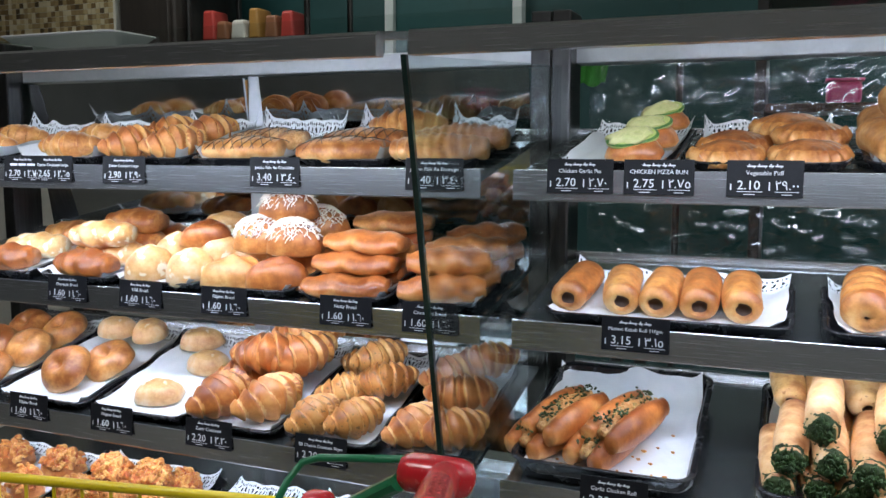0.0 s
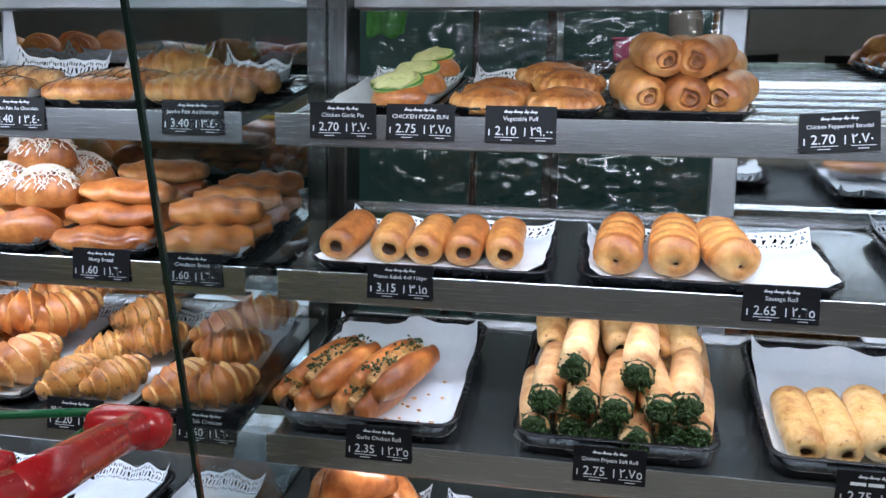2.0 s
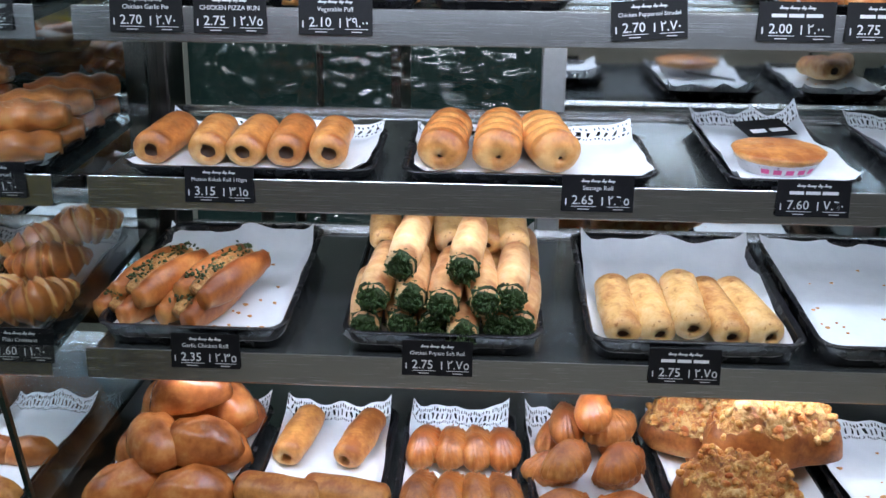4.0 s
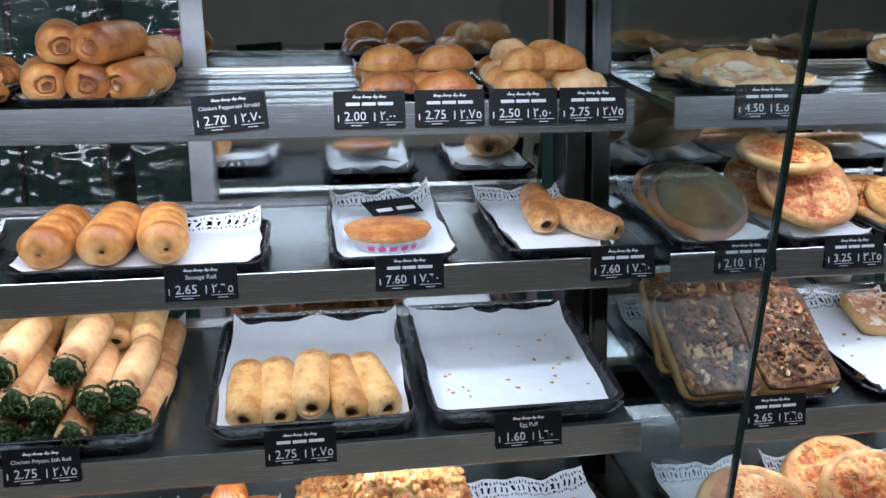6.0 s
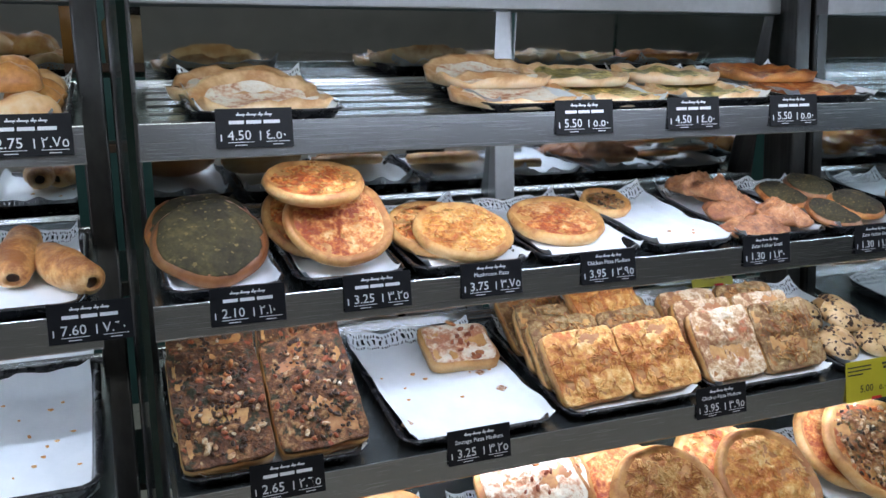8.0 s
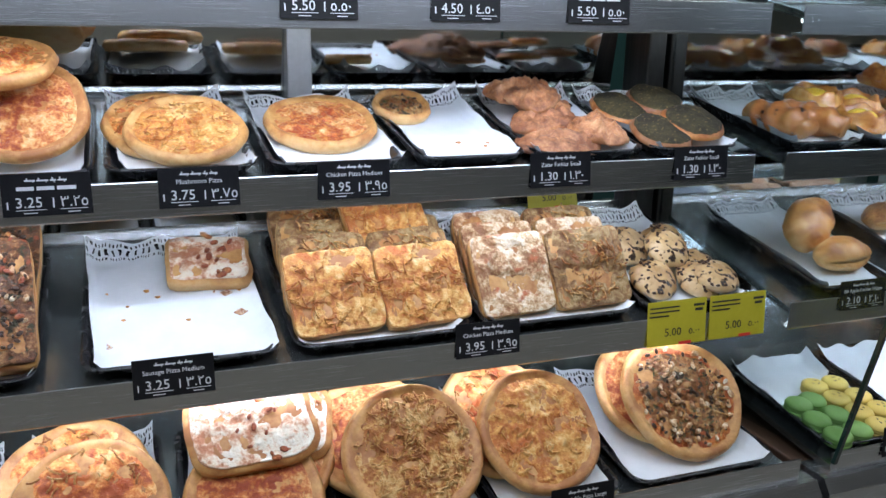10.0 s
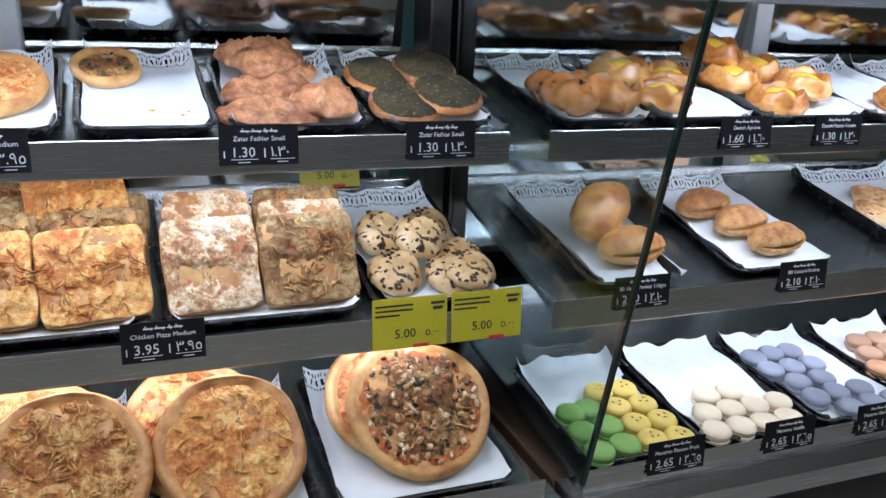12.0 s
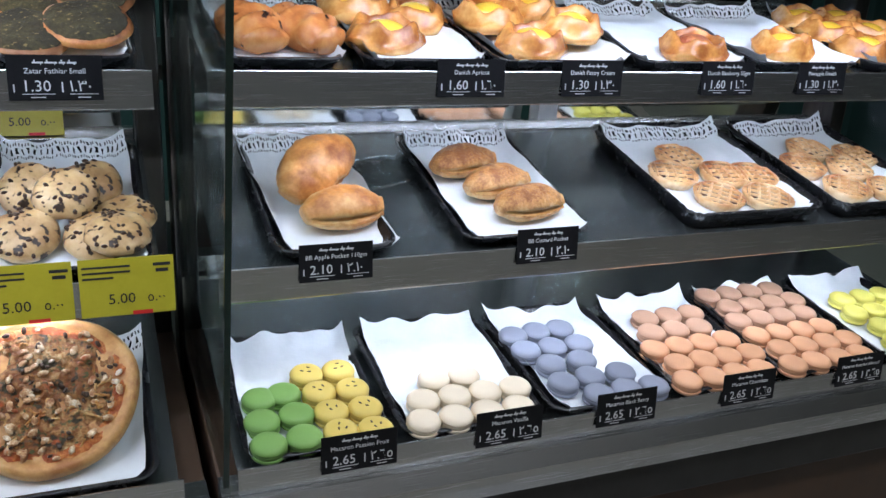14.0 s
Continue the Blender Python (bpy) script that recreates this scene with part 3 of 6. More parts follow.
coconut = baked("coconut flakes", (0.9, 0.86, 0.77), (0.88, 0.82, 0.7), (0.78, 0.64, 0.42), scale=90, relief=1.0)
choc_line = plain("dark chocolate", (0.03, 0.013, 0.006), (0.055, 0.022, 0.01), 60, 0.3, 0, 0.1)
filling_dark = plain("dark meat filling", (0.03, 0.014, 0.008), (0.09, 0.04, 0.02), 90, 0.6, 0, 0.8, 0.003)
herb = plain("chopped green herbs", (0.012, 0.03, 0.007), (0.05, 0.085, 0.02), 120, 0.6, 0, 1.0, 0.004)
leaf_green = plain("parsley leaf", (0.012, 0.04, 0.008), (0.05, 0.1, 0.02), 60, 0.5, 0, 0.3)
avocado_flesh = plain("avocado flesh", (0.4, 0.5, 0.12), (0.6, 0.6, 0.24), 40, 0.4, 0, 0.2)
melted_green = plain("greenish melted cheese", (0.46, 0.5, 0.17), (0.72, 0.66, 0.34), 60, 0.4, 0, 0.5, 0.003)
avocado_skin = plain("cucumber skin", (0.04, 0.13, 0.02), (0.08, 0.22, 0.03), 40, 0.4, 0, 0.2)
meat_fill = topping("minced filling", [((0.3, (0.42, 0.18, 0.05)), (0.7, (0.62, 0.36, 0.13))), (80, 0.6, (0.06, 0.1, 0.02)), (120, 0.63, (0.5, 0.12, 0.03))])
cheese = topping("baked cheese", [((0.2, (0.365, 0.069, 0.015)), (0.42, (0.628, 0.184, 0.0376)), (0.6, (0.759, 0.35, 0.1)), (0.85, (0.83, 0.515, 0.234))), (20, 0.58, (0.506, 0.12, 0.0209))], 38)
cheese_white = topping("pale melted cheese", [((0.15, (0.321, 0.135, 0.0537)), (0.4, (0.566, 0.34, 0.17)), (0.6, (0.754, 0.591, 0.394)), (0.85, (0.83, 0.716, 0.574))), (36, 0.62, (0.471, 0.125, 0.0447))], 55)
cheese_red = topping("tomato and cheese", [((0.15, (0.3, 0.05, 0.015)), (0.4, (0.5, 0.15, 0.035)), (0.62, (0.66, 0.32, 0.11)), (0.88, (0.74, 0.5, 0.26))), (60, 0.66, (0.26, 0.05, 0.02))], 48)
melted_white = topping("white melted cheese", [((0.1, (0.5, 0.2, 0.1)), (0.3, (0.72, 0.48, 0.32)), (0.5, (0.84, 0.74, 0.6)), (0.85, (0.9, 0.84, 0.74))), (60, 0.66, (0.5, 0.16, 0.09))], 45)
pizza_crust = baked("pizza crust", (0.66, 0.42, 0.18), (0.58, 0.31, 0.1), (0.36, 0.14, 0.04), scale=30, relief=0.4, gloss=0.5)
sauce_rim = topping("baked tomato sauce", [((0.2, (0.34, 0.07, 0.016)), (0.5, (0.55, 0.17, 0.035)), (0.8, (0.68, 0.33, 0.1)))], 60)
cheese_herb = topping("cheese with olives and herbs", [((0.2, (0.224, 0.076, 0.0198)), (0.5, (0.368, 0.182, 0.057)), (0.72, (0.48, 0.304, 0.137)), (0.95, (0.576, 0.426, 0.243))), (75, 0.54, (0.04, 0.0304, 0.0152)), (130, 0.57, (0.072, 0.076, 0.0228)), (60, 0.64, (0.4, 0.0912, 0.0228))], 70)
cheese_dark = topping("browned vegetables and cheese", [((0.2, (0.085, 0.0283, 0.00969)), (0.5, (0.204, 0.0808, 0.0283)), (0.8, (0.408, 0.218, 0.0888))), (70, 0.54, (0.0298, 0.0283, 0.0113)), (60, 0.63, (0.306, 0.0646, 0.0242)), (85, 0.63, (0.51, 0.339, 0.162))], 70)
cheese_brown = topping("toasted cheese", [((0.1, (0.176, 0.0698, 0.0204)), (0.4, (0.309, 0.167, 0.061)), (0.62, (0.411, 0.265, 0.116)), (0.9, (0.514, 0.377, 0.196))), (34, 0.6, (0.323, 0.105, 0.0339)), (90, 0.66, (0.147, 0.0558, 0.017))], 60)
cheese_gold = topping("golden melted cheese", [((0.15, (0.476, 0.149, 0.0311)), (0.42, (0.647, 0.297, 0.07)), (0.66, (0.761, 0.454, 0.155)), (0.9, (0.819, 0.577, 0.28))), (26, 0.6, (0.523, 0.131, 0.0272)), (70, 0.67, (0.285, 0.07, 0.0155))], 52)
cheese_green = topping("cheese with herbs", [((0.2, (0.184, 0.149, 0.033)), (0.5, (0.414, 0.322, 0.0935)), (0.75, (0.736, 0.575, 0.242))), (60, 0.56, (0.115, 0.0978, 0.0275))], 40)
shredded = topping("shredded topping", [((0.2, (0.362, 0.118, 0.0288)), (0.45, (0.553, 0.268, 0.0718)), (0.7, (0.691, 0.44, 0.18))), (70, 0.63, (0.173, 0.0551, 0.0144))], 70, 0.8)
meat_red = topping("spiced meat", [((0.3, (0.3, 0.07, 0.025)), (0.6, (0.46, 0.15, 0.05)), (0.8, (0.6, 0.28, 0.1))), (70, 0.64, (0.16, 0.04, 0.02))])
custard = plain("yellow custard", (0.8, 0.42, 0.03), (0.88, 0.58, 0.08), 30, 0.2, 0, 0.15, coat=0.5)
foil = plain("printed foil cup", (0.55, 0.5, 0.5), (0.75, 0.75, 0.75), 30, 0.3, 0.7, 0.2)
pink_print = plain("pink print", (0.6, 0.06, 0.2), (0.7, 0.1, 0.28), 30, 0.45, 0, 0)


def croissant(seed, length=0.13, r=0.037, crust=None, bend=0.55, seeds=False):
    """Rolled layers that step down from the middle to both tips, pale dough showing in each step."""
    bm = bmesh.new()
    rad = length / max(bend * 1.9, 0.2)

    def spine(s):
        a = (s - 0.5) * bend * 2
        return (rad * math.sin(a), -rad * math.cos(a) + rad, r * 0.86)

    def step_at(s, a):
        return (abs(s - 0.5) * 2 * 3.3 + 0.45 + 0.2 * math.sin(a + seed) + 0.1 * nz(math.cos(a), math.sin(a), s * 2, seed)) % 1.0

    def radii(s, a):
        c = abs(s - 0.5) * 2
        k = step_at(s, a)
        q = r * (0.24 + 0.76 * (1 - c ** 1.8)) * (1.13 - 0.36 * k ** 1.4 + 0.06 * nz(s * 6, math.cos(a), math.sin(a), seed))
        return q * 1.04, q * 0.9

    loft(bm, spine, radii, 84, 22, lambda s, a: 1 if step_at(s, a) > 0.82 else 0)
    return to_mesh("croissant", bm, [crust or orange, layer_pale])


def bread_roll(seed, length=0.12, r=0.03, crust=None, fill=None, grooves=0, taper=0.1, hole=0.62, coil=False):
    """A rolled pastry along y, its filling showing at both ends."""
    bm = bmesh.new()

    def radii(s, a):
        e = min(s, 1 - s) * length
        q = r * (1 - taper * abs(s - 0.5) * 2) * (1 - 0.36 * max(0, 1 - e / (0.42 * r)) ** 2.4)
        q *= 1 + 0.05 * nz(s * 4, math.cos(a) * 0.9, math.sin(a) * 0.9, seed)
        q *= 1 + 0.09 * ((a / (2 * math.pi) + 0.31 * seed + 0.25 * s) % 1.0) - 0.04
        if grooves:
            q *= 1 - 0.17 * max(0, math.sin(s * grooves * 2 * math.pi + 1.1 * math.sin(a))) ** 6
        return q * 1.04, q * 0.92

    rings = loft(bm, lambda s: (0.004 * nz(s * 2, 0, 0, seed), (s - 0.5) * length, r * 0.9), radii, 30, 20, 0)
    for f in [f for f in bm.faces if len(f.verts) > 4]:
        bm.faces.remove(f)
    for ring, out in ((rings[0], -1), (rings[-1], 1)):
        mid = sum((v.co for v in ring), Vector()) / len(ring) + Vector((0.1 * r * math.sin(seed), 0, -0.16 * r))
        prev = ring
        for k, deep, dark in ((0.8, -0.002, 0), (0.72, 0.009, 0), (0.6, 0.012, 1), (0.52, 0.003, 0), (0.4, 0.003, 0), (0.34, 0.009, 1)) if coil else ((max(hole, 0.12), -0.002, 0), (max(hole, 0.12) * 0.9, 0.007, 0)):
            inner = []
            for n, v in enumerate(ring):
                p = mid + (v.co - mid) * k * (1 + (0.3 if coil else 0.18) * nz(math.cos(n * 0.31) * 1.4, math.sin(n * 0.31) * 1.4, k * 3, seed))
                inner.append(bm.verts.new((p.x, v.co.y - out * deep, p.z)))
            for n in range(len(ring)):
                m2 = (n + 1) % len(ring)
                bm.faces.new((prev[n], prev[m2], inner[m2], inner[n])).material_index = dark
            prev = inner
        bm.faces.new(prev).material_index = 1
    return to_mesh("bread_roll", bm, [crust or pale, fill or filling_dark])


def green_roll(seed):
    """A soft roll whose ends bulge with chopped herbs."""
    bm = bmesh.new()
    L, r = 0.15, 0.0255

    def radii(s, a):
        q = r * (0.9 + 0.14 * math.sin(math.pi * s)) * (1 + 0.06 * nz(s * 5, math.cos(a), math.sin(a), seed)) * (1 - 0.03 * max(0, math.sin(s * 34)) ** 3)
        return q, q
    loft(bm, lambda s: (0, (s - 0.5) * L, r), radii, 24, 16, 0)

    def tuft(s, a):
        q = r * 0.88 * math.sqrt(max(0.02, 1 - s ** 2.4)) * (1 + 0.6 * nz(s * 7 + 3, math.cos(a) * 3, math.sin(a) * 3, seed))
        return q, q
    loft(bm, lambda s: (0, -L / 2 + 0.006 - s * 0.012, r), tuft, 8, 16, 1)
    rnd = random.Random(seed)
    for _ in range(230):
        a, q = rnd.uniform(0, 6.28), rnd.uniform(0.1, 1.08)
        y = -L / 2 - 0.007 * (1.2 - q) + rnd.uniform(-0.007, 0.016)
        mm = Matrix.Translation((r * 0.82 * q * math.cos(a), y, r + r * 0.82 * q * math.sin(a))) @ Euler((rnd.uniform(0, 3), rnd.uniform(0, 3), rnd.uniform(0, 3))).to_matrix().to_4x4()
        s1 = rnd.uniform(0.003, 0.0065)
        before = len(bm.faces)
        cake(bm, lambda b: (s1 * math.cos(b), s1 * 0.5 * math.sin(b)), lambda rho, b: 0.0006, 1, 5, lambda rho: 2, -0.0006, mm)
        bm.faces.ensure_lookup_table()
        for f in bm.faces[before:]:
            f.material_index = 2
    return to_mesh("herb_roll", bm, [cream_crust, herb, leaf_green])


def puff(seed, w=0.105, d=0.062, h=0.034, crust=None, crimp=True, rim=None):
    """A stuffed half-moon with a crimped rim."""
    bm = bmesh.new()

    def outline(a):
        c, s = math.cos(a), math.sin(a)
        q = 1 + (0.05 * math.sin(a * 19 + seed) if crimp and s < 0.3 else 0) + 0.05 * nz(c, s, 0, seed)
        return w / 2 * c * q, (d * 0.62 * s if s < 0 else d * 0.42 * s) * q

    def height(rho, a):
        base = 0.008 if crimp else 0.004
        ridge = 0.0055 * math.sin(a * 19 + seed) if crimp and rho > 0.8 and math.sin(a) < 0.3 else 0
        return base + (h - base) * max(0, 1 - rho ** 2.6) ** 0.7 * (1 + 0.12 * nz(rho * 2 * math.cos(a), rho * 2 * math.sin(a), 1, seed)) + ridge
    cake(bm, outline, height, 10, 64, lambda rho: 1 if rho > 0.8 and crimp else 0)
    return to_mesh("savoury_puff", bm, [crust or gold, rim or crust or gold])


def bun(seed, w=0.09, d=0.07, h=0.05, crust=None, dent=0.0, lumps=0.08, cap=None, cap_at=0.0):
    bm = bmesh.new()

    def height(rho, a):
        v = h * max(0, 1 - rho ** 2.4) ** 0.55 + h * 0.12
        v *= 1 + lumps * nz(rho * 2.2 * math.cos(a), rho * 2.2 * math.sin(a), 2, seed)
        return v - dent * math.exp(-(rho / 0.25) ** 2)
    cake(bm, squarish(w, d, 0.85, seed, 0.08), height, 10, 28, (lambda rho: 1 if rho < cap_at else 0) if cap else None, under=0.82)
    return to_mesh("bread_bun", bm, [crust or gold] + ([cap] if cap else []))


def braid(seed, length=0.14, r=0.026, crust=None, lines=False, twist=5.0, amp=0.14, wide=1.35):
    """A loaf of two twisted strands, or a pleated pastry with chocolate lines."""
    bm = bmesh.new()

    def radii(s, a):
        q = r * (0.45 + 0.55 * math.sin(math.pi * min(max(s, 0.04), 0.96)) ** 0.5)
        q *= 1 + amp * math.sin(a * 2 + s * twist * 2 * math.pi) + 0.1 * nz(s * 5, math.cos(a), math.sin(a), seed)
        return q * wide, q * 0.85
    loft(bm, lambda s: ((s - 0.5) * length, 0.006 * math.sin(s * 3 + seed), r * 0.72), radii, 40, 18)
    body = to_mesh("braided_pastry", bm, [crust or gold])
    if not lines:
        return body
    ch = bmesh.new()
    for n in range(15):
        x = (n / 14 - 0.5) * length * 0.86
        pts = []
        for k in range(9):
            b = radians(20 + 140 * k / 8)
            sx = (x + (k - 4) * 0.005 * (1 if n % 2 else -1)) / length + 0.5
            ra, rb = radii(min(max(sx, 0.03), 0.97), math.pi - b)
            pts.append(((sx - 0.5) * length, 1.03 * ra * math.cos(b), r * 0.72 + 1.04 * rb * math.sin(b)))
        line = tube(pts, 0.0009, 5)
        tmp = bpy.data.meshes.new("line")
        line.to_mesh(tmp)
        line.free()
        ch.from_mesh(tmp)
        bpy.data.meshes.remove(tmp)
    return [("pastry", body, ""), ("chocolate_topping", to_mesh("chocolate_topping", ch, choc_line), "thin dark chocolate lines")]


def bits_on(bm, seed, count, spread, z, size, thick, mat=0, flatten=0.6):
    """Small loose pieces strewn over a round or square of that half width."""
    rnd = random.Random(seed * 17 + count)
    for _ in range(count):
        a, q = rnd.uniform(0, 6.28), math.sqrt(rnd.random())
        s1 = size * rnd.uniform(0.6, 1.3)
        mm = Matrix.Translation((spread[0] * q * math.cos(a), spread[1] * q * math.sin(a), z + rnd.uniform(-0.001, 0.0015))) @ Euler((rnd.uniform(-0.5, 0.5), rnd.uniform(-0.5, 0.5), rnd.uniform(0, 3))).to_matrix().to_4x4()
        cake(bm, lambda b: (s1 * math.cos(b), s1 * flatten * math.sin(b)), lambda rho, b: thick * (1 - 0.6 * rho * rho), 2, 7, None, -thick * 0.6, mm)


def strands_on(bm, seed, count, spread, z, length=0.018, thick=0.0015):
    rnd = random.Random(seed * 31 + count)
    for _ in range(count):
        a, q, b, c = rnd.uniform(0, 6.28), math.sqrt(rnd.random()), rnd.uniform(0, 6.28), rnd.uniform(-0.9, 0.9)
        x, y, L = spread[0] * q * math.cos(a), spread[1] * q * math.sin(a), length * rnd.uniform(0.5, 1.2)
        pts = [(x + L * t * math.cos(b + c * t), y + L * t * math.sin(b + c * t), z + 0.002 * math.sin(3 * t + a) + 0.001) for t in (-0.5, -0.17, 0.17, 0.5)]
        one = tube(pts, thick, 4)
        tmp = bpy.data.meshes.new("strand")
        one.to_mesh(tmp)
        one.free()
        bm.from_mesh(tmp)
        bpy.data.meshes.remove(tmp)


def extras(seed, spread, z, olives=0, meat=0, strands=0, cheese_bits=0):
    out = []
    for name, n, size, thick, mat, lab in (("olive_topping", olives, 0.0042, 0.0018, choc_line, "dark olive pieces"), ("meat_topping", meat, 0.0062, 0.0022, meat_red, "reddish meat pieces"), ("cheese_topping", cheese_bits, 0.006, 0.0025, cheese_white, "pale cheese shreds")):
        if n:
            bm = bmesh.new()
            bits_on(bm, seed + len(name), n, spread, z, size, thick)
            out.append((name, to_mesh(name, bm, mat), lab))
    if strands:
        bm = bmesh.new()
        strands_on(bm, seed, strands, spread, z)
        out.append(("shredded_topping", to_mesh("shredded_topping", bm, shredded if seed != 2 else cheese_gold), "toasted shreds"))
    return out


def pizza(seed, r=0.105, top=None, crust=None, h=0.014, rim=0.86, lumpy=1.0, sauce=None, **loose):
    def height(rho, a):
        x, y = rho * math.cos(a), rho * math.sin(a)
        lip = 0.0075 * math.exp(-((rho - 0.93) / 0.06) ** 2) * (1 + 0.3 * nz(math.cos(a) * 3, math.sin(a) * 3, 0, seed))
        return (h + lip) * (1 if rho < 0.97 else 0.62)

    def topped(q, a):
        rho = q * rim
        x, y = rho * math.cos(a), rho * math.sin(a)
        return h + 0.003 * (1 - q ** 6) + lumpy * (0.005 * nz(x * 3.5, y * 3.5, 0, seed) + 0.0032 * nz(x * 9, y * 9, 3, seed) + 0.0016 * nz(x * 24, y * 24, 3, seed)) * (1 - q ** 8)
    edge = disc(r, seed, 0.07)
    bm = bmesh.new()
    cake(bm, edge, height, 12, 48, under=0.93)
    tp = bmesh.new()
    cake(tp, lambda a: tuple(rim * (1 + 0.05 * nz(math.cos(a) * 4, math.sin(a) * 4, 9, seed)) * c for c in edge(a)), topped, 30, 64, (lambda q: 1 if sauce and q > 0.83 else 0), h - 0.004, None, 0.99)
    return [("crust", to_mesh("crust", bm, crust or pizza_crust), ""), ("topping", to_mesh("topping", tp, [top or cheese] + ([sauce] if sauce else [])), "baked topping")] + extras(seed, (r * rim * 0.9, r * rim * 0.9), h + 0.006, **loose)


def slab(seed, w=0.12, d=0.12, top=None, crust=None, h=0.022, corner=0.17, **loose):
    """A square pan pizza piece with lumpy topping."""
    edge = squarish(w, d, corner, seed, 0.06)
    bm = bmesh.new()
    cake(bm, edge, lambda rho, a: h * (1 if rho < 0.98 else 0.85), 5, 48, under=0.98)

    def topped(rho, a):
        x, y = (rho * c / 0.06 for c in edge(a))
        return h + 0.002 + (0.008 * nz(x * 1.6, y * 1.6, 0, seed) + 0.0045 * nz(x * 4.5, y * 4.5, 0, seed) + 0.002 * nz(x * 14, y * 14, 0, seed)) * (1 - rho ** 10)
    tp = bmesh.new()
    cake(tp, lambda a: tuple((0.985 if corner < 0.2 else 0.9) * (1 + 0.03 * nz(math.cos(a) * 6, math.sin(a) * 6, 9, seed)) * c for c in edge(a)), topped, 28, 64, None, h - 0.004, None, 1.0)
    return [("crust", to_mesh("crust", bm, crust or pizza_crust), ""), ("topping", to_mesh("topping", tp, top or cheese_brown), "baked topping")] + extras(seed, (w * 0.47, d * 0.47), h + 0.006, **loose)


def flatbread(seed, w=0.2, d=0.15, top=None, crust=None, fold=0.0):
    bm = bmesh.new()

    def height(rho, a):
        x, y = rho * math.cos(a), rho * math.sin(a)
        return 0.008 + 0.006 * rho ** 3 + 0.008 * nz(x * 2.4, y * 2.4, 0, seed) * (0.4 + rho) + fold * max(0, y) ** 2 + (0.004 * abs(math.sin(a * 9)) if rho > 0.85 else 0)
    cake(bm, squarish(w, d, 0.75, seed, 0.14), height, 16, 52, (lambda rho: 1 if rho < 0.84 else 0) if top else None, under=0.95)
    return to_mesh("flatbread", bm, [crust or cream_crust] + ([top] if top else []))


def cookie(seed, r=0.042):
    bm = bmesh.new()

    def height(rho, a):
        x, y = rho * math.cos(a), rho * math.sin(a)
        return 0.005 + 0.017 * max(0, 1 - rho ** 3) ** 0.6 + 0.004 * nz(x * 4, y * 4, 0, seed)
    cake(bm, disc(r, seed, 0.12), height, 9, 26)
    rnd = random.Random(seed)
    for _ in range(24):
        a, q = rnd.uniform(0, 6.28), math.sqrt(rnd.random()) * 0.9
        mm = Matrix.Translation((r * q * math.cos(a), r * q * math.sin(a), height(q, a) - 0.001)) @ Matrix.Rotation(rnd.uniform(0, 3), 4, "Z")
        cake(bm, lambda b: (0.0048 * math.cos(b), 0.003 * math.sin(b)), lambda rho, b: 0.003 * (1 - rho * rho), 2, 7, lambda rho: 1, -0.002, mm)
    return to_mesh("cookie", bm, [chip_crust, choc_line])


def turnover(seed, w=0.11, d=0.07, h=0.045, crust=None):
    """A folded pocket: a mouth runs along its front between two puffed leaves."""
    bm = bmesh.new()

    def mouth(a):
        b = (a + math.pi) % (2 * math.pi) - math.pi
        return math.exp(-((b - 0.05) / 0.15) ** 2)

    def radii(s, a):
        q = math.sin(math.pi * min(max(s, 0.03), 0.97)) ** 0.34
        q *= 1 + 0.1 * nz(s * 4, math.cos(a) * 1.2, math.sin(a) * 1.2, seed) + 0.03 * nz(s * 15, math.cos(a) * 5, math.sin(a) * 5, seed)
        q *= 1 - 0.3 * mouth(a) + 0.05 * nz(s * 22, math.cos(a) * 2, math.sin(a) * 9, seed)
        return d / 2 * q, h / 2 * q * (1.1 if math.sin(a) > 0 else 0.95)
    loft(bm, lambda s: ((s - 0.5) * w, 0.008 * math.sin(math.pi * s), h * 0.47 + 0.003 * nz(s * 3, 0, 0, seed)), radii, 34, 44, lambda s, a: 1 if mouth(a) > 0.4 else 0)
    return to_mesh("pastry_pocket", bm, [crust or flaky, layer_pale])


def fatayer(seed):
    """A flat folded pastry, its spiced meat baked into the crust."""
    bm = bmesh.new()

    def outline(a):
        q = 0.056 * (1 + 0.13 * math.cos(3 * a + seed) + 0.1 * nz(math.cos(a), math.sin(a), 0, seed))
        return q * math.cos(a) * 1.25, q * math.sin(a) * 0.85

    def height(rho, a):
        x, y = rho * math.cos(a), rho * math.sin(a)
        fold = 0.008 * max(0, 1 - abs(y + 0.3 * x) * 4)
        return 0.006 + 0.017 * max(0, 1 - rho ** 2.8) ** 0.7 + fold + 0.007 * nz(x * 3, y * 3, 0, seed) + 0.007 * nz(x * 8, y * 8, 0, seed)
    cake(bm, outline, height, 18, 52)
    return to_mesh("meat_pastry", bm, [spiced_crust])


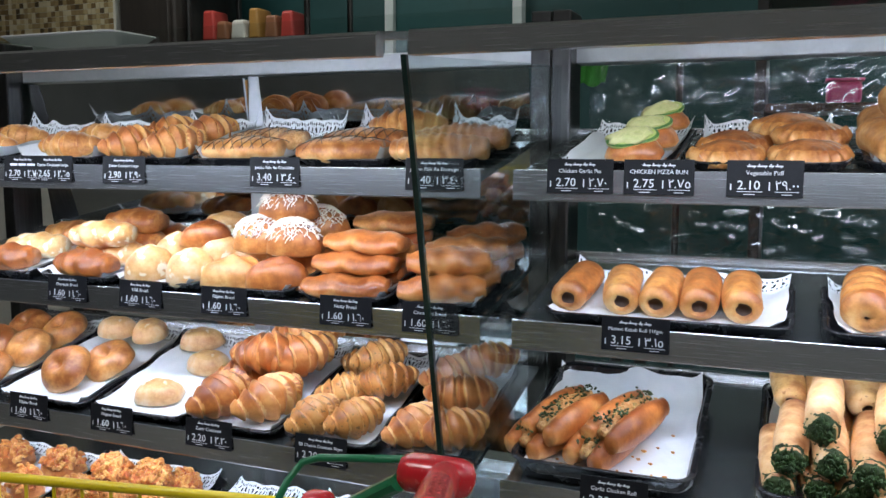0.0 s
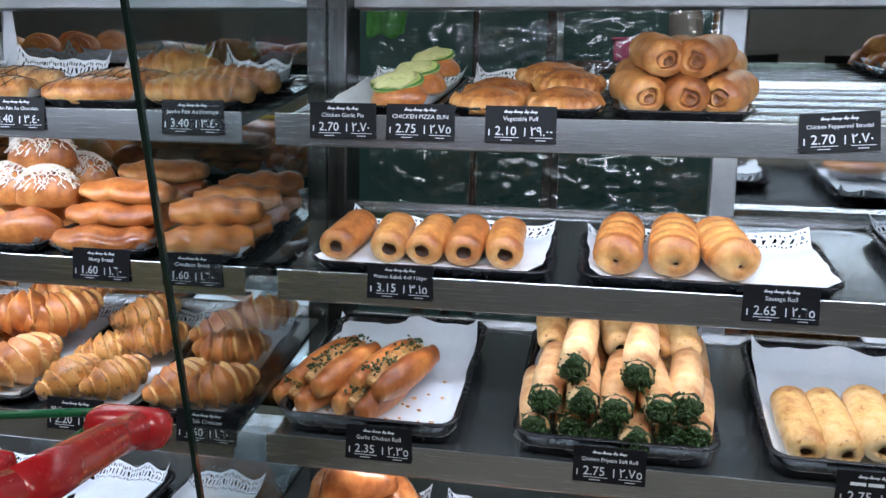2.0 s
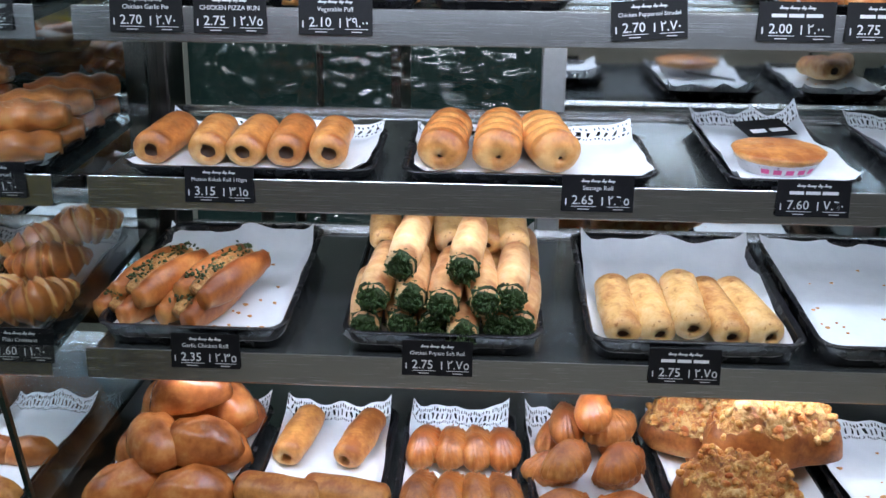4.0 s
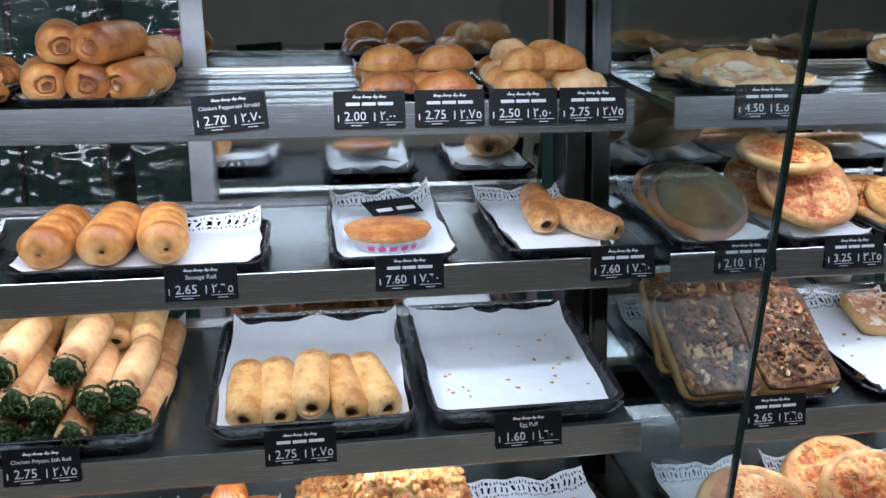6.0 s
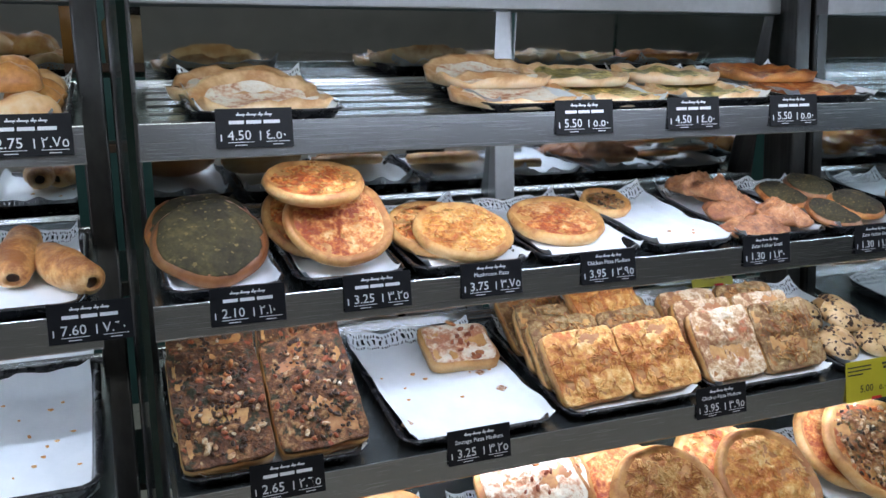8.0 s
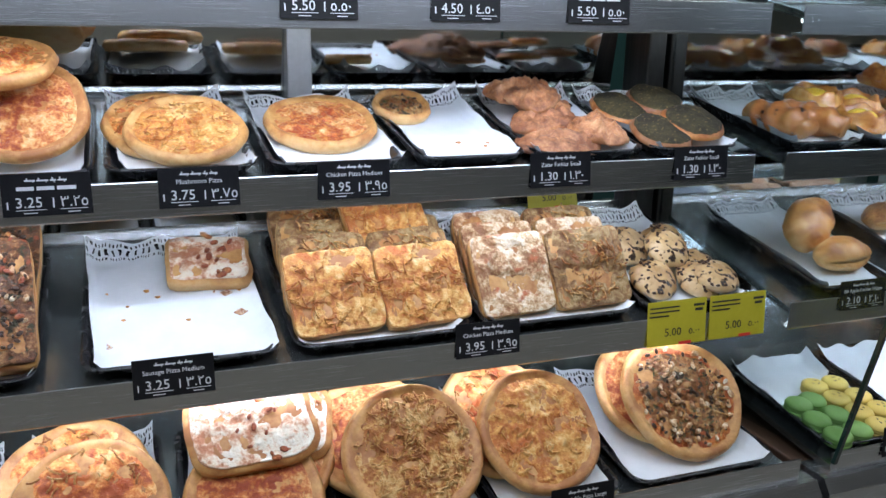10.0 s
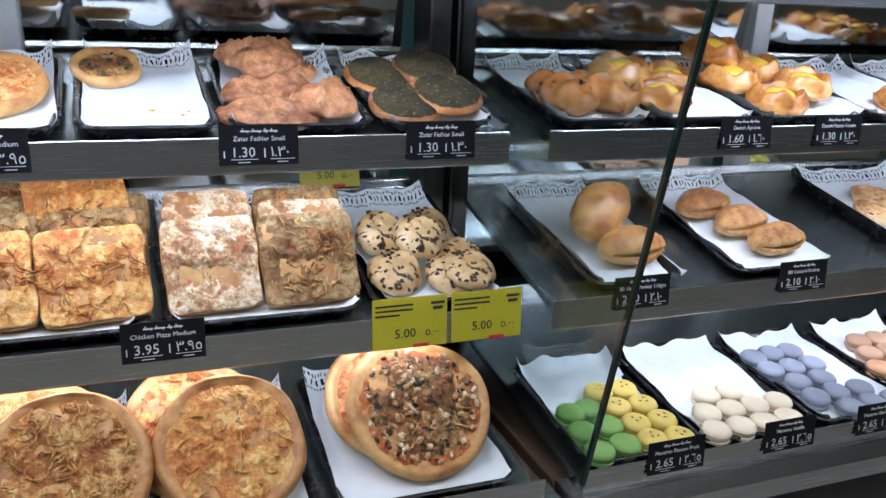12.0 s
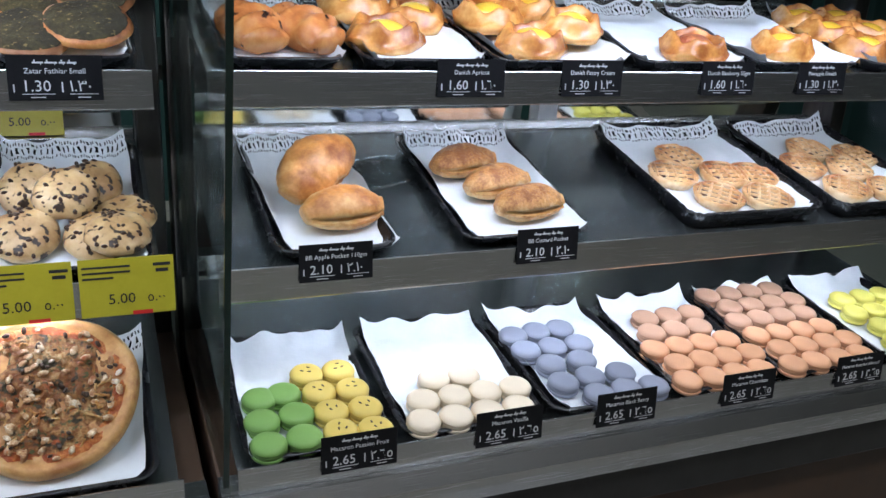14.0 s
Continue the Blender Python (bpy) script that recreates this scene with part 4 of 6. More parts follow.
def herb_bread(seed):
    """A low round bread strewn with dried herbs almost to its edge."""
    r = 0.075

    def height(rho, a):
        x, y = rho * math.cos(a), rho * math.sin(a)
        return 0.007 + 0.017 * max(0, 1 - rho ** 4) ** 0.5 + 0.004 * nz(x * 2, y * 2, 0, seed)
    edge = disc(r, seed, 0.08)
    bm = bmesh.new()
    cake(bm, edge, height, 10, 40, under=0.88)
    tp = bmesh.new()
    cake(tp, lambda a: tuple(c * (0.88 + 0.06 * nz(math.cos(a) * 5, math.sin(a) * 5, 4, seed)) for c in edge(a)),
         lambda q, a: height(q * 0.89, a) + 0.0012 + 0.002 * nz(q * 14 * math.cos(a), q * 14 * math.sin(a), 0, seed) * (1 - q ** 6), 22, 52, None, 0.008, None, 0.9)
    return [("crust", to_mesh("crust", bm, gold if seed < 3 else brown_crust), ""), ("herb_topping", to_mesh("herb_topping", tp, zatar_top), "dark dried herbs")]


def clump(seed, w=0.19, d=0.12, h=0.075, crust=None, top=None):
    """A rough loaf heaped with cheese."""
    bm = bmesh.new()

    def height(rho, a):
        x, y = rho * math.cos(a), rho * math.sin(a)
        return h * max(0, 1 - rho ** 3) ** 0.6 * (1 + 0.4 * nz(x * 3, y * 3, 0, seed) + 0.25 * nz(x * 9, y * 9, 2, seed) + 0.1 * nz(x * 22, y * 22, 2, seed)) + 0.006
    cake(bm, squarish(w, d, 0.8, seed, 0.15), height, 22, 60, lambda rho: 1 if rho < 0.86 else 0)
    st = bmesh.new()
    rnd = random.Random(seed)
    for _ in range(110):
        a, q = rnd.uniform(0, 6.28), math.sqrt(rnd.random()) * 0.88
        x, y = squarish(w, d, 0.8, seed, 0.15)(a)
        L = rnd.uniform(0.005, 0.011)
        mm = Matrix.Translation((x * q, y * q, height(q, a) - 0.001)) @ Euler((rnd.uniform(-0.7, 0.7), rnd.uniform(-0.7, 0.7), rnd.uniform(0, 3))).to_matrix().to_4x4()
        cake(st, squarish(L * 2, L * 1.3, 0.8, rnd.random() * 9, 0.3), lambda rho, b: L * 0.75 * max(0, 1 - rho ** 2.5), 3, 9, None, -0.003, mm)
    return [("loaf", to_mesh("loaf", bm, [crust or gold, top or shredded]), ""), ("cheese_topping", to_mesh("cheese_topping", st, cheese_gold), "crisp cheese lumps")]


# ---------------------------------------------------------------- things with parts
def thing_with(name, pieces, label, category, group):
    e = empty(name, Matrix(), label, category, group)
    for pname, me, lab in pieces:
        o = new(pname, me)
        o.parent = e
        tagged(o, lab, kind="stuff" if pname.endswith("_topping") or pname == "chocolate_marks" else "")
    return e


def macaron(colour, marked=False):
    r = 0.0235
    shell_mat = plain("macaron shell", tuple(c * 0.93 for c in colour), colour, 60, 0.5, 0, 0.12)
    fill_mat = plain("macaron filling", tuple(c * 0.75 for c in colour), tuple(c * 0.85 for c in colour), 80, 0.6, 0, 0.5)

    def dome(z0, flip):
        bm = bmesh.new()
        mm = Matrix.Translation((0, 0, z0)) @ (Matrix.Rotation(math.pi, 4, "X") if flip else Matrix())
        cake(bm, lambda a: (r * math.cos(a), r * math.sin(a)), lambda rho, a: 0.0025 + 0.0075 * max(0, 1 - rho ** 3.2) ** 0.5, 7, 22, None, 0.0, mm, 0.97)
        return to_mesh("shell", bm, shell_mat)
    bm = bmesh.new()
    cake(bm, lambda a: (0.0222 * math.cos(a) * (1 + 0.03 * math.sin(a * 17)), 0.0222 * math.sin(a) * (1 + 0.03 * math.sin(a * 17))), lambda rho, a: 0.0145, 2, 34, None, 0.0095, None, 1.0)
    pieces = [("shell", dome(0.0145, False), ""), ("shell", dome(0.0095, True), ""), ("filling", to_mesh("filling", bm, fill_mat), "")]
    if marked:
        bm = bmesh.new()
        for x, y, a in ((0.004, 0.006, 0.3), (-0.005, 0.001, 0.8), (0.002, -0.006, 0.1)):
            cake(bm, lambda b: (0.0028 * math.cos(b), 0.0013 * math.sin(b)), lambda rho, b: 0.0008, 2, 8, None, -0.001, Matrix.Translation((x, y, 0.0241)) @ Matrix.Rotation(a, 4, "Z"))
        pieces.append(("chocolate_marks", to_mesh("chocolate_marks", bm, choc_line), "dark chocolate specks"))
    return pieces


def danish(seed, fill=None):
    """A glazed pinwheel with a raised swirled rim round a pool of custard."""
    bm = bmesh.new()

    def height(rho, a):
        x, y = rho * math.cos(a), rho * math.sin(a)
        petal = 0.006 * math.sin(a * 4 + rho * 5 + seed) * rho
        return 0.009 + 0.028 * math.exp(-((rho - 0.7) / 0.2) ** 2) + petal + 0.005 * nz(x * 4, y * 4, 0, seed)
    cake(bm, lambda a: tuple(c * (1 + 0.05 * math.sin(a * 4 + seed)) for c in squarish(0.122, 0.108, 0.95, seed, 0.12)(a)), height, 18, 48)
    top = bmesh.new()
    cake(top, disc(0.028, seed, 0.25), lambda rho, a: 0.026 + 0.011 * (1 - rho * rho) ** 0.7, 7, 24, None, 0.008)
    return [("pastry", to_mesh("pastry", bm, danish_crust), ""), ("custard_filling", to_mesh("custard_filling", top, fill or custard), "shiny yellow custard")]


jam = plain("dark jam", (0.045, 0.014, 0.008), (0.11, 0.035, 0.015), 60, 0.3, 0, 0.3)


def tart(seed):
    bm = bmesh.new()
    r = 0.046
    cake(bm, lambda a: (r * math.cos(a) * (1 + 0.03 * math.sin(a * 22)), r * math.sin(a) * (1 + 0.03 * math.sin(a * 22))), lambda rho, a: 0.017 + 0.005 * math.exp(-((rho - 0.93) / 0.06) ** 2), 7, 66, None, 0.0, None, 0.8)
    lat = bmesh.new()
    for turn_by in (0.5, 2.1):
        for k in (-2, -1, 0, 1, 2):
            half = math.sqrt(max(0, 1 - (k / 2.7) ** 2)) * r * 0.93
            mm = Matrix.Rotation(turn_by, 4, "Z") @ Matrix.Translation((0, k * r / 2.7, 0.0195))
            cake(lat, squarish(half * 2, 0.0052, 0.4), lambda rho, a: 0.0045 * (1 - rho ** 4), 3, 14, None, -0.002, mm)
    inner = bmesh.new()
    cake(inner, disc(r * 0.86, seed, 0.0), lambda rho, a: 0.0187, 2, 24, None, 0.016)
    return [("crust", to_mesh("crust", bm, cream_crust), ""), ("lattice", to_mesh("lattice", lat, cream_crust), ""), ("filling", to_mesh("filling", inner, jam), "dark fruit filling")]


def hot_roll(seed):
    """A soft roll cut along the top and stuffed."""
    def lobe(sign):
        bm = bmesh.new()

        def radii(s, a):
            q = (0.3 + 0.7 * math.sin(math.pi * min(max(s, 0.05), 0.95)) ** 0.45) * (1 + 0.05 * nz(s * 3, math.cos(a), math.sin(a), seed + sign))
            return 0.021 * q, 0.029 * q
        loft(bm, lambda s: (sign * 0.023, (s - 0.5) * 0.15, 0.027), radii, 24, 16)
        return to_mesh("bun_half", bm, orange)
    bm = bmesh.new()

    def fr(s, a):
        q = math.sin(math.pi * min(max(s, 0.04), 0.96)) ** 0.4 * (1 + 0.25 * nz(s * 14, math.cos(a) * 2, math.sin(a) * 2, seed))
        return 0.018 * q, 0.023 * q
    loft(bm, lambda s: (0, (s - 0.5) * 0.138, 0.034), fr, 30, 12)
    bits = bmesh.new()
    rnd = random.Random(seed)
    for _ in range(90):
        mm = Matrix.Translation((rnd.gauss(0, 0.01), rnd.uniform(-0.066, 0.066), 0.0545 + rnd.uniform(-0.004, 0.002))) @ Euler((rnd.uniform(-1, 1), rnd.uniform(-1, 1), rnd.uniform(0, 3))).to_matrix().to_4x4()
        cake(bits, lambda b: (0.0035 * math.cos(b), 0.002 * math.sin(b)), lambda rho, b: 0.001, 1, 6, None, -0.001, mm)
    return [("bun_half", lobe(-1), ""), ("bun_half", lobe(1), ""), ("filling", to_mesh("filling", bm, meat_fill), "minced chicken filling"), ("herb_topping", to_mesh("herb_topping", bits, herb), "chopped green herbs")]


def green_bun(seed):
    """A small bun wrapped round a filling, a melting green slice on top."""
    bm = bmesh.new()
    cake(bm, squarish(0.1, 0.075, 0.85, seed, 0.1), lambda rho, a: 0.008 + 0.032 * max(0, 1 - rho ** 3) ** 0.6 + 0.004 * nz(rho * 3 * math.cos(a), rho * 3 * math.sin(a), 0, seed), 9, 30)
    sl = bmesh.new()
    mm = Matrix.Translation((-0.004, -0.002, 0.037)) @ Euler((radians(24), radians(-8), 0.2)).to_matrix().to_4x4()
    cake(sl, squarish(0.088, 0.05, 0.9, seed, 0.04), lambda rho, a: 0.009 if rho < 0.96 else 0.006, 7, 30, lambda rho: 1 if rho > 0.9 else 0, 0.0, mm, 0.96)
    ch = bmesh.new()
    cake(ch, squarish(0.076, 0.044, 0.8, seed + 2, 0.4), lambda rho, a: 0.009 * (1 - rho ** 3) + 0.005 * nz(rho * 9 * math.cos(a), rho * 9 * math.sin(a), 0, seed), 6, 22, None, -0.001, mm @ Matrix.Translation((-0.006, 0, 0.009)))
    return [("bun", to_mesh("bun", bm, orange), ""), ("green_slice", to_mesh("green_slice", sl, [avocado_flesh, avocado_skin]), "green cucumber slice"), ("melted_cheese", to_mesh("melted_cheese", ch, melted_green), "pale green melted cheese")]


def pot_pie(seed):
    cup = bmesh.new()
    rings = []
    for rr, z in ((0.045, 0.0), (0.047, 0.001), (0.054, 0.018), (0.056, 0.0195), (0.052, 0.0205)):
        rings.append([cup.verts.new((rr * math.cos(2 * math.pi * k / 40) * 1.15, rr * math.sin(2 * math.pi * k / 40), z)) for k in range(40)])
    for a, b in zip(rings, rings[1:]):
        for k in range(40):
            cup.faces.new((a[k], a[(k + 1) % 40], b[(k + 1) % 40], b[k]))
    cup.faces.new(rings[0][::-1])
    lid = bmesh.new()
    cake(lid, lambda a: (0.0605 * 1.15 * math.cos(a) * (1 + 0.012 * math.sin(a * 24)), 0.0605 * math.sin(a) * (1 + 0.012 * math.sin(a * 24))), lambda rho, a: 0.03 + 0.007 * max(0, 1 - rho ** 3) + 0.0015 * nz(rho * 4 * math.cos(a), rho * 4 * math.sin(a), 0, 1), 10, 60, None, 0.0195)
    band = bmesh.new()
    for n in range(5):
        a0 = -2.2 + n * 0.3
        pts = [[band.verts.new((q * 1.15 * math.cos(a), q * math.sin(a), z)) for a in (a0, a0 + 0.1, a0 + 0.2)] for q, z in ((0.0505, 0.006), (0.0535, 0.014))]
        for k in range(2):
            band.faces.new((pts[0][k], pts[0][k + 1], pts[1][k + 1], pts[1][k]))
    return [("foil_cup", to_mesh("foil_cup", cup, foil), "pale printed foil cup"), ("pie_lid", to_mesh("pie_lid", lid, pale), ""), ("printed_band", to_mesh("printed_band", band, pink_print), "pink print")]


def coconut_bun(seed):
    """An oval bun under a tangle of coconut shreds."""
    sh = bmesh.new()
    rnd = random.Random(seed)
    for _ in range(300):
        a, q = rnd.uniform(0, 6.28), math.sqrt(rnd.random()) * 0.9
        z = 0.06 * (max(0, 1 - q ** 2.4) ** 0.55 + 0.12) + 0.001
        b = rnd.uniform(0, 6.28)
        c = Vector((0.062 * q * math.cos(a), 0.04 * q * math.sin(a), z))
        one = tube([c + Vector((0.008 * k * math.cos(b), 0.008 * k * math.sin(b), 0.003 * (1 - k * k) - 0.004 * q * abs(k))) for k in (-1, 0, 1)], 0.0011, 4)
        tmp = bpy.data.meshes.new("shred")
        one.to_mesh(tmp)
        one.free()
        sh.from_mesh(tmp)
        bpy.data.meshes.remove(tmp)
    return [("bun", bun(seed, 0.125, 0.083, 0.056, gold if seed == 2 else pale, 0, 0.1), ""), ("coconut_topping", to_mesh("coconut_topping", sh, coconut), "white coconut shreds")]


# kind: (builder of a mesh or of parts, name, label, category, group, lean radius)
KINDS = {}


def kind(key, build, name, label, category, group, lean=0.05, variants=3):
    KINDS[key] = dict(build=build, name=name, label=label, category=category, group=group, lean=lean, made={}, variants=variants)


def place(key, m, n):
    """One more piece of that kind at the pose m."""
    k = KINDS[key]
    v = n % k["variants"]
    if v not in k["made"]:
        k["made"][v] = k["build"](v + 1)
        if isinstance(k["made"][v], list):
            k["made"][v] = thing_with(k["name"], k["made"][v], k["label"], k["category"], k["group"])
            k["made"][v].matrix_basis = m
            return k["made"][v]
    made = k["made"][v]
    if isinstance(made, bpy.types.Object):
        ob = copy_thing(made, m)
        ob.matrix_basis = m
        return ob
    ob = new(k["name"], made)
    ob.matrix_basis = m
    return tagged(ob, k["label"], k["category"], k["group"])


COUNT = [0]


def put(key, spot, u, v, yaw=0.0, lift=0.0, tilt=0.0, roll=0.0, size=1.0):
    """On a tray: u metres from its middle, v metres from its front."""
    m, w, d = spot
    COUNT[0] += 1
    up = 0.009 + lift + (KINDS[key]["lean"] * size * math.sin(radians(tilt)) if tilt else 0)
    pose_at = m @ Matrix.Translation((u, v, up)) @ Euler((radians(tilt), radians(roll), 0)).to_matrix().to_4x4() @ Matrix.Rotation(radians(yaw), 4, "Z")
    if size != 1.0:
        pose_at = pose_at @ Matrix.Diagonal((size, size, size, 1))
    return place(key, pose_at, COUNT[0])


def heap(key, spot, cols, rows, u0, u1, v0, v1, yaw=0.0, jitter=12.0, lift=0.0, seed=1, tilt=0.0, size=1.0):
    rnd = random.Random(seed)
    for j in range(rows):
        for i in range(cols):
            u = u0 if cols == 1 else u0 + (u1 - u0) * i / (cols - 1)
            v = v0 if rows == 1 else v0 + (v1 - v0) * j / (rows - 1)
            put(key, spot, u + rnd.uniform(-0.005, 0.005), v + rnd.uniform(-0.006, 0.006), yaw + rnd.uniform(-jitter, jitter), lift, tilt, 0, size)


kind("croissant", lambda s: croissant(s), "croissant", "golden-brown ridged butter croissant on a lined tray", "croissant", "croissants", variants=4)
kind("croissant_long", lambda s: croissant(s, 0.155, 0.034, pale, 0.3), "croissant", "large pale golden croissant on a doily", "croissant", "large croissants")
kind("croissant_seed", lambda s: croissant(s, 0.12, 0.036, seeded, 0.5), "croissant", "golden croissant sprinkled with brown seeds", "croissant", "seeded croissants")
kind("pain_choc", lambda s: braid(s, 0.175, 0.031, flaky if s == 2 else pale, True, 4, 0.05, 1.5), "chocolate_pastry", "golden pleated pastry striped with chocolate lines", "pastry", "chocolate pastries")
kind("pain_cheese", lambda s: braid(s, 0.165, 0.031, pale, False, 9, 0.1, 1.4), "cheese_pastry", "golden plaited cheese pastry on a doily", "pastry", "cheese pastries")
kind("braid_bread", lambda s: braid(s, 0.135, 0.034, (pale, orange, dusted)[s - 1], False, 3, 0.07), "twisted_bread", "golden twisted soft bread", "bread", "twisted breads")
kind("soft_bun", lambda s: bun(s, 0.112, 0.068, 0.045, (pale, orange, dusted)[s - 1], 0, 0.16), "bread_bun", "smooth golden oval bread bun", "bun", "soft buns")
kind("dusted_bun", lambda s: bun(s, 0.105, 0.075, 0.06, dusted), "bread_bun", "golden bread bun dusted with sugar", "bun", "dusted buns")
kind("coconut_bun", coconut_bun, "coconut_bun", "brown bread bun topped with white coconut flakes", "bun", "coconut buns")
kind("flat_orange", lambda s: braid(s, 0.16, 0.024, (orange, pale, glossy)[s - 1], False, 2, 0.12, 1.9), "flat_bread_roll", "flat orange-brown sweet bread", "bread", "flat sweet breads")
kind("twist", lambda s: braid(s, 0.15, 0.029, (orange, gold, orange)[s - 1], False, 3, 0.1, 1.3), "cinnamon_twist", "orange-brown twisted cinnamon bread", "bread", "cinnamon breads")
kind("round_bun", lambda s: bun(s, 0.11, 0.105, 0.036, pale, 0.02, 0.1), "round_bun", "round golden bun with a dented middle", "bun", "round buns")
kind("pale_bun", lambda s: bun(s, 0.105, 0.08, 0.036, cream_crust, 0.004, 0.1, dusted, 0.6), "round_bun", "pale round bun dusted with crumbs", "bun", "pale buns")
kind("gloss_bun", lambda s: bun(s, 0.13, 0.085, 0.055, glossy, 0, 0.12), "glazed_bun", "shiny brown glazed bread bun", "bun", "glazed buns")
kind("small_bun", lambda s: bun(s, 0.092, 0.052, 0.034, (orange, pale, gold)[s - 1], 0, 0.1), "small_bun", "small golden brown oval bun", "bun", "small buns")
kind("puff", lambda s: puff(s, 0.116, 0.08, 0.034, gold, True, pale), "vegetable_puff", "brown half-moon puff with a crimped edge", "puff", "vegetable puffs")
kind("puff_pale", lambda s: bun(s, 0.085, 0.046, 0.032, cream_crust if s == 2 else pale, 0, 0.12), "small_puff", "small pale golden stuffed puff", "puff", "small puffs")
kind("puff_crimp", lambda s: puff(s, 0.1, 0.056, 0.042, orange if s == 2 else gold), "crimped_puff", "brown stuffed puff with a braided crimp", "puff", "crimped puffs")
kind("strudel", lambda s: bread_roll(s, 0.125, 0.034, gold if s == 2 else pale, brown_crust, 0, 0.05, 0.66, True), "strudel_roll", "golden rolled strudel with a dark filling", "roll", "strudel rolls")
kind("kebab_roll", lambda s: bread_roll(s, 0.13, 0.029, gold if s == 1 else pale, filling_dark, 0, 0.02, 0.7), "kebab_roll", "smooth brown bread roll with dark meat inside", "roll", "kebab rolls")
kind("sausage_roll", lambda s: bread_roll(s, 0.15, 0.036, pale, filling_dark, 5, 0.02, 0.2), "sausage_roll", "plump golden roll with shallow cuts", "roll", "sausage rolls")
kind("thin_roll", lambda s: bread_roll(s, 0.14, 0.0265, fleck_crust, filling_dark, 0, 0.06, 0.55), "filled_roll", "slim pale golden filled roll", "roll", "slim rolls")
kind("herb_roll", green_roll, "herb_roll", "soft pale roll with ends dipped in green herbs", "roll", "herb rolls", variants=4)
kind("cheese_roll", lambda s: bread_roll(s, 0.13, 0.026, pale, meat_fill, 0, 0.1, 0.6), "cheese_roll", "golden pastry roll filled with cheese", "roll", "cheese rolls")
kind("wrap", lambda s: bread_roll(s, 0.14, 0.027, flaky, filling_dark, 0, 0.25, 0.7), "pastry_wrap", "flaky rolled pastry with a dark filling", "roll", "pastry wraps")
kind("hot_roll", hot_roll, "stuffed_roll", "soft split roll stuffed with chicken and herbs", "roll", "stuffed rolls")
kind("green_bun", green_bun, "pizza_bun", "small bun topped with a green slice and cheese", "bun", "pizza buns")
kind("pot_pie", pot_pie, "pot_pie", "round golden pie in a printed foil cup", "pie", "pies", variants=1)
kind("clump", lambda s: clump(s), "cheese_loaf", "big rough brown loaf heaped with shredded cheese", "bread", "cheese loaves")
kind("cheese_chunk", lambda s: clump(s, 0.1, 0.075, 0.045, gold, cheese), "cheese_pastry", "small rough cheese pastry", "pastry", "small cheese pastries")
kind("flat_pale", lambda s: flatbread(s, 0.21, 0.17, melted_white, dough_pale, 0.02), "flatbread", "pale blistered flatbread with melted cheese", "flatbread", "flatbreads")
kind("flat_fold", lambda s: flatbread(s, 0.2, 0.12, melted_white, dough_pale, 0.03), "flatbread", "folded flatbread with a wavy edge", "flatbread", "flatbreads")
kind("flat_zatar", lambda s: flatbread(s, 0.19, 0.17, cheese_green, dough_pale), "herb_flatbread", "flatbread spread with green herbs and cheese", "flatbread", "flatbreads")
kind("flat_red", lambda s: flatbread(s, 0.2, 0.15, cheese_red, gold), "tomato_flatbread", "flatbread with orange tomato topping", "flatbread", "flatbreads")
kind("zatar_round", herb_bread, "herb_bread", "round bread covered with dark dried herbs", "flatbread", "herb breads", 0.07)
kind("pizza_gold", lambda s: pizza(s, 0.1, cheese_gold if s == 2 else cheese, pizza_crust, 0.018, 0.87, 1.7, strands=50), "pizza", "round pizza with golden baked cheese", "pizza", "pizzas", 0.1)
kind("pizza_red", lambda s: pizza(s, 0.1, cheese_red, pizza_crust, 0.018, 0.84, 1.3), "pizza", "round pizza with tomato and cheese", "pizza", "pizzas", 0.1)
kind("pizza_shred", lambda s: pizza(s, 0.105, shredded, pizza_crust, 0.018, 0.88, 1.6, strands=170), "pizza", "round pizza topped with shredded chicken", "pizza", "pizzas", 0.105)
kind("pizza_herb", lambda s: pizza(s, 0.105, cheese_herb, pizza_crust, 0.018, 0.9, 1.6, sauce_rim, olives=50, strands=25, cheese_bits=85), "pizza", "round pizza with olives, herbs and cheese", "pizza", "pizzas", 0.105)
kind("pizza_small", lambda s: pizza(s, 0.05, cheese_herb, pizza_crust, 0.012, 0.75, 1.0, olives=9), "small_pizza", "small round pizza with olives", "pizza", "small pizzas", 0.05)
kind("pizza_white", lambda s: slab(s, 0.18, 0.13, melted_white, pizza_crust, 0.022, 0.5, meat=14), "pizza", "oblong pizza with white cheese and sausage", "pizza", "pizzas", 0.06)
kind("slab_brown", lambda s: slab(s, 0.135, 0.13, (cheese_brown, cheese_gold, cheese_brown)[s - 1], strands=70), "pizza_slice", "square pan pizza with toasted cheese", "pizza", "square pizzas", 0.062)
kind("slab_white", lambda s: slab(s, 0.125, 0.13, cheese_white), "pizza_slice", "square pan pizza with pale melted cheese", "pizza", "square pizzas", 0.062)
kind("slab_dark", lambda s: slab(s, 0.13, 0.19, cheese_dark, pizza_crust, 0.034, olives=95, meat=22, cheese_bits=26), "pizza_slice", "thick square pizza with browned vegetables", "pizza", "square pizzas", 0.09)
kind("slab_red", lambda s: slab(s, 0.1, 0.085, melted_white, pizza_crust, 0.016, 0.25, meat=14), "pizza_slice", "small square pizza slice with sausage bits", "pizza", "square pizzas", 0.05)
kind("fatayer", fatayer, "meat_pastry", "three-cornered brown pastry with spiced meat", "pastry", "meat pastries")
kind("cookie", cookie, "cookie", "pale cookie studded with dark chocolate chips", "cookie", "cookies", 0.04)
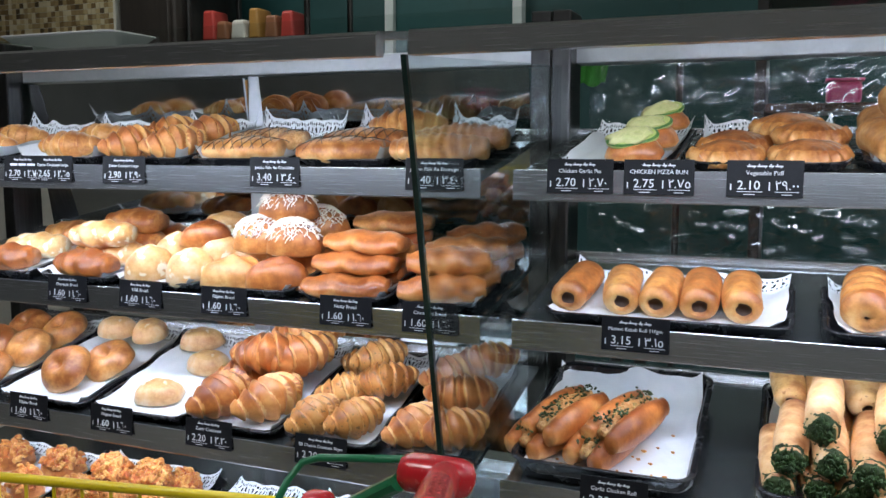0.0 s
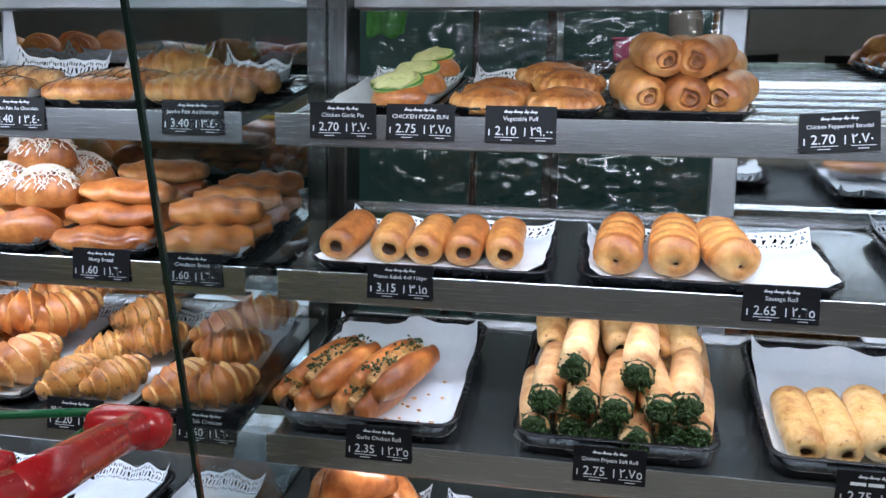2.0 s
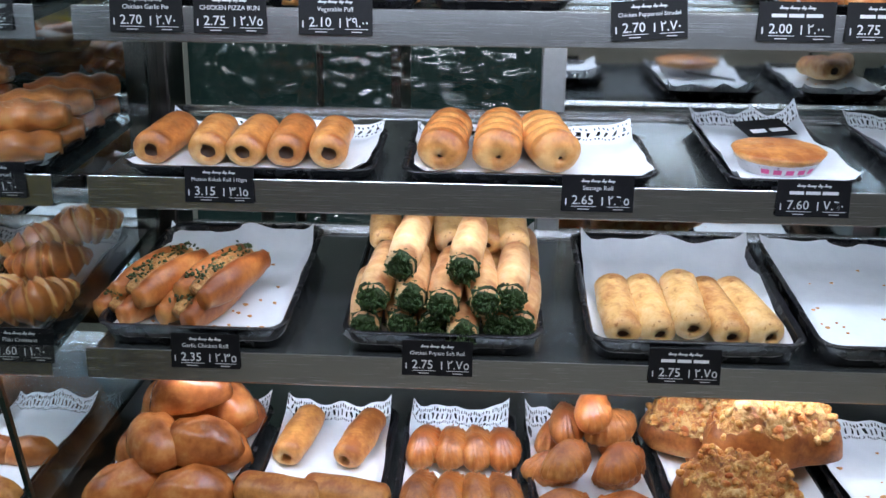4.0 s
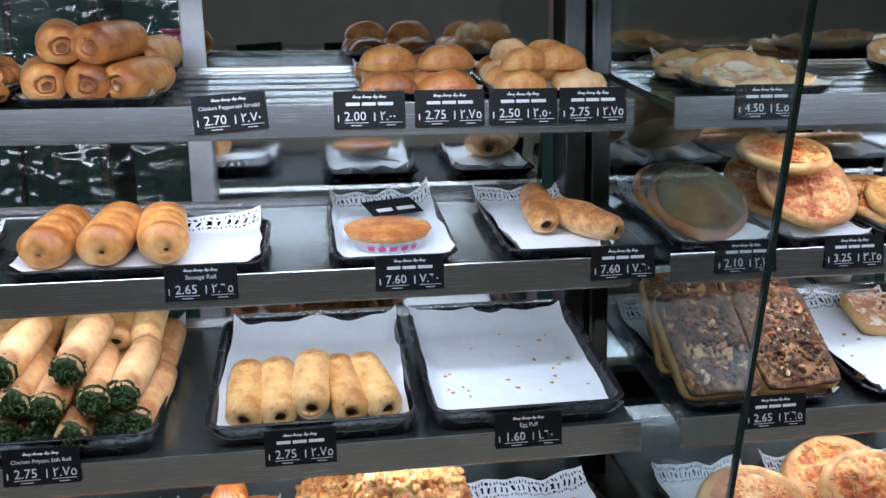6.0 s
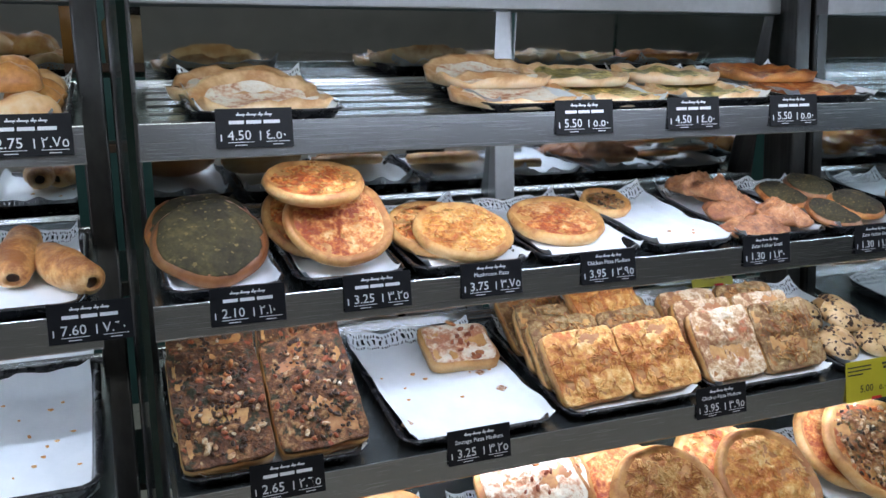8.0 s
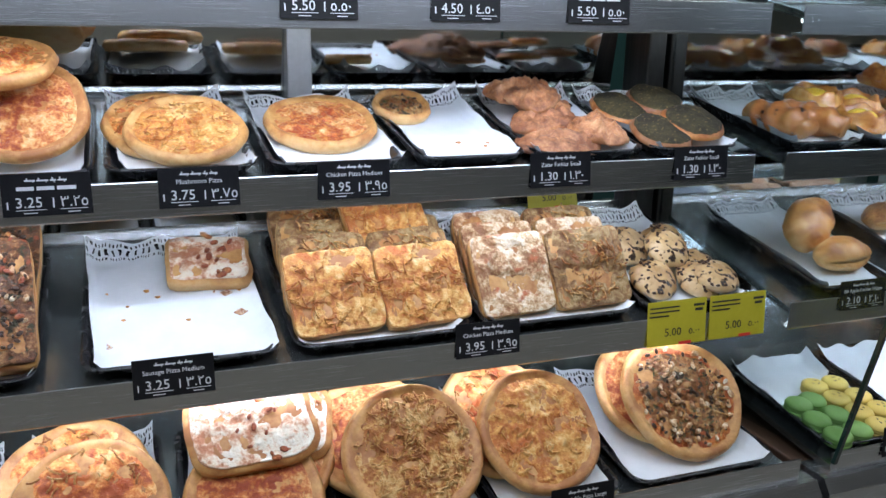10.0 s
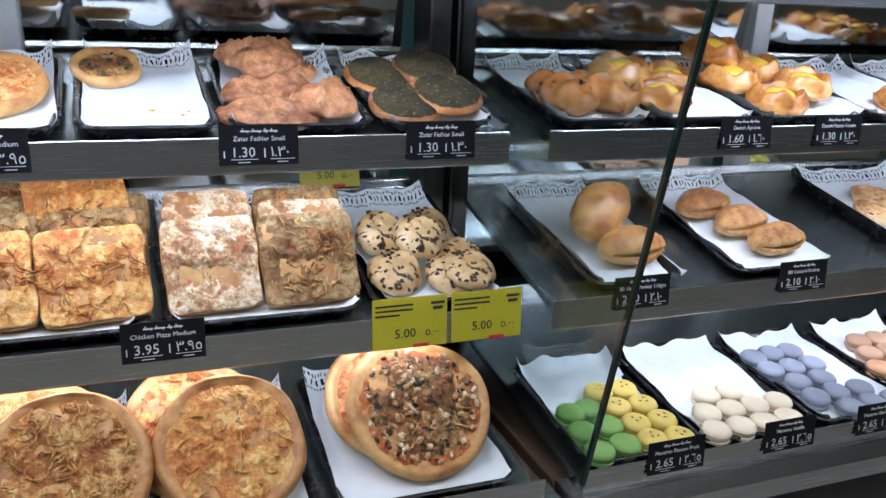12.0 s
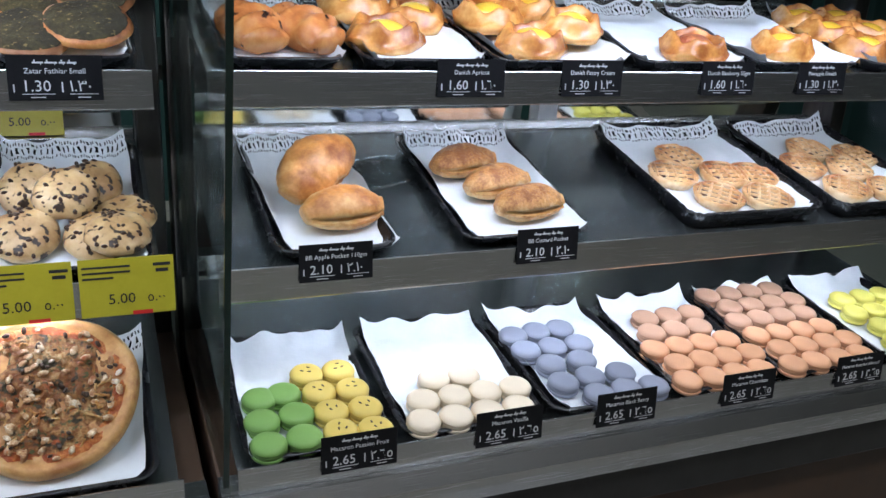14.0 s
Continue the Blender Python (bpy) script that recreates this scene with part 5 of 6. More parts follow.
kind("raisin_roll", lambda s: braid(s, 0.13, 0.032, raisin_crust, False, 3), "raisin_roll", "shiny brown twisted raisin pastry", "pastry", "raisin pastries")
kind("danish", danish, "danish_pastry", "glazed danish pastry with a yellow custard middle", "pastry", "danish pastries")
kind("berry_danish", lambda s: danish(s, meat_red), "danish_pastry", "glazed danish pastry with dark berries", "pastry", "berry danish pastries")
kind("apple_pocket", lambda s: turnover(s, 0.118, 0.08, 0.057, pale), "apple_pocket", "folded golden apple pocket", "pastry", "apple pockets")
kind("custard_pocket", lambda s: turnover(s, 0.115, 0.07, 0.052, flaky), "custard_pocket", "flaky puff pastry pocket with custard", "pastry", "custard pockets")
kind("tart", tart, "lattice_tart", "small pale tart with a lattice top", "tart", "lattice tarts")
for nm, col, marked in (("green", (0.22, 0.4, 0.1), False), ("yellow", (0.74, 0.54, 0.13), True), ("vanilla", (0.86, 0.72, 0.54), False), ("blue", (0.25, 0.27, 0.34), False),
                        ("brown", (0.5, 0.29, 0.19), False), ("orange", (0.78, 0.4, 0.22), False), ("lemon", (0.72, 0.66, 0.14), False)):
    kind("mac_" + nm, lambda s, c=col, k=marked: macaron(c, k), "macaron", f"{'lavender grey' if nm == 'blue' else nm if nm != 'vanilla' else 'cream vanilla'} macaron on white paper", "macaron", nm + " macarons", variants=1)

# ---------------------------------------------------------------- case a
for n in (0, 1):
    heap("croissant_long", T["a1", n], 1, 2, 0, 0, 0.05, 0.15, 8, 8, seed=n, size=0.9)
heap("croissant", T["a1", 2], 2, 2, -0.05, 0.05, 0.05, 0.17, 70, 15, seed=3)
for n in (3, 4):
    heap("pain_choc", T["a1", n], 1, 2, -0.01, 0.01, 0.05, 0.14, 12, 5, seed=n, size=0.88)
put("croissant_long", T["a1", 4], 0.02, 0.26, 10, 0.0)
heap("pain_cheese", T["a1", 5], 1, 2, 0.0, 0.0, 0.045, 0.14, 6, 4, seed=9)
heap("braid_bread", T["a2", 0], 1, 3, 0, 0, 0.05, 0.24, 10, 10, seed=1)
heap("braid_bread", T["a2", 1], 1, 4, 0, 0, 0.04, 0.28, 8, 9, seed=2)
heap("braid_bread", T["a2", 1], 1, 2, 0, 0, 0.12, 0.22, 8, 9, 0.045, seed=4)
heap("dusted_bun", T["a2", 2], 2, 3, -0.05, 0.05, 0.05, 0.25, 50, 20, seed=5)
heap("soft_bun", T["a2", 2], 1, 2, 0.02, 0.02, 0.15, 0.24, 30, 20, 0.045, seed=6)
heap("soft_bun", T["a2", 3], 2, 3, -0.05, 0.05, 0.05, 0.26, 20, 15, seed=7, size=1.15)
heap("coconut_bun", T["a2", 3], 2, 2, -0.03, 0.05, 0.12, 0.22, 10, 15, 0.05, seed=8)
put("coconut_bun", T["a2", 3], 0.01, 0.17, 25, 0.1)
for lift, n in ((0, 4), (0.03, 3), (0.06, 2)):
    heap("flat_orange", T["a2", 4], 1, n, 0, 0, 0.05 + lift, 0.26, 8, 8, lift, seed=n)
for lift, n in ((0, 4), (0.035, 3)):
    heap("twist", T["a2", 5], 1, n, 0.0, 0.0, 0.05 + lift, 0.27, 25, 12, lift, seed=n + 5)
heap("round_bun", T["a3", 0], 2, 3, -0.055, 0.055, 0.06, 0.28, 0, 60, seed=1, tilt=25)
put("round_bun", T["a3", 1], 0.0, 0.09, 20, 0.0, 40)
put("round_bun", T["a3", 1], 0.05, 0.16, 50, 0.0, 25)
heap("pale_bun", T["a3", 1], 2, 1, -0.03, 0.06, 0.28, 0.28, 0, 60, 0.03, seed=3)
put("pale_bun", T["a3", 2], 0.0, 0.08, 10)
put("pale_bun", T["a3", 2], 0.02, 0.22, -15)
heap("pale_bun", T["a3", 2], 1, 1, -0.06, 0, 0.3, 0.3, 0, 9, 0.01, seed=5)
for u, v, yaw, lift in ((-0.055, 0.07, 80, 0), (0.045, 0.08, 70, 0), (0.0, 0.16, 25, 0.05), (0.06, 0.19, 60, 0.04), (-0.03, 0.24, 20, 0.0), (0.03, 0.27, 30, 0.05), (-0.05, 0.17, 50, 0)):
    put("croissant", T["a3", 3], u, v, yaw, lift, size=1.18)
for u, v, yaw, lift in ((-0.045, 0.05, 75, 0), (0.035, 0.06, 60, 0), (-0.03, 0.15, 40, 0), (0.045, 0.17, 30, 0.02), (0, 0.24, 50, 0.03), (-0.04, 0.27, 20, 0)):
    put("croissant_seed", T["a3", 4], u, v, yaw, lift)
for u, v, yaw, lift in ((-0.03, 0.06, 65, 0), (0.04, 0.06, 40, 0), (0.02, 0.15, 20, 0.02), (-0.02, 0.22, 50, 0.02), (0.03, 0.27, 30, 0.03)):
    put("croissant", T["a3", 5], u, v, yaw, lift)
heap("cheese_chunk", T["a4", 0], 2, 3, -0.07, 0.07, 0.06, 0.25, 0, 40, seed=2)
heap("cheese_chunk", T["a4", 1], 3, 3, -0.09, 0.09, 0.06, 0.25, 0, 40, seed=1)
heap("cheese_chunk", T["a4", 1], 2, 2, -0.05, 0.05, 0.1, 0.2, 0, 40, 0.035, seed=3)
put("fatayer", T["a4", 2], 0.02, 0.15, 10, size=0.6)
heap("small_bun", T["a4", 4], 2, 2, -0.03, 0.03, 0.06, 0.16, 0, 30, seed=8)

# ---------------------------------------------------------------- case b
for n, (u, v, lift) in enumerate(((0.022, 0.055, 0.0), (0.038, 0.13, 0.012), (0.05, 0.2, 0.028))):
    put("green_bun", T["b1", 0], u, v, 8 * (-1) ** n, lift, size=(0.95, 0.85, 0.78, 0.75)[n])
for u, v, yaw, lift in ((-0.058, 0.05, 6, 0), (0.058, 0.055, -4, 0), (-0.052, 0.135, 14, 0), (0.06, 0.128, -8, 0.016), (0.025, 0.205, 4, 0.016)):
    put("puff", T["b1", 1], u, v, yaw, lift)
for u, v, yaw, lift in ((-0.066, 0.075, 16, 0), (0.002, 0.07, 2, 0), (0.066, 0.075, -24, 0), (-0.04, 0.085, 14, 0.056), (0.03, 0.08, -22, 0.056), (0.068, 0.19, -16, 0.02), (-0.06, 0.2, 12, 0.0), (0.005, 0.2, 5, 0.04)):
    put("strudel", T["b1", 2], u, v, yaw, lift * 0.92, size=0.92)
heap("small_bun", T["b1", 3], 2, 4, -0.045, 0.045, 0.04, 0.25, 0, 8, seed=4)
heap("small_bun", T["b1", 3], 2, 1, -0.045, 0.045, 0.1, 0.1, 0, 8, 0.03, seed=5)
heap("puff_pale", T["b1", 4], 2, 4, -0.05, 0.05, 0.04, 0.24, 0, 60, seed=6)
heap("puff_pale", T["b1", 4], 2, 2, -0.03, 0.03, 0.09, 0.18, 0, 60, 0.03, seed=7)
for n, u in enumerate((-0.15, -0.075, -0.012, 0.05, 0.112)):
    put("kebab_roll", T["b2", 0], u, 0.095, (-4, 6, -2, 2, 3)[n])
for n, u in enumerate((-0.128, -0.045, 0.03)):
    put("sausage_roll", T["b2", 1], u, 0.1, (-5, -3, 9)[n])
put("pot_pie", T["b2", 2], -0.005, 0.085, 0)
put("wrap", T["b2", 3], 0.0, 0.16, -4, 0.0, 6, size=1.05)
put("wrap", T["b2", 3], 0.062, 0.1, 26, size=1.1)
for u, v, yaw, lift in ((-0.105, 0.11, -22, 0), (-0.075, 0.115, -24, 0.028), (-0.005, 0.1, -20, 0), (0.025, 0.115, -24, 0.03)):
    put("hot_roll", T["b3", 0], u, v, yaw, lift)
rnd = random.Random(5)
for lift, us in ((0.0, (-0.122, -0.07, -0.02, 0.03, 0.08, 0.124)), (0.045, (-0.1, -0.05, 0.005, 0.055, 0.105)), (0.09, (-0.058, 0.035))):
    for u in us:
        put("herb_roll", T["b3", 1], u, 0.1 + lift * 0.2 + rnd.uniform(-0.014, 0.014), rnd.uniform(-7, 7), lift)
for u in (-0.1, -0.045, 0.01, 0.065, 0.115):
    put("thin_roll", T["b3", 1], u + 0.01, 0.26, rnd.uniform(-6, 6), 0.01)
    put("thin_roll", T["b3", 1], u - 0.01, 0.262, rnd.uniform(-6, 6), 0.06)
for n, u in enumerate((-0.105, -0.055, -0.003, 0.047, 0.094)):
    put("thin_roll", T["b3", 2], u, 0.105, (0, 3, -2, 6, 12)[n], 0.012 if n == 2 else 0, size=1.08)
heap("gloss_bun", T["b4", 0], 2, 3, -0.05, 0.05, 0.06, 0.26, 20, 40, seed=1)
heap("gloss_bun", T["b4", 0], 2, 2, -0.03, 0.05, 0.12, 0.24, -20, 40, 0.045, seed=2)
put("gloss_bun", T["b4", 0], 0.01, 0.2, 30, 0.09)
for n, u in enumerate((-0.055, 0.045)):
    put("cheese_roll", T["b4", 1], u, 0.22, (-8, -14)[n])
    put("cheese_roll", T["b4", 1], u, 0.07, 80)
for n, u in enumerate((-0.06, -0.015, 0.025, 0.065)):
    put("puff_crimp", T["b4", 2], u, 0.2, 80 + 5 * n, 0.01)
    put("puff_crimp", T["b4", 2], u, 0.09, 75 + 8 * n, 0.0)
heap("puff_crimp", T["b4", 3], 2, 3, -0.05, 0.05, 0.07, 0.26, 40, 60, seed=3)
heap("puff_crimp", T["b4", 3], 2, 2, -0.04, 0.04, 0.13, 0.22, 60, 50, 0.045, seed=4)
put("puff_crimp", T["b4", 3], 0.0, 0.2, 85, 0.085)
put("clump", T["b4", 4], 0.055, 0.2, 5, 0.045, size=1.1)
put("clump", T["b4", 4], -0.055, 0.25, -12, 0.015, size=0.85)
put("clump", T["b4", 4], -0.02, 0.1, -8, 0.0)
put("clump", T["b4", 4], 0.03, 0.24, 8, 0.0)
put("clump", T["b4", 5], -0.02, 0.06, 5, size=0.9)

# ---------------------------------------------------------------- case c
put("flat_fold", T["c1", 0], 0.0, 0.09, 4)
put("flat_pale", T["c1", 0], -0.01, 0.2, -6)
for n, key in ((1, "flat_pale"), (2, "flat_zatar"), (3, "flat_zatar"), (4, "flat_red")):
    put(key, T["c1", n], 0.0, 0.09, 6)
    put(key, T["c1", n], -0.005, 0.2, -4, 0.015)
put("zatar_round", T["c2", 0], -0.01, 0.1, 0, 0.0, 32, size=1.12)
put("zatar_round", T["c2", 0], -0.015, 0.16, 20, 0.0, 30, size=1.1)
put("pizza_red", T["c2", 1], 0.0, 0.1, 0, 0.01, 34, size=0.86)
put("pizza_gold", T["c2", 1], -0.02, 0.18, 40, 0.0, 30, size=0.86)
put("pizza_gold", T["c2", 1], -0.03, 0.13, 0, 0.1, 8, size=0.78)
put("pizza_gold", T["c2", 2], 0.01, 0.09, 20, 0.005, 14, size=0.84)
put("pizza_gold", T["c2", 2], -0.02, 0.14, 60, 0.0, 12, size=0.84)
put("pizza_red", T["c2", 3], 0.0, 0.14, 30, 0.0, 9, size=0.86)
put("pizza_small", T["c2", 4], -0.045, 0.235, 0, 0.0, 12)
for u, v, yaw, lift in ((-0.035, 0.05, 0, 0), (0.045, 0.075, 75, 0.014), (-0.03, 0.13, 20, 0.012), (0.01, 0.2, 80, 0.014), (-0.03, 0.25, 40, 0.03), (-0.02, 0.19, 60, 0.035)):
    put("fatayer", T["c2", 5], u, v, yaw, lift)
for u, v, lift in ((-0.04, 0.06, 0.0), (0.03, 0.075, 0.01), (-0.04, 0.2, 0.0), (0.04, 0.21, 0.01)):
    put("zatar_round", T["c2", 6], u, v, 30, lift, 14, size=0.74)
for u in (-0.068, 0.068):
    put("slab_dark", T["c3", 0], u, 0.105, 2, 0.0, 32)
    put("slab_dark", T["c3", 0], u, 0.18, -3, 0.0, 34)
put("slab_red", T["c3", 1], 0.055, 0.25, -4, 0.0, 12, size=1.3)
for u, v in ((0.06, 0.2), (0.075, 0.19), (0.09, 0.13), (0.115, 0.08), (-0.1, 0.07)):
    put("slab_red", T["c3", 1], u, v, 40, -0.002, size=0.17)
for u in (-0.066, 0.07):
    for k in range(3):
        put("slab_brown", T["c3", 2], u + 0.004 * k, 0.085 + 0.06 * k, 3 - 3 * k, 0.0, 40 - 4 * k)
put("slab_brown", T["c3", 2], 0.05, 0.25, 4, 0.055, 34)
put("slab_brown", T["c3", 2], -0.055, 0.285, 4, 0.0, 30)
for u, key in ((-0.068, "slab_white"), (0.066, "slab_brown")):
    for k in range(3):
        put(key if k != 1 else "slab_white", T["c3", 3], u + 0.004 * k, 0.085 + 0.05 * k, 2 - 2 * k, 0.0, 46 - 4 * k)
for u, v, lift, tilt in ((-0.05, 0.07, 0, 25), (0.035, 0.06, 0, 20), (-0.045, 0.17, 0.01, 30), (0.03, 0.17, 0.015, 25), (0.07, 0.12, 0.0, 10), (0.0, 0.12, 0.03, 25), (0.06, 0.05, 0.015, 10)):
    put("cookie", T["c3", 4], u, v, 30, lift, tilt)
put("pizza_red", T["c4", 0], 0, 0.1, 0, 0, 25)
put("pizza_gold", T["c4", 1], 0.0, 0.1, 0, 0.0, 30)
put("pizza_gold", T["c4", 1], -0.02, 0.17, 40, 0.0, 25)
put("pizza_red", T["c4", 2], -0.01, 0.085, 0, 0.0, 26, size=0.95)
put("pizza_red", T["c4", 2], 0.02, 0.15, 30, 0.012, 24, size=0.95)
put("pizza_white", T["c4", 2], 0.025, 0.185, -5, 0.055, 32)
put("pizza_white", T["c4", 2], -0.005, 0.155, 2, 0.072, 33)
put("pizza_shred", T["c4", 3], 0.005, 0.095, 0, 0.0, 38)
put("pizza_red", T["c4", 3], -0.04, 0.16, 30, 0.0, 34)
put("pizza_gold", T["c4", 4], -0.005, 0.1, 0, 0.0, 40)
put("pizza_gold", T["c4", 4], -0.045, 0.16, 50, 0.0, 34)
put("pizza_herb", T["c4", 5], 0.01, 0.12, 0, 0.0, 38, size=1.03)
put("pizza_red", T["c4", 5], -0.02, 0.17, 30, 0.0, 34)

# ---------------------------------------------------------------- case d
for key, n, v in (("raisin_roll", 0, 0.07), ("raisin_roll", 0, 0.17)):
    put(key, T["d2", 0], -0.035 if v < 0.1 else 0.045, 0.1, 98 if v < 0.1 else 112)
for u, v, lift in ((-0.035, 0.1, 0.0), (0.045, 0.2, 0.0), (-0.05, 0.215, 0.01)):
    put("danish", T["d2", 1], u, v, 200 * v, lift)
for u, v, lift in ((-0.025, 0.075, 0.0), (0.062, 0.115, 0.016), (-0.06, 0.17, 0.012), (0.035, 0.22, 0.014), (-0.05, 0.25, 0.04)):
    put("danish", T["d2", 2], u, v, 300 * v, lift)
put("berry_danish", T["d2", 3], 0.03, 0.06, 20)
put("danish", T["d2", 4], 0.0, 0.08, 40)
heap("danish", T["d2", 5], 2, 3, -0.05, 0.05, 0.07, 0.25, 0, 60, seed=3)
put("apple_pocket", T["d3", 0], 0.025, 0.075, 8, 0.0, 0)
put("apple_pocket", T["d3", 0], 0.005, 0.165, 40, 0.0, 30, size=1.12)
for u, v, yaw in ((0.025, 0.065, 8), (0.0, 0.135, 12), (-0.03, 0.21, 10)):
    put("custard_pocket", T["d3", 1], u, v, yaw, 0.0, 0)
for u, v in ((0.06, 0.06), (-0.035, 0.075), (0.03, 0.15), (-0.075, 0.16), (-0.02, 0.225), (0.09, 0.14)):
    put("tart", T["d3", 2], u, v, 300 * v + 100 * u)
for u, v in ((0.05, 0.06), (-0.045, 0.075), (0.03, 0.15), (-0.07, 0.17), (-0.0, 0.235), (0.09, 0.2)):
    put("tart", T["d3", 3], u, v, 300 * v + 100 * u)


def macarons(spot, key, places):
    for u, v in places:
        put(key, spot, u, v - 0.01, 700 * (u + v), 0.0, 0.0, size=1.06)


def grid(cols, rows, u0, du, v0, dv, skip=()):
    return [(u0 + du * i + (dv * 0.35 if j % 2 else 0), v0 + dv * j) for j in range(rows) for i in range(cols) if (i, j) not in skip]


macarons(T["d4", 0], "mac_green", [(-0.07, 0.03), (-0.022, 0.035), (-0.07, 0.08), (-0.022, 0.085), (-0.065, 0.13), (-0.03, 0.135)])
macarons(T["d4", 0], "mac_yellow", [(0.028, 0.035), (0.075, 0.03), (0.026, 0.08), (0.074, 0.078), (0.02, 0.128), (0.068, 0.125), (0.012, 0.175), (0.06, 0.175)])
macarons(T["d4", 1], "mac_vanilla", grid(4, 3, -0.078, 0.049, 0.03, 0.046, {(0, 2), (3, 2)}))
macarons(T["d4", 2], "mac_blue", [(-0.02, 0.03), (0.03, 0.032), (0.078, 0.03), (-0.06, 0.07), (-0.01, 0.075), (0.045, 0.075), (-0.055, 0.12), (0.0, 0.12), (-0.078, 0.165), (-0.03, 0.165), (0.02, 0.165), (-0.08, 0.21), (-0.035, 0.215), (0.01, 0.215)])
macarons(T["d4", 3], "mac_orange", grid(4, 3, -0.076, 0.049, 0.03, 0.046))
macarons(T["d4", 3], "mac_brown", grid(3, 2, -0.05, 0.049, 0.17, 0.045))
macarons(T["d4", 4], "mac_orange", grid(4, 3, -0.08, 0.05, 0.03, 0.046))
macarons(T["d4", 4], "mac_brown", [(u, v + 0.002) for u, v in grid(4, 3, -0.08, 0.05, 0.17, 0.046)])
macarons(T["d4", 5], "mac_lemon", grid(3, 4, -0.05, 0.052, 0.05, 0.05))


# ---------------------------------------------------------------- price tags
TEXTS = {}


def text_mesh(body, size, mat, align="LEFT"):
    key = (body, size, mat.name, align)
    if key not in TEXTS:
        cu = bpy.data.curves.new("lettering", "FONT")
        cu.body, cu.size, cu.align_x, cu.resolution_u = body, size, align, 2
        cu.extrude = 0.0002
        ob = new("lettering", cu)
        me = bpy.data.meshes.new_from_object(ob.evaluated_get(bpy.context.evaluated_depsgraph_get()))
        bpy.data.objects.remove(ob)
        bpy.data.curves.remove(cu)
        me.materials.clear()
        me.materials.append(mat)
        TEXTS[key] = me
    return TEXTS[key]


ARABIC = str.maketrans("0123456789", "٠١٢٣٤٥٦٧٨٩")
TAG_W, TAG_H = 0.103, 0.053


def price_tag(row, x, name, price, arabic=None, lean=0.0, yellow=False):
    y0, z0, _, _ = ROWSHELF[row]
    w, h = (0.112, 0.075) if yellow else (TAG_W, TAG_H)
    top = z0 + (0.02 if row < 3 else 0.031)
    tag = empty("price_tag", Matrix.Translation((x + w / 2, y0 - 0.0095, top - h)) @ Euler((radians(90 - 5), 0, 0)).to_matrix().to_4x4() @ Matrix.Rotation(radians(lean), 4, "Z"),
                f"{'yellow offer' if yellow else 'black'} price card {'for ' + name.lower() + ' ' if name else ''}at {price}", "price tag", "price tags")
    part("card", box(-w / 2, w / 2, 0, h, -0.0012, 0, 0.0004), yellow_card if yellow else card_mat, tag)
    ink = ink_black if yellow else ink_white

    def write(pname, body, size, u, v, align="LEFT"):
        o = new(pname, text_mesh(body, size, ink, align))
        o.parent = tag
        o.matrix_basis = Matrix.Translation((u, v, 0.0004))
        return o

    def bar(u0, u1, v0, v1, mat=None):
        part("printed_bar", box(u0, u1, v0, v1, 0.0001, 0.0005), mat or ink, tag)

    if yellow:
        write("price_text", price, 0.019, -0.024, 0.016)
        write("arabic_price", price.translate(ARABIC), 0.017, 0.022, 0.016)
        for n in range(3):
            bar(-w / 2 + 0.004, -w / 2 + 0.06 - 0.02 * (n == 2), h - 0.012 - n * 0.007, h - 0.0095 - n * 0.007)
        bar(w / 2 - 0.025, w / 2 - 0.004, h - 0.013, h - 0.009)
        bar(w / 2 - 0.022, w / 2 - 0.007, h - 0.021, h - 0.0165)
        bar(w / 2 - 0.052, w / 2 - 0.028, 0.0, 0.005, red_ink)
        return tag
    if name:
        write("name_text", name, 0.0088 if len(name) < 22 else 0.0078, 0.0, 0.0318, "CENTER")
    else:
        for a, b in ((-0.034, -0.014), (-0.011, 0.009), (0.012, 0.034)):
            bar(a, b, 0.0322, 0.0368)
    for a, b in ((-0.024, -0.012), (-0.0105, 0.003), (0.005, 0.012), (0.0135, 0.024)):
        bar(a, b, 0.0433, 0.0452)
        bar(a + 0.002, a + 0.0035, 0.0452, 0.0476)
        bar(b - 0.003, b - 0.002, 0.0415, 0.0433)
    write("price_text", price, 0.0185, -0.037, 0.011)
    write("arabic_price", (arabic or price).translate(ARABIC), 0.0185, 0.014, 0.011)
    bar(-0.037, -0.002, 0.0075, 0.0082)
    bar(0.014, 0.046, 0.0075, 0.0082)
    bar(-0.046, -0.0445, 0.01, 0.019)
    bar(0.006, 0.0075, 0.01, 0.022)
    bar(-0.028, -0.012, 0.0035, 0.0045)
    bar(0.023, 0.037, 0.0035, 0.0045)
    return tag


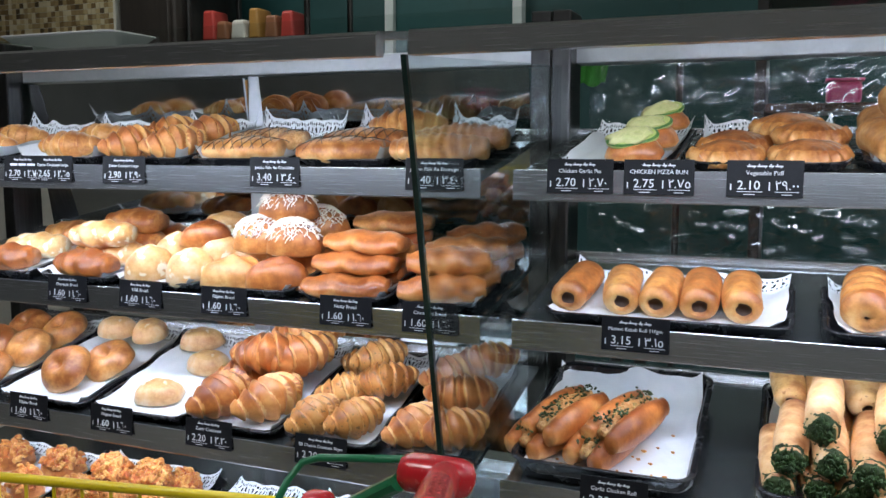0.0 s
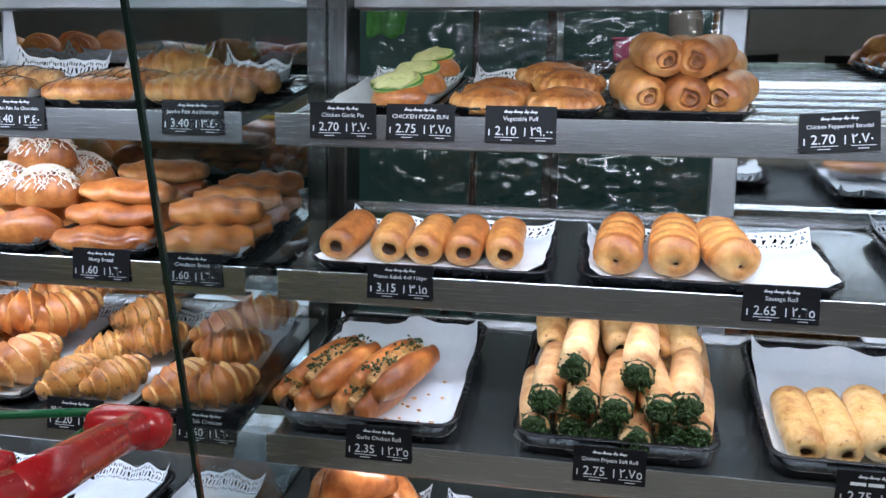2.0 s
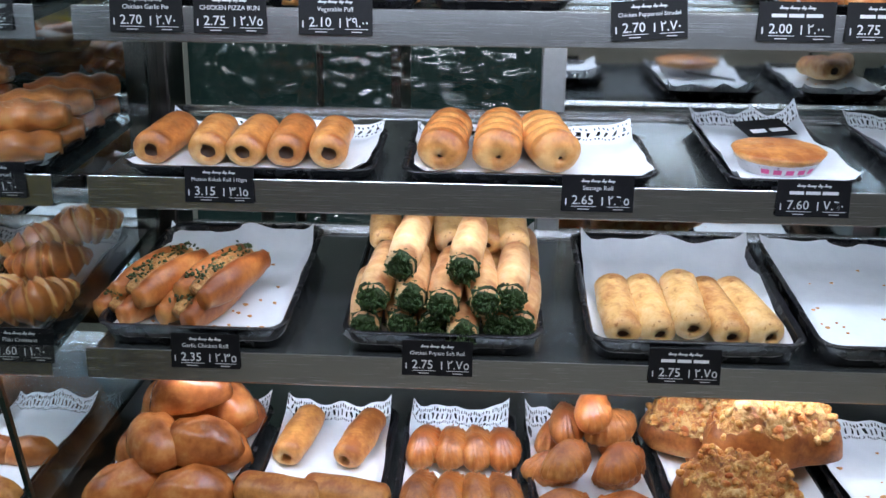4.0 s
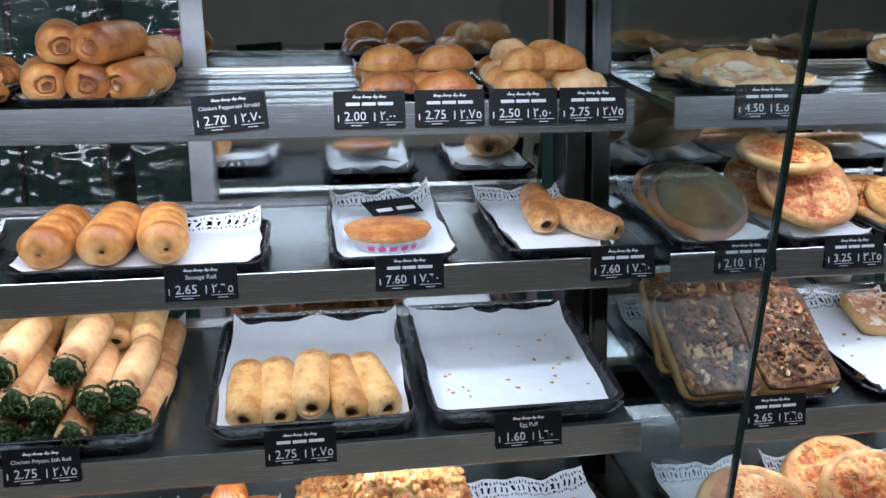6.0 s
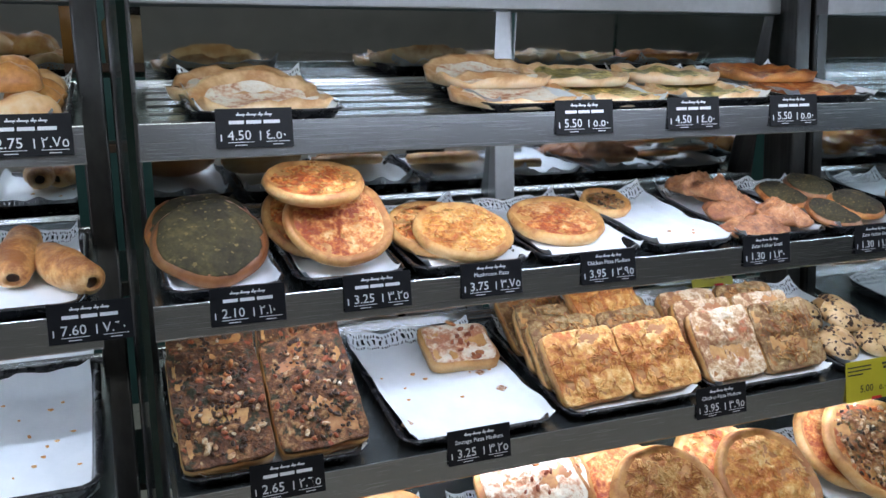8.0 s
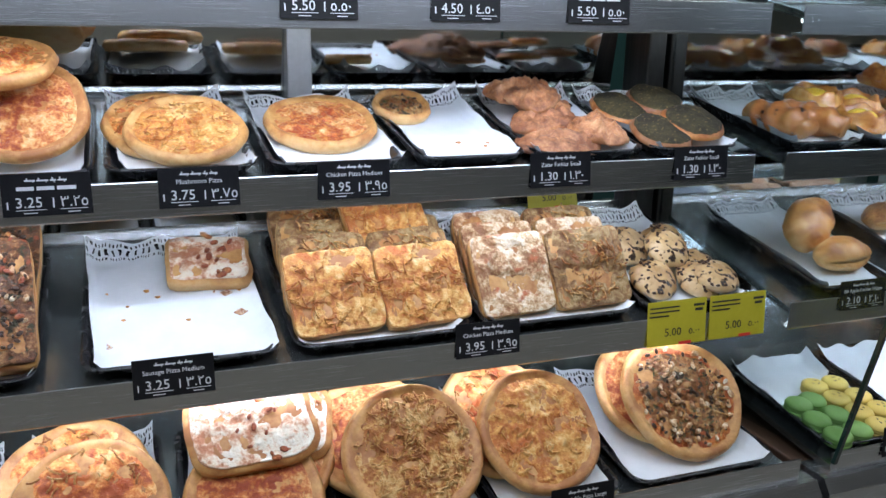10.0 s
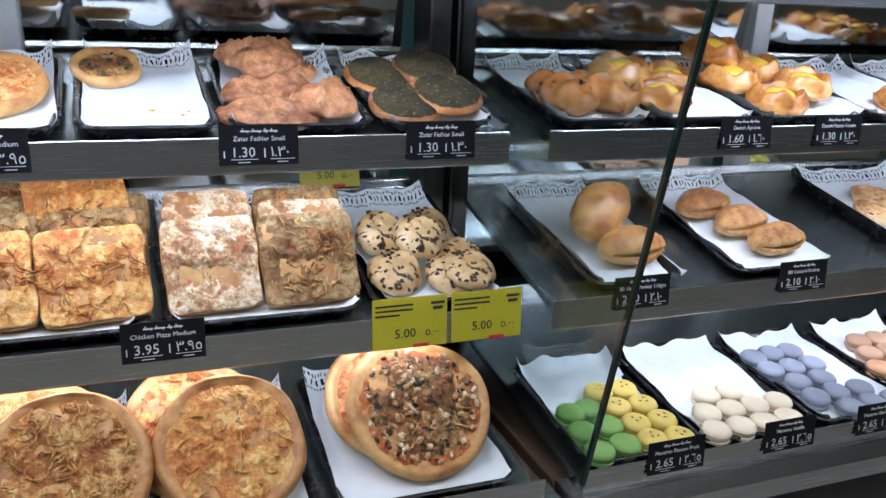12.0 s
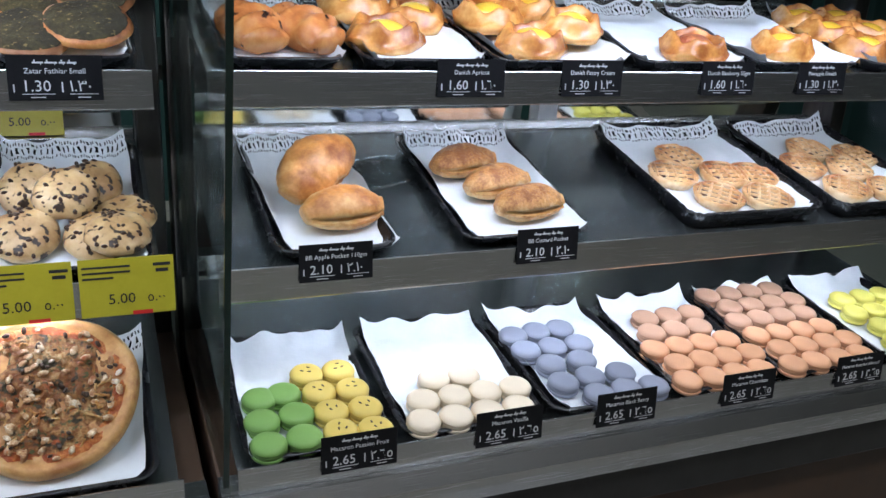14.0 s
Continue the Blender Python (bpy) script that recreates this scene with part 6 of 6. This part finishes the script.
TAGS = [
    (1, -1.503, "", "2.70"), (1, -1.422, "Cumin Croissant Large", "2.65"), (1, -1.241, "Zaatar Croissant Large", "2.90"), (1, -0.9, "Jumbo Pain Au Chocolate", "3.40"), (1, -0.592, "Jumbo Pain Au Fromage", "3.40"),
    (2, -1.401, "Pineapple Bread", "1.60"), (2, -1.214, "UBE Bread", "1.60"), (2, -1.018, "Filipino Bread", "1.60"), (2, -0.761, "Nutty Bread", "1.60"), (2, -0.6, "Cinnamon Bread", "1.60"),
    (3, -1.465, "Filipino Bread", "1.60"), (3, -1.249, "Filipino Bread", "1.60"), (3, -1.02, "Zater Croissant", "2.20"), (3, -0.784, "BB Cheese Croissant 90gm", "2.20"), (3, -0.555, "Plain Croissant", "1.60"),
    (1, -0.349, "Chicken Garlic Pie", "2.70"), (1, -0.23, "CHICKEN PIZZA BUN", "2.75"), (1, -0.082, "Vegetable Puff", "2.10", "29.00"), (1, 0.35, "Chicken Pepperoni Strudel", "2.70", None, 4.0),
    (1, 0.545, "", "2.00"), (1, 0.662, "", "2.75"), (1, 0.772, "", "2.50"), (1, 0.879, "", "2.75"),
    (2, -0.258, "Mutton Kabab Roll 110gm", "3.15"), (2, 0.293, "Sausage Roll", "2.65"), (2, 0.597, "", "7.60"), (2, 0.93, "", "7.60"),
    (3, -0.275, "Garlic Chicken Roll", "2.35"), (3, 0.068, "Chicken Priyazo Soft Roll", "2.75"), (3, 0.425, "", "2.75"), (3, 0.765, "Egg Puff", "1.60"),
    (1, 1.157, "", "4.50"), (1, 1.667, "", "5.50"), (1, 1.873, "", "4.50"), (1, 2.083, "", "5.50"),
    (2, 1.133, "", "2.10"), (2, 1.32, "", "3.25"), (2, 1.503, "Mushroom Pizza", "3.75"), (2, 1.712, "Chicken Pizza Medium", "3.95"), (2, 2.035, "Zatar Fathiar Small", "1.30"), (2, 2.29, "Zatar Fathiar Small", "1.30"),
    (3, 1.164, "", "2.65"), (3, 1.453, "Sausage Pizza Medium", "3.25"), (3, 1.9, "Chicken Pizza Medium", "3.95"),
    (2, 2.825, "Danish Apricot", "1.60"), (2, 3.021, "Danish Pastry Cream", "1.30"), (2, 3.272, "Danish Blueberry 55gm", "1.60"), (2, 3.466, "Pineapple Danish", "1.30"),
    (3, 2.62, "BB Apple Pocket 110gm", "2.10"), (3, 2.945, "BB Custard Pocket", "2.10"),
    (4, 2.0, "Vegetable Pizza Large", "4.50"), (4, 2.62, "Macaron Passion Fruit", "2.65"), (4, 2.838, "Macaron Vanilla", "2.65"), (4, 3.031, "Macaron Black Berry", "2.65"), (4, 3.258, "Macaron Chocolate", "2.65"), (4, 3.491, "Macaron Roasted Almond", "2.65"),
]
for entry in TAGS:
    price_tag(*entry)
price_tag(3, 2.229, "", "5.00", None, 0, True)
price_tag(3, 2.348, "", "5.00", None, 0, True)
spare_card = price_tag(3, 2.2, "", "5.00", None, 0, True)
spare_card.matrix_basis = Matrix.Translation((2.275, 1.672, 0.905)) @ Euler((radians(72), 0, 0)).to_matrix().to_4x4()


# ---------------------------------------------------------------- behind the cases
tile_mats = [plain("mosaic tile", tuple(c * 0.85 for c in col), col, 30, 0.25, 0, 0.05) for col in ((0.5, 0.38, 0.2), (0.34, 0.24, 0.12), (0.2, 0.13, 0.06), (0.62, 0.52, 0.34), (0.1, 0.07, 0.04))]
grout = plain("grout", (0.55, 0.52, 0.45), (0.65, 0.62, 0.55), 20, 0.8, 0, 0.2)
wood_dark = plain("dark cabinet", (0.02, 0.016, 0.014), (0.045, 0.035, 0.03), 10, 0.4, 0, 0.1, stretch=(6, 6, 0.6))
white_board = plain("white board", (0.62, 0.63, 0.62), (0.72, 0.73, 0.72), 6, 0.5, 0, 0.05)
pink = plain("pink plastic", (0.7, 0.08, 0.2), (0.8, 0.12, 0.28), 20, 0.35, 0, 0.05)
apron_green = plain("green cloth", (0.05, 0.28, 0.04), (0.08, 0.38, 0.06), 30, 0.8, 0, 0.5, 0.003)
foam_white = plain("white foam", (0.75, 0.75, 0.74), (0.83, 0.83, 0.82), 40, 0.6, 0, 0.1)

mosaic = solid("wall_mosaic", box(-5.0, -3.03, 3.3, 3.4, 0, 3.0), grout, "wall clad in brown and beige mosaic tiles", "wall", kind="structure")
tiles = bmesh.new()
rnd = random.Random(11)
for i in range(74):
    for j in range(26):
        x, z = -3.055 - i * 0.026, 1.55 + j * 0.026
        got = bmesh.ops.create_cube(tiles, size=1.0, matrix=Matrix.LocRotScale((x, 3.298, z), None, (0.0235, 0.008, 0.0235))) if (i < 36 and j > 6) else None
        if got:
            pick = rnd.choices(range(5), (4, 3, 2, 3, 1))[0]
            for f in {f for v in got["verts"] for f in v.link_faces}:
                f.material_index = pick
tagged(part("mosaic_tile", tiles, tile_mats, mosaic), "small brown, beige and cream glass tiles", kind="stuff")

cab = empty("tall_cabinet", Matrix(), "dark tall kitchen cabinet with steel edges", "cabinet")
part("body", box(-3.0, -2.68, 3.3, 3.8, 0, 2.5, 0.01), wood_dark, cab)
part("door", box(-2.98, -2.7, 3.275, 3.298, 0.1, 2.45, 0.004), wood_dark, cab)
part("handle", tube([(-2.74, 3.25, 1.2), (-2.74, 3.25, 1.5)], 0.008), steel, cab)

rack = empty("bread_rack", Matrix(), "steel wire rack stacked with packed goods", "rack")
for x in (-2.64, -2.0):
    for y in (3.35, 3.75):
        part("post", tube([(x, y, 0), (x, y, 2.4)], 0.014), steel_dull, rack)
for z in (0.5, 1.0, 1.5, 1.83, 2.2):
    part("shelf", box(-2.65, -1.99, 3.34, 3.76, z - 0.012, z, 0.003), steel_dull, rack)
pack_mats = [plain("packet", tuple(c * 0.8 for c in col), col, 25, 0.35, 0, 0.2) for col in ((0.45, 0.05, 0.04), (0.5, 0.4, 0.25), (0.25, 0.1, 0.05), (0.6, 0.55, 0.5), (0.4, 0.2, 0.05))]
for z in (1.502, 1.832, 2.202):
    x = -2.6
    while x < -2.1:
        w, h = rnd.uniform(0.05, 0.1), rnd.uniform(0.08, 0.16)
        pk = box(-w / 2, w / 2, -0.06, 0.06, 0, h, 0.012)
        for v in pk.verts:
            v.co.x *= 1 - 0.25 * (v.co.z / h)
        solid("food_packet", pk, pack_mats[rnd.randrange(5)], "small printed food packet on a wire rack", "packet", "packets on the rack", m=Matrix.Translation((x + w / 2, 3.46 + rnd.uniform(-0.03, 0.03), z)))
        x += w + 0.012

board = empty("wall_board", Matrix(), "white writing board with faint green marks on the teal wall", "board")
part("panel", box(-0.92, -0.3, 4.165, 4.19, 2.15, 2.75, 0.004), white_board, board)
part("frame", box(-0.94, -0.28, 4.191, 4.2, 2.13, 2.77), steel_dull, board)
faint_ink = plain("faint green marker", (0.2, 0.5, 0.35), (0.3, 0.6, 0.45), 30, 0.6, 0, 0)
for x, w in ((-0.7, 0.05), (-0.63, 0.03), (-0.58, 0.06), (-0.5, 0.03)):
    part("marker_stroke", box(x, x + w, 4.1635, 4.1648, 2.235, 2.247), faint_ink, board)
    part("marker_stroke", box(x, x + 0.01, 4.1635, 4.1648, 2.247, 2.275), faint_ink, board)
violet_ink = plain("violet print", (0.16, 0.08, 0.3), (0.22, 0.12, 0.4), 30, 0.6, 0, 0)
for x0, x1, z0 in ((-0.03, 0.2, 2.16), (0.22, 0.55, 2.13)):
    note = empty("wall_notice", Matrix(), "white paper notice with violet print on the teal wall", "notice", "wall notices")
    part("sheet", box(x0, x1, 4.188, 4.199, z0, z0 + 0.42), white_board, note)
    for k in range(3):
        part("printed_bar", box(x0 + 0.03, x1 - 0.03 - 0.04 * (k == 2), 4.1865, 4.1878, z0 + 0.035 + 0.055 * k, z0 + 0.058 + 0.055 * k), violet_ink, note)

door = empty("door_1", Matrix(), "teal kitchen door with a pale frame", "door", kind="structure")
part("leaf", box(-1.95, -1.3, 4.16, 4.198, 0.0, 2.35, 0.004), plain("teal paint", (0.012, 0.06, 0.06), (0.02, 0.09, 0.09), 4, 0.4, 0, 0.1), door)
for x in (-2.0, -1.3):
    part("frame", box(x, x + 0.05, 4.13, 4.198, 0.0, 2.4, 0.004), white_board, door)

bench = empty("kitchen_bench", Matrix(), "steel kitchen bench with a lower shelf", "bench")
part("top", box(-0.5, 3.6, 2.45, 3.0, 0.86, 0.9, 0.004), steel_dull, bench)
part("lower_shelf", box(-0.45, 3.55, 2.5, 2.95, 0.3, 0.32, 0.003), steel_dull, bench)
for x in (-0.45, 1.5, 3.5):
    for y in (2.5, 2.95):
        part("leg", tube([(x, y, 0), (x, y, 0.86)], 0.02), steel_dull, bench)
shelf_unit = empty("wall_shelf", Matrix(), "dark kitchen shelf unit with open levels", "shelf")
for x in (-0.1, 0.75, 1.6):
    part("side", box(x, x + 0.03, 2.62, 2.95, 0.9, 2.1, 0.003), wood_dark, shelf_unit)
for z in (1.25, 1.465, 1.8):
    part("board", box(-0.07, 1.6, 2.62, 2.95, z - 0.025, z, 0.003), brown_panel, shelf_unit)
tub = empty("plastic_tub", Matrix.Translation((0.137, 2.72, 1.465)), "pink plastic tub with a rim on a shelf", "tub")
part("body", box(-0.045, 0.045, -0.05, 0.05, 0, 0.062, 0.012), pink, tub)
part("rim", box(-0.05, 0.05, -0.055, 0.055, 0.062, 0.07, 0.003), pink, tub)
for x, h, w in ((0.3, 0.16, 0.05), (0.42, 0.2, 0.045), (0.52, 0.13, 0.06), (0.95, 0.18, 0.06), (1.1, 0.14, 0.07), (1.3, 0.2, 0.05)):
    bot = empty("storage_jar", Matrix.Translation((x, 2.75, 1.465)), "dim dark kitchen jar with a lid on a shelf", "jar", "jars on the shelf")
    b2 = bmesh.new()
    cake(b2, lambda a: (w * math.cos(a), w * math.sin(a)), lambda rho, a: h * (1 if rho < 0.7 else 0.93 if rho < 0.95 else 0.85), 6, 20, None, 0.0, None, 0.95)
    part("body", b2, pack_mats[int(x * 10) % 5], bot, "", True)
    lid = bmesh.new()
    cake(lid, lambda a: (w * 0.7 * math.cos(a), w * 0.7 * math.sin(a)), lambda rho, a: h + 0.02 if rho < 0.9 else h + 0.016, 4, 20, None, h - 0.005, None, 1.0)
    part("lid", lid, black_plastic, bot, "", True)
cloth = bmesh.new()
rows = []
for j in range(13):
    rows.append([cloth.verts.new((-0.64 + 0.14 * i / 12 * (1 - 0.15 * j / 12), 2.6 + 0.014 * math.sin(i * 1.3 + j * 0.15), 1.66 - 0.13 * j / 12 * (1 + 0.06 * math.sin(i)))) for i in range(13)])
for a, b in zip(rows, rows[1:]):
    for i in range(12):
        cloth.faces.new((a[i], a[i + 1], b[i + 1], b[i]))
towel = empty("green_towel", Matrix(), "bright green cloth hung over a rod behind the film", "cloth")
ob = part("cloth", cloth, apron_green, towel, "", True)
ob.modifiers.new("thickness", "SOLIDIFY").thickness = 0.004
part("rod", tube([(-0.75, 2.6, 1.66), (-0.3, 2.6, 1.66)], 0.006), steel_dull, towel)
for x in (-0.745, -0.305):
    part("post", tube([(x, 2.6, 0.0), (x, 2.6, 1.66)], 0.01), steel_dull, towel)

# foam tray on the service ledge
foam = bmesh.new()
loops = []
for inset, z in ((0.03, 0.0), (0.005, 0.026), (0.0, 0.028), (0.002, 0.031), (0.012, 0.029), (0.035, 0.006)):
    loops.append([foam.verts.new((x, y, z)) for x, y in rounded(0.4 - 2 * inset, 0.2 - 2 * inset, 0.03)])
for a, b in zip(loops, loops[1:]):
    for k in range(len(a)):
        foam.faces.new((a[k], a[(k + 1) % len(a)], b[(k + 1) % len(a)], b[k]))
foam.faces.new(loops[0][::-1])
foam.faces.new(loops[-1])
solid("foam_tray", foam, foam_white, "white foam tray on the glass service ledge", "tray", m=Matrix.Translation((-1.84, 1.86, 1.6155)), smooth=True)
ledge_end = solid("ledge_bracket", box(-2.35, -1.9, 1.63, 1.97, 1.604, 1.6145, 0.002), clear_glass, "clear glass end of the service ledge", "ledge")
solid("ledge_post", box(-2.3, -2.26, 1.64, 1.7, 0, 1.603, 0.003), steel_dull, "dull steel post under the service ledge", "post")

# loose things in the cases
loose = empty("price_tag", on_shelf(2, 0.655, 0.2, 0.024) @ Euler((radians(16), 0.05, 0.45)).to_matrix().to_4x4(), "black price card lying loose at the back of a tray", "price tag", "price tags")
part("card", box(-0.05, 0.05, 0, 0.05, -0.0012, 0, 0.0004), card_mat, loose)
part("printed_bar", box(-0.035, -0.005, 0.012, 0.022, 0.0001, 0.0006), ink_white, loose)
part("printed_bar", box(0.005, 0.04, 0.012, 0.022, 0.0001, 0.0006), ink_white, loose)

lid_sheet = bmesh.new()
rows = []
for k, (inset, z) in enumerate(((0.0, 0.0), (0.004, 0.006), (0.012, 0.008), (0.05, 0.0085))):
    rows.append([lid_sheet.verts.new((x, y, z)) for x, y in rounded(0.13 - inset, 0.11 - inset, 0.03)])
for a, b in zip(rows, rows[1:]):
    for k in range(len(a)):
        lid_sheet.faces.new((a[k], a[(k + 1) % len(a)], b[(k + 1) % len(a)], b[k]))
lid_sheet.faces.new(rows[-1])
food_cover = empty("food_cover", on_shelf(3, 2.815, 0.255, 0.0) @ Matrix.Rotation(0.3, 4, "Z"), "clear plastic food cover with dark dots on the shelf", "food cover")
part("sheet", lid_sheet, film_mat, food_cover, "", True)
for i in range(5):
    for j in range(4):
        part("dot", box(-0.03 + 0.009 * i, -0.025 + 0.009 * i, -0.01 + 0.009 * j, -0.005 + 0.009 * j, 0.0088, 0.0094), black_plastic, food_cover)

# crumbs on papers and decks
crumbs = bmesh.new()
for key, n, count in (("b3", 3, 26), ("b3", 0, 40), ("c2", 4, 6), ("c3", 1, 9), ("b2", 3, 5), ("b4", 5, 9), ("b3", 2, 6)):
    m, w, d = T[key, n]
    for _ in range(count):
        p = m @ Vector((rnd.uniform(-0.4, 0.4) * w, rnd.uniform(0.08, 0.85) * d, 0.0105))
        s1 = rnd.uniform(0.0014, 0.0045)
        cake(crumbs, lambda b: (s1 * math.cos(b) * (1 + 0.4 * math.sin(3 * b)), s1 * 0.7 * math.sin(b)), lambda rho, b: s1 * 0.35 * (1 - rho * rho * 0.7), 2, 7, None, -0.003, Matrix.Translation(p))
tagged(solid("crumbs", crumbs, layer_pale, "golden crumbs and flakes strewn on papers", "crumbs", kind="stuff"))

# ---------------------------------------------------------------- shopping trolley
trolley = empty("shopping_trolley", Matrix(), "shopping trolley with yellow wires and a red handle", "trolley")
part("handle_corner", box(-0.305, -0.235, 0.635, 0.67, 1.05, 1.083, 0.013), paint_red, trolley, "red plastic handle corner", True)
part("handle_arm", tube([(-0.262, 0.655, 1.066), (-0.235, 0.57, 1.09), (-0.2, 0.47, 1.117), (-0.176, 0.4, 1.135)], 0.014, 14), paint_red, trolley, "red plastic handle arm", True)
part("handle_bar", tube([(-0.176, 0.4, 1.135), (-0.2, 0.33, 1.14), (-0.35, 0.22, 1.14), (-0.6, 0.2, 1.14), (-0.75, 0.28, 1.14)], 0.014, 14), paint_red, trolley, "red plastic handle bar", True)
part("green_wire", tube([(-0.295, 0.655, 1.076), (-0.385, 0.652, 1.066), (-0.402, 0.65, 1.06), (-0.412, 0.64, 1.045), (-0.418, 0.6, 1.005)], 0.0035, 10), paint_green, trolley, "green coated wire", True)
part("coin_lock", box(-0.385, -0.355, 0.61, 0.635, 1.02, 1.048, 0.009), paint_red, trolley, "red and black coin lock", True)
rim = [(-0.47, 0.79, 0.95), (-0.58, 0.77, 0.95), (-0.87, 0.717, 0.95), (-1.3, 0.64, 0.95)]
part("basket_rim", tube(rim, 0.006, 10), paint_yellow, trolley, "yellow coated wire", True)
part("basket_rim", tube([(-0.47, 0.79, 0.95), (-0.44, 0.5, 0.95), (-0.5, 0.3, 0.95), (-1.3, 0.4, 0.95), (-1.3, 0.64, 0.95)], 0.006, 10), paint_yellow, trolley, "yellow coated wire", True)
for k in range(22):
    t = k / 21
    x = -0.5 - 0.78 * t
    y = 0.785 - 0.143 * t
    part("wire", tube([(x, y, 0.95), (x + 0.02, y - 0.03, 0.5)], 0.0022, 6), paint_yellow, trolley)
    part("wire", tube([(x, 0.32 + 0.08 * t, 0.95), (x + 0.02, 0.36 + 0.06 * t, 0.5)], 0.0022, 6), paint_yellow, trolley)
part("basket_floor", box(-1.26, -0.48, 0.37, 0.72, 0.49, 0.5, 0.003), steel_dull, trolley)
for x, y in ((-0.5, 0.38), (-0.5, 0.7), (-1.22, 0.44), (-1.22, 0.78)):
    part("leg", tube([(x, y, 0.495), (x, y, 0.12)], 0.012, 8), steel_dull, trolley)
    wheel = part("wheel", tube([(x - 0.013, y, 0.06), (x + 0.013, y, 0.06)], 0.06, 20), black_plastic, trolley, "black rubber wheel", True)
part("upright", tube([(-0.3, 0.64, 1.06), (-0.455, 0.72, 0.952)], 0.008, 8), paint_green, trolley)
part("upright", tube([(-0.7, 0.33, 1.14), (-0.6, 0.32, 0.95)], 0.01, 8), paint_green, trolley)
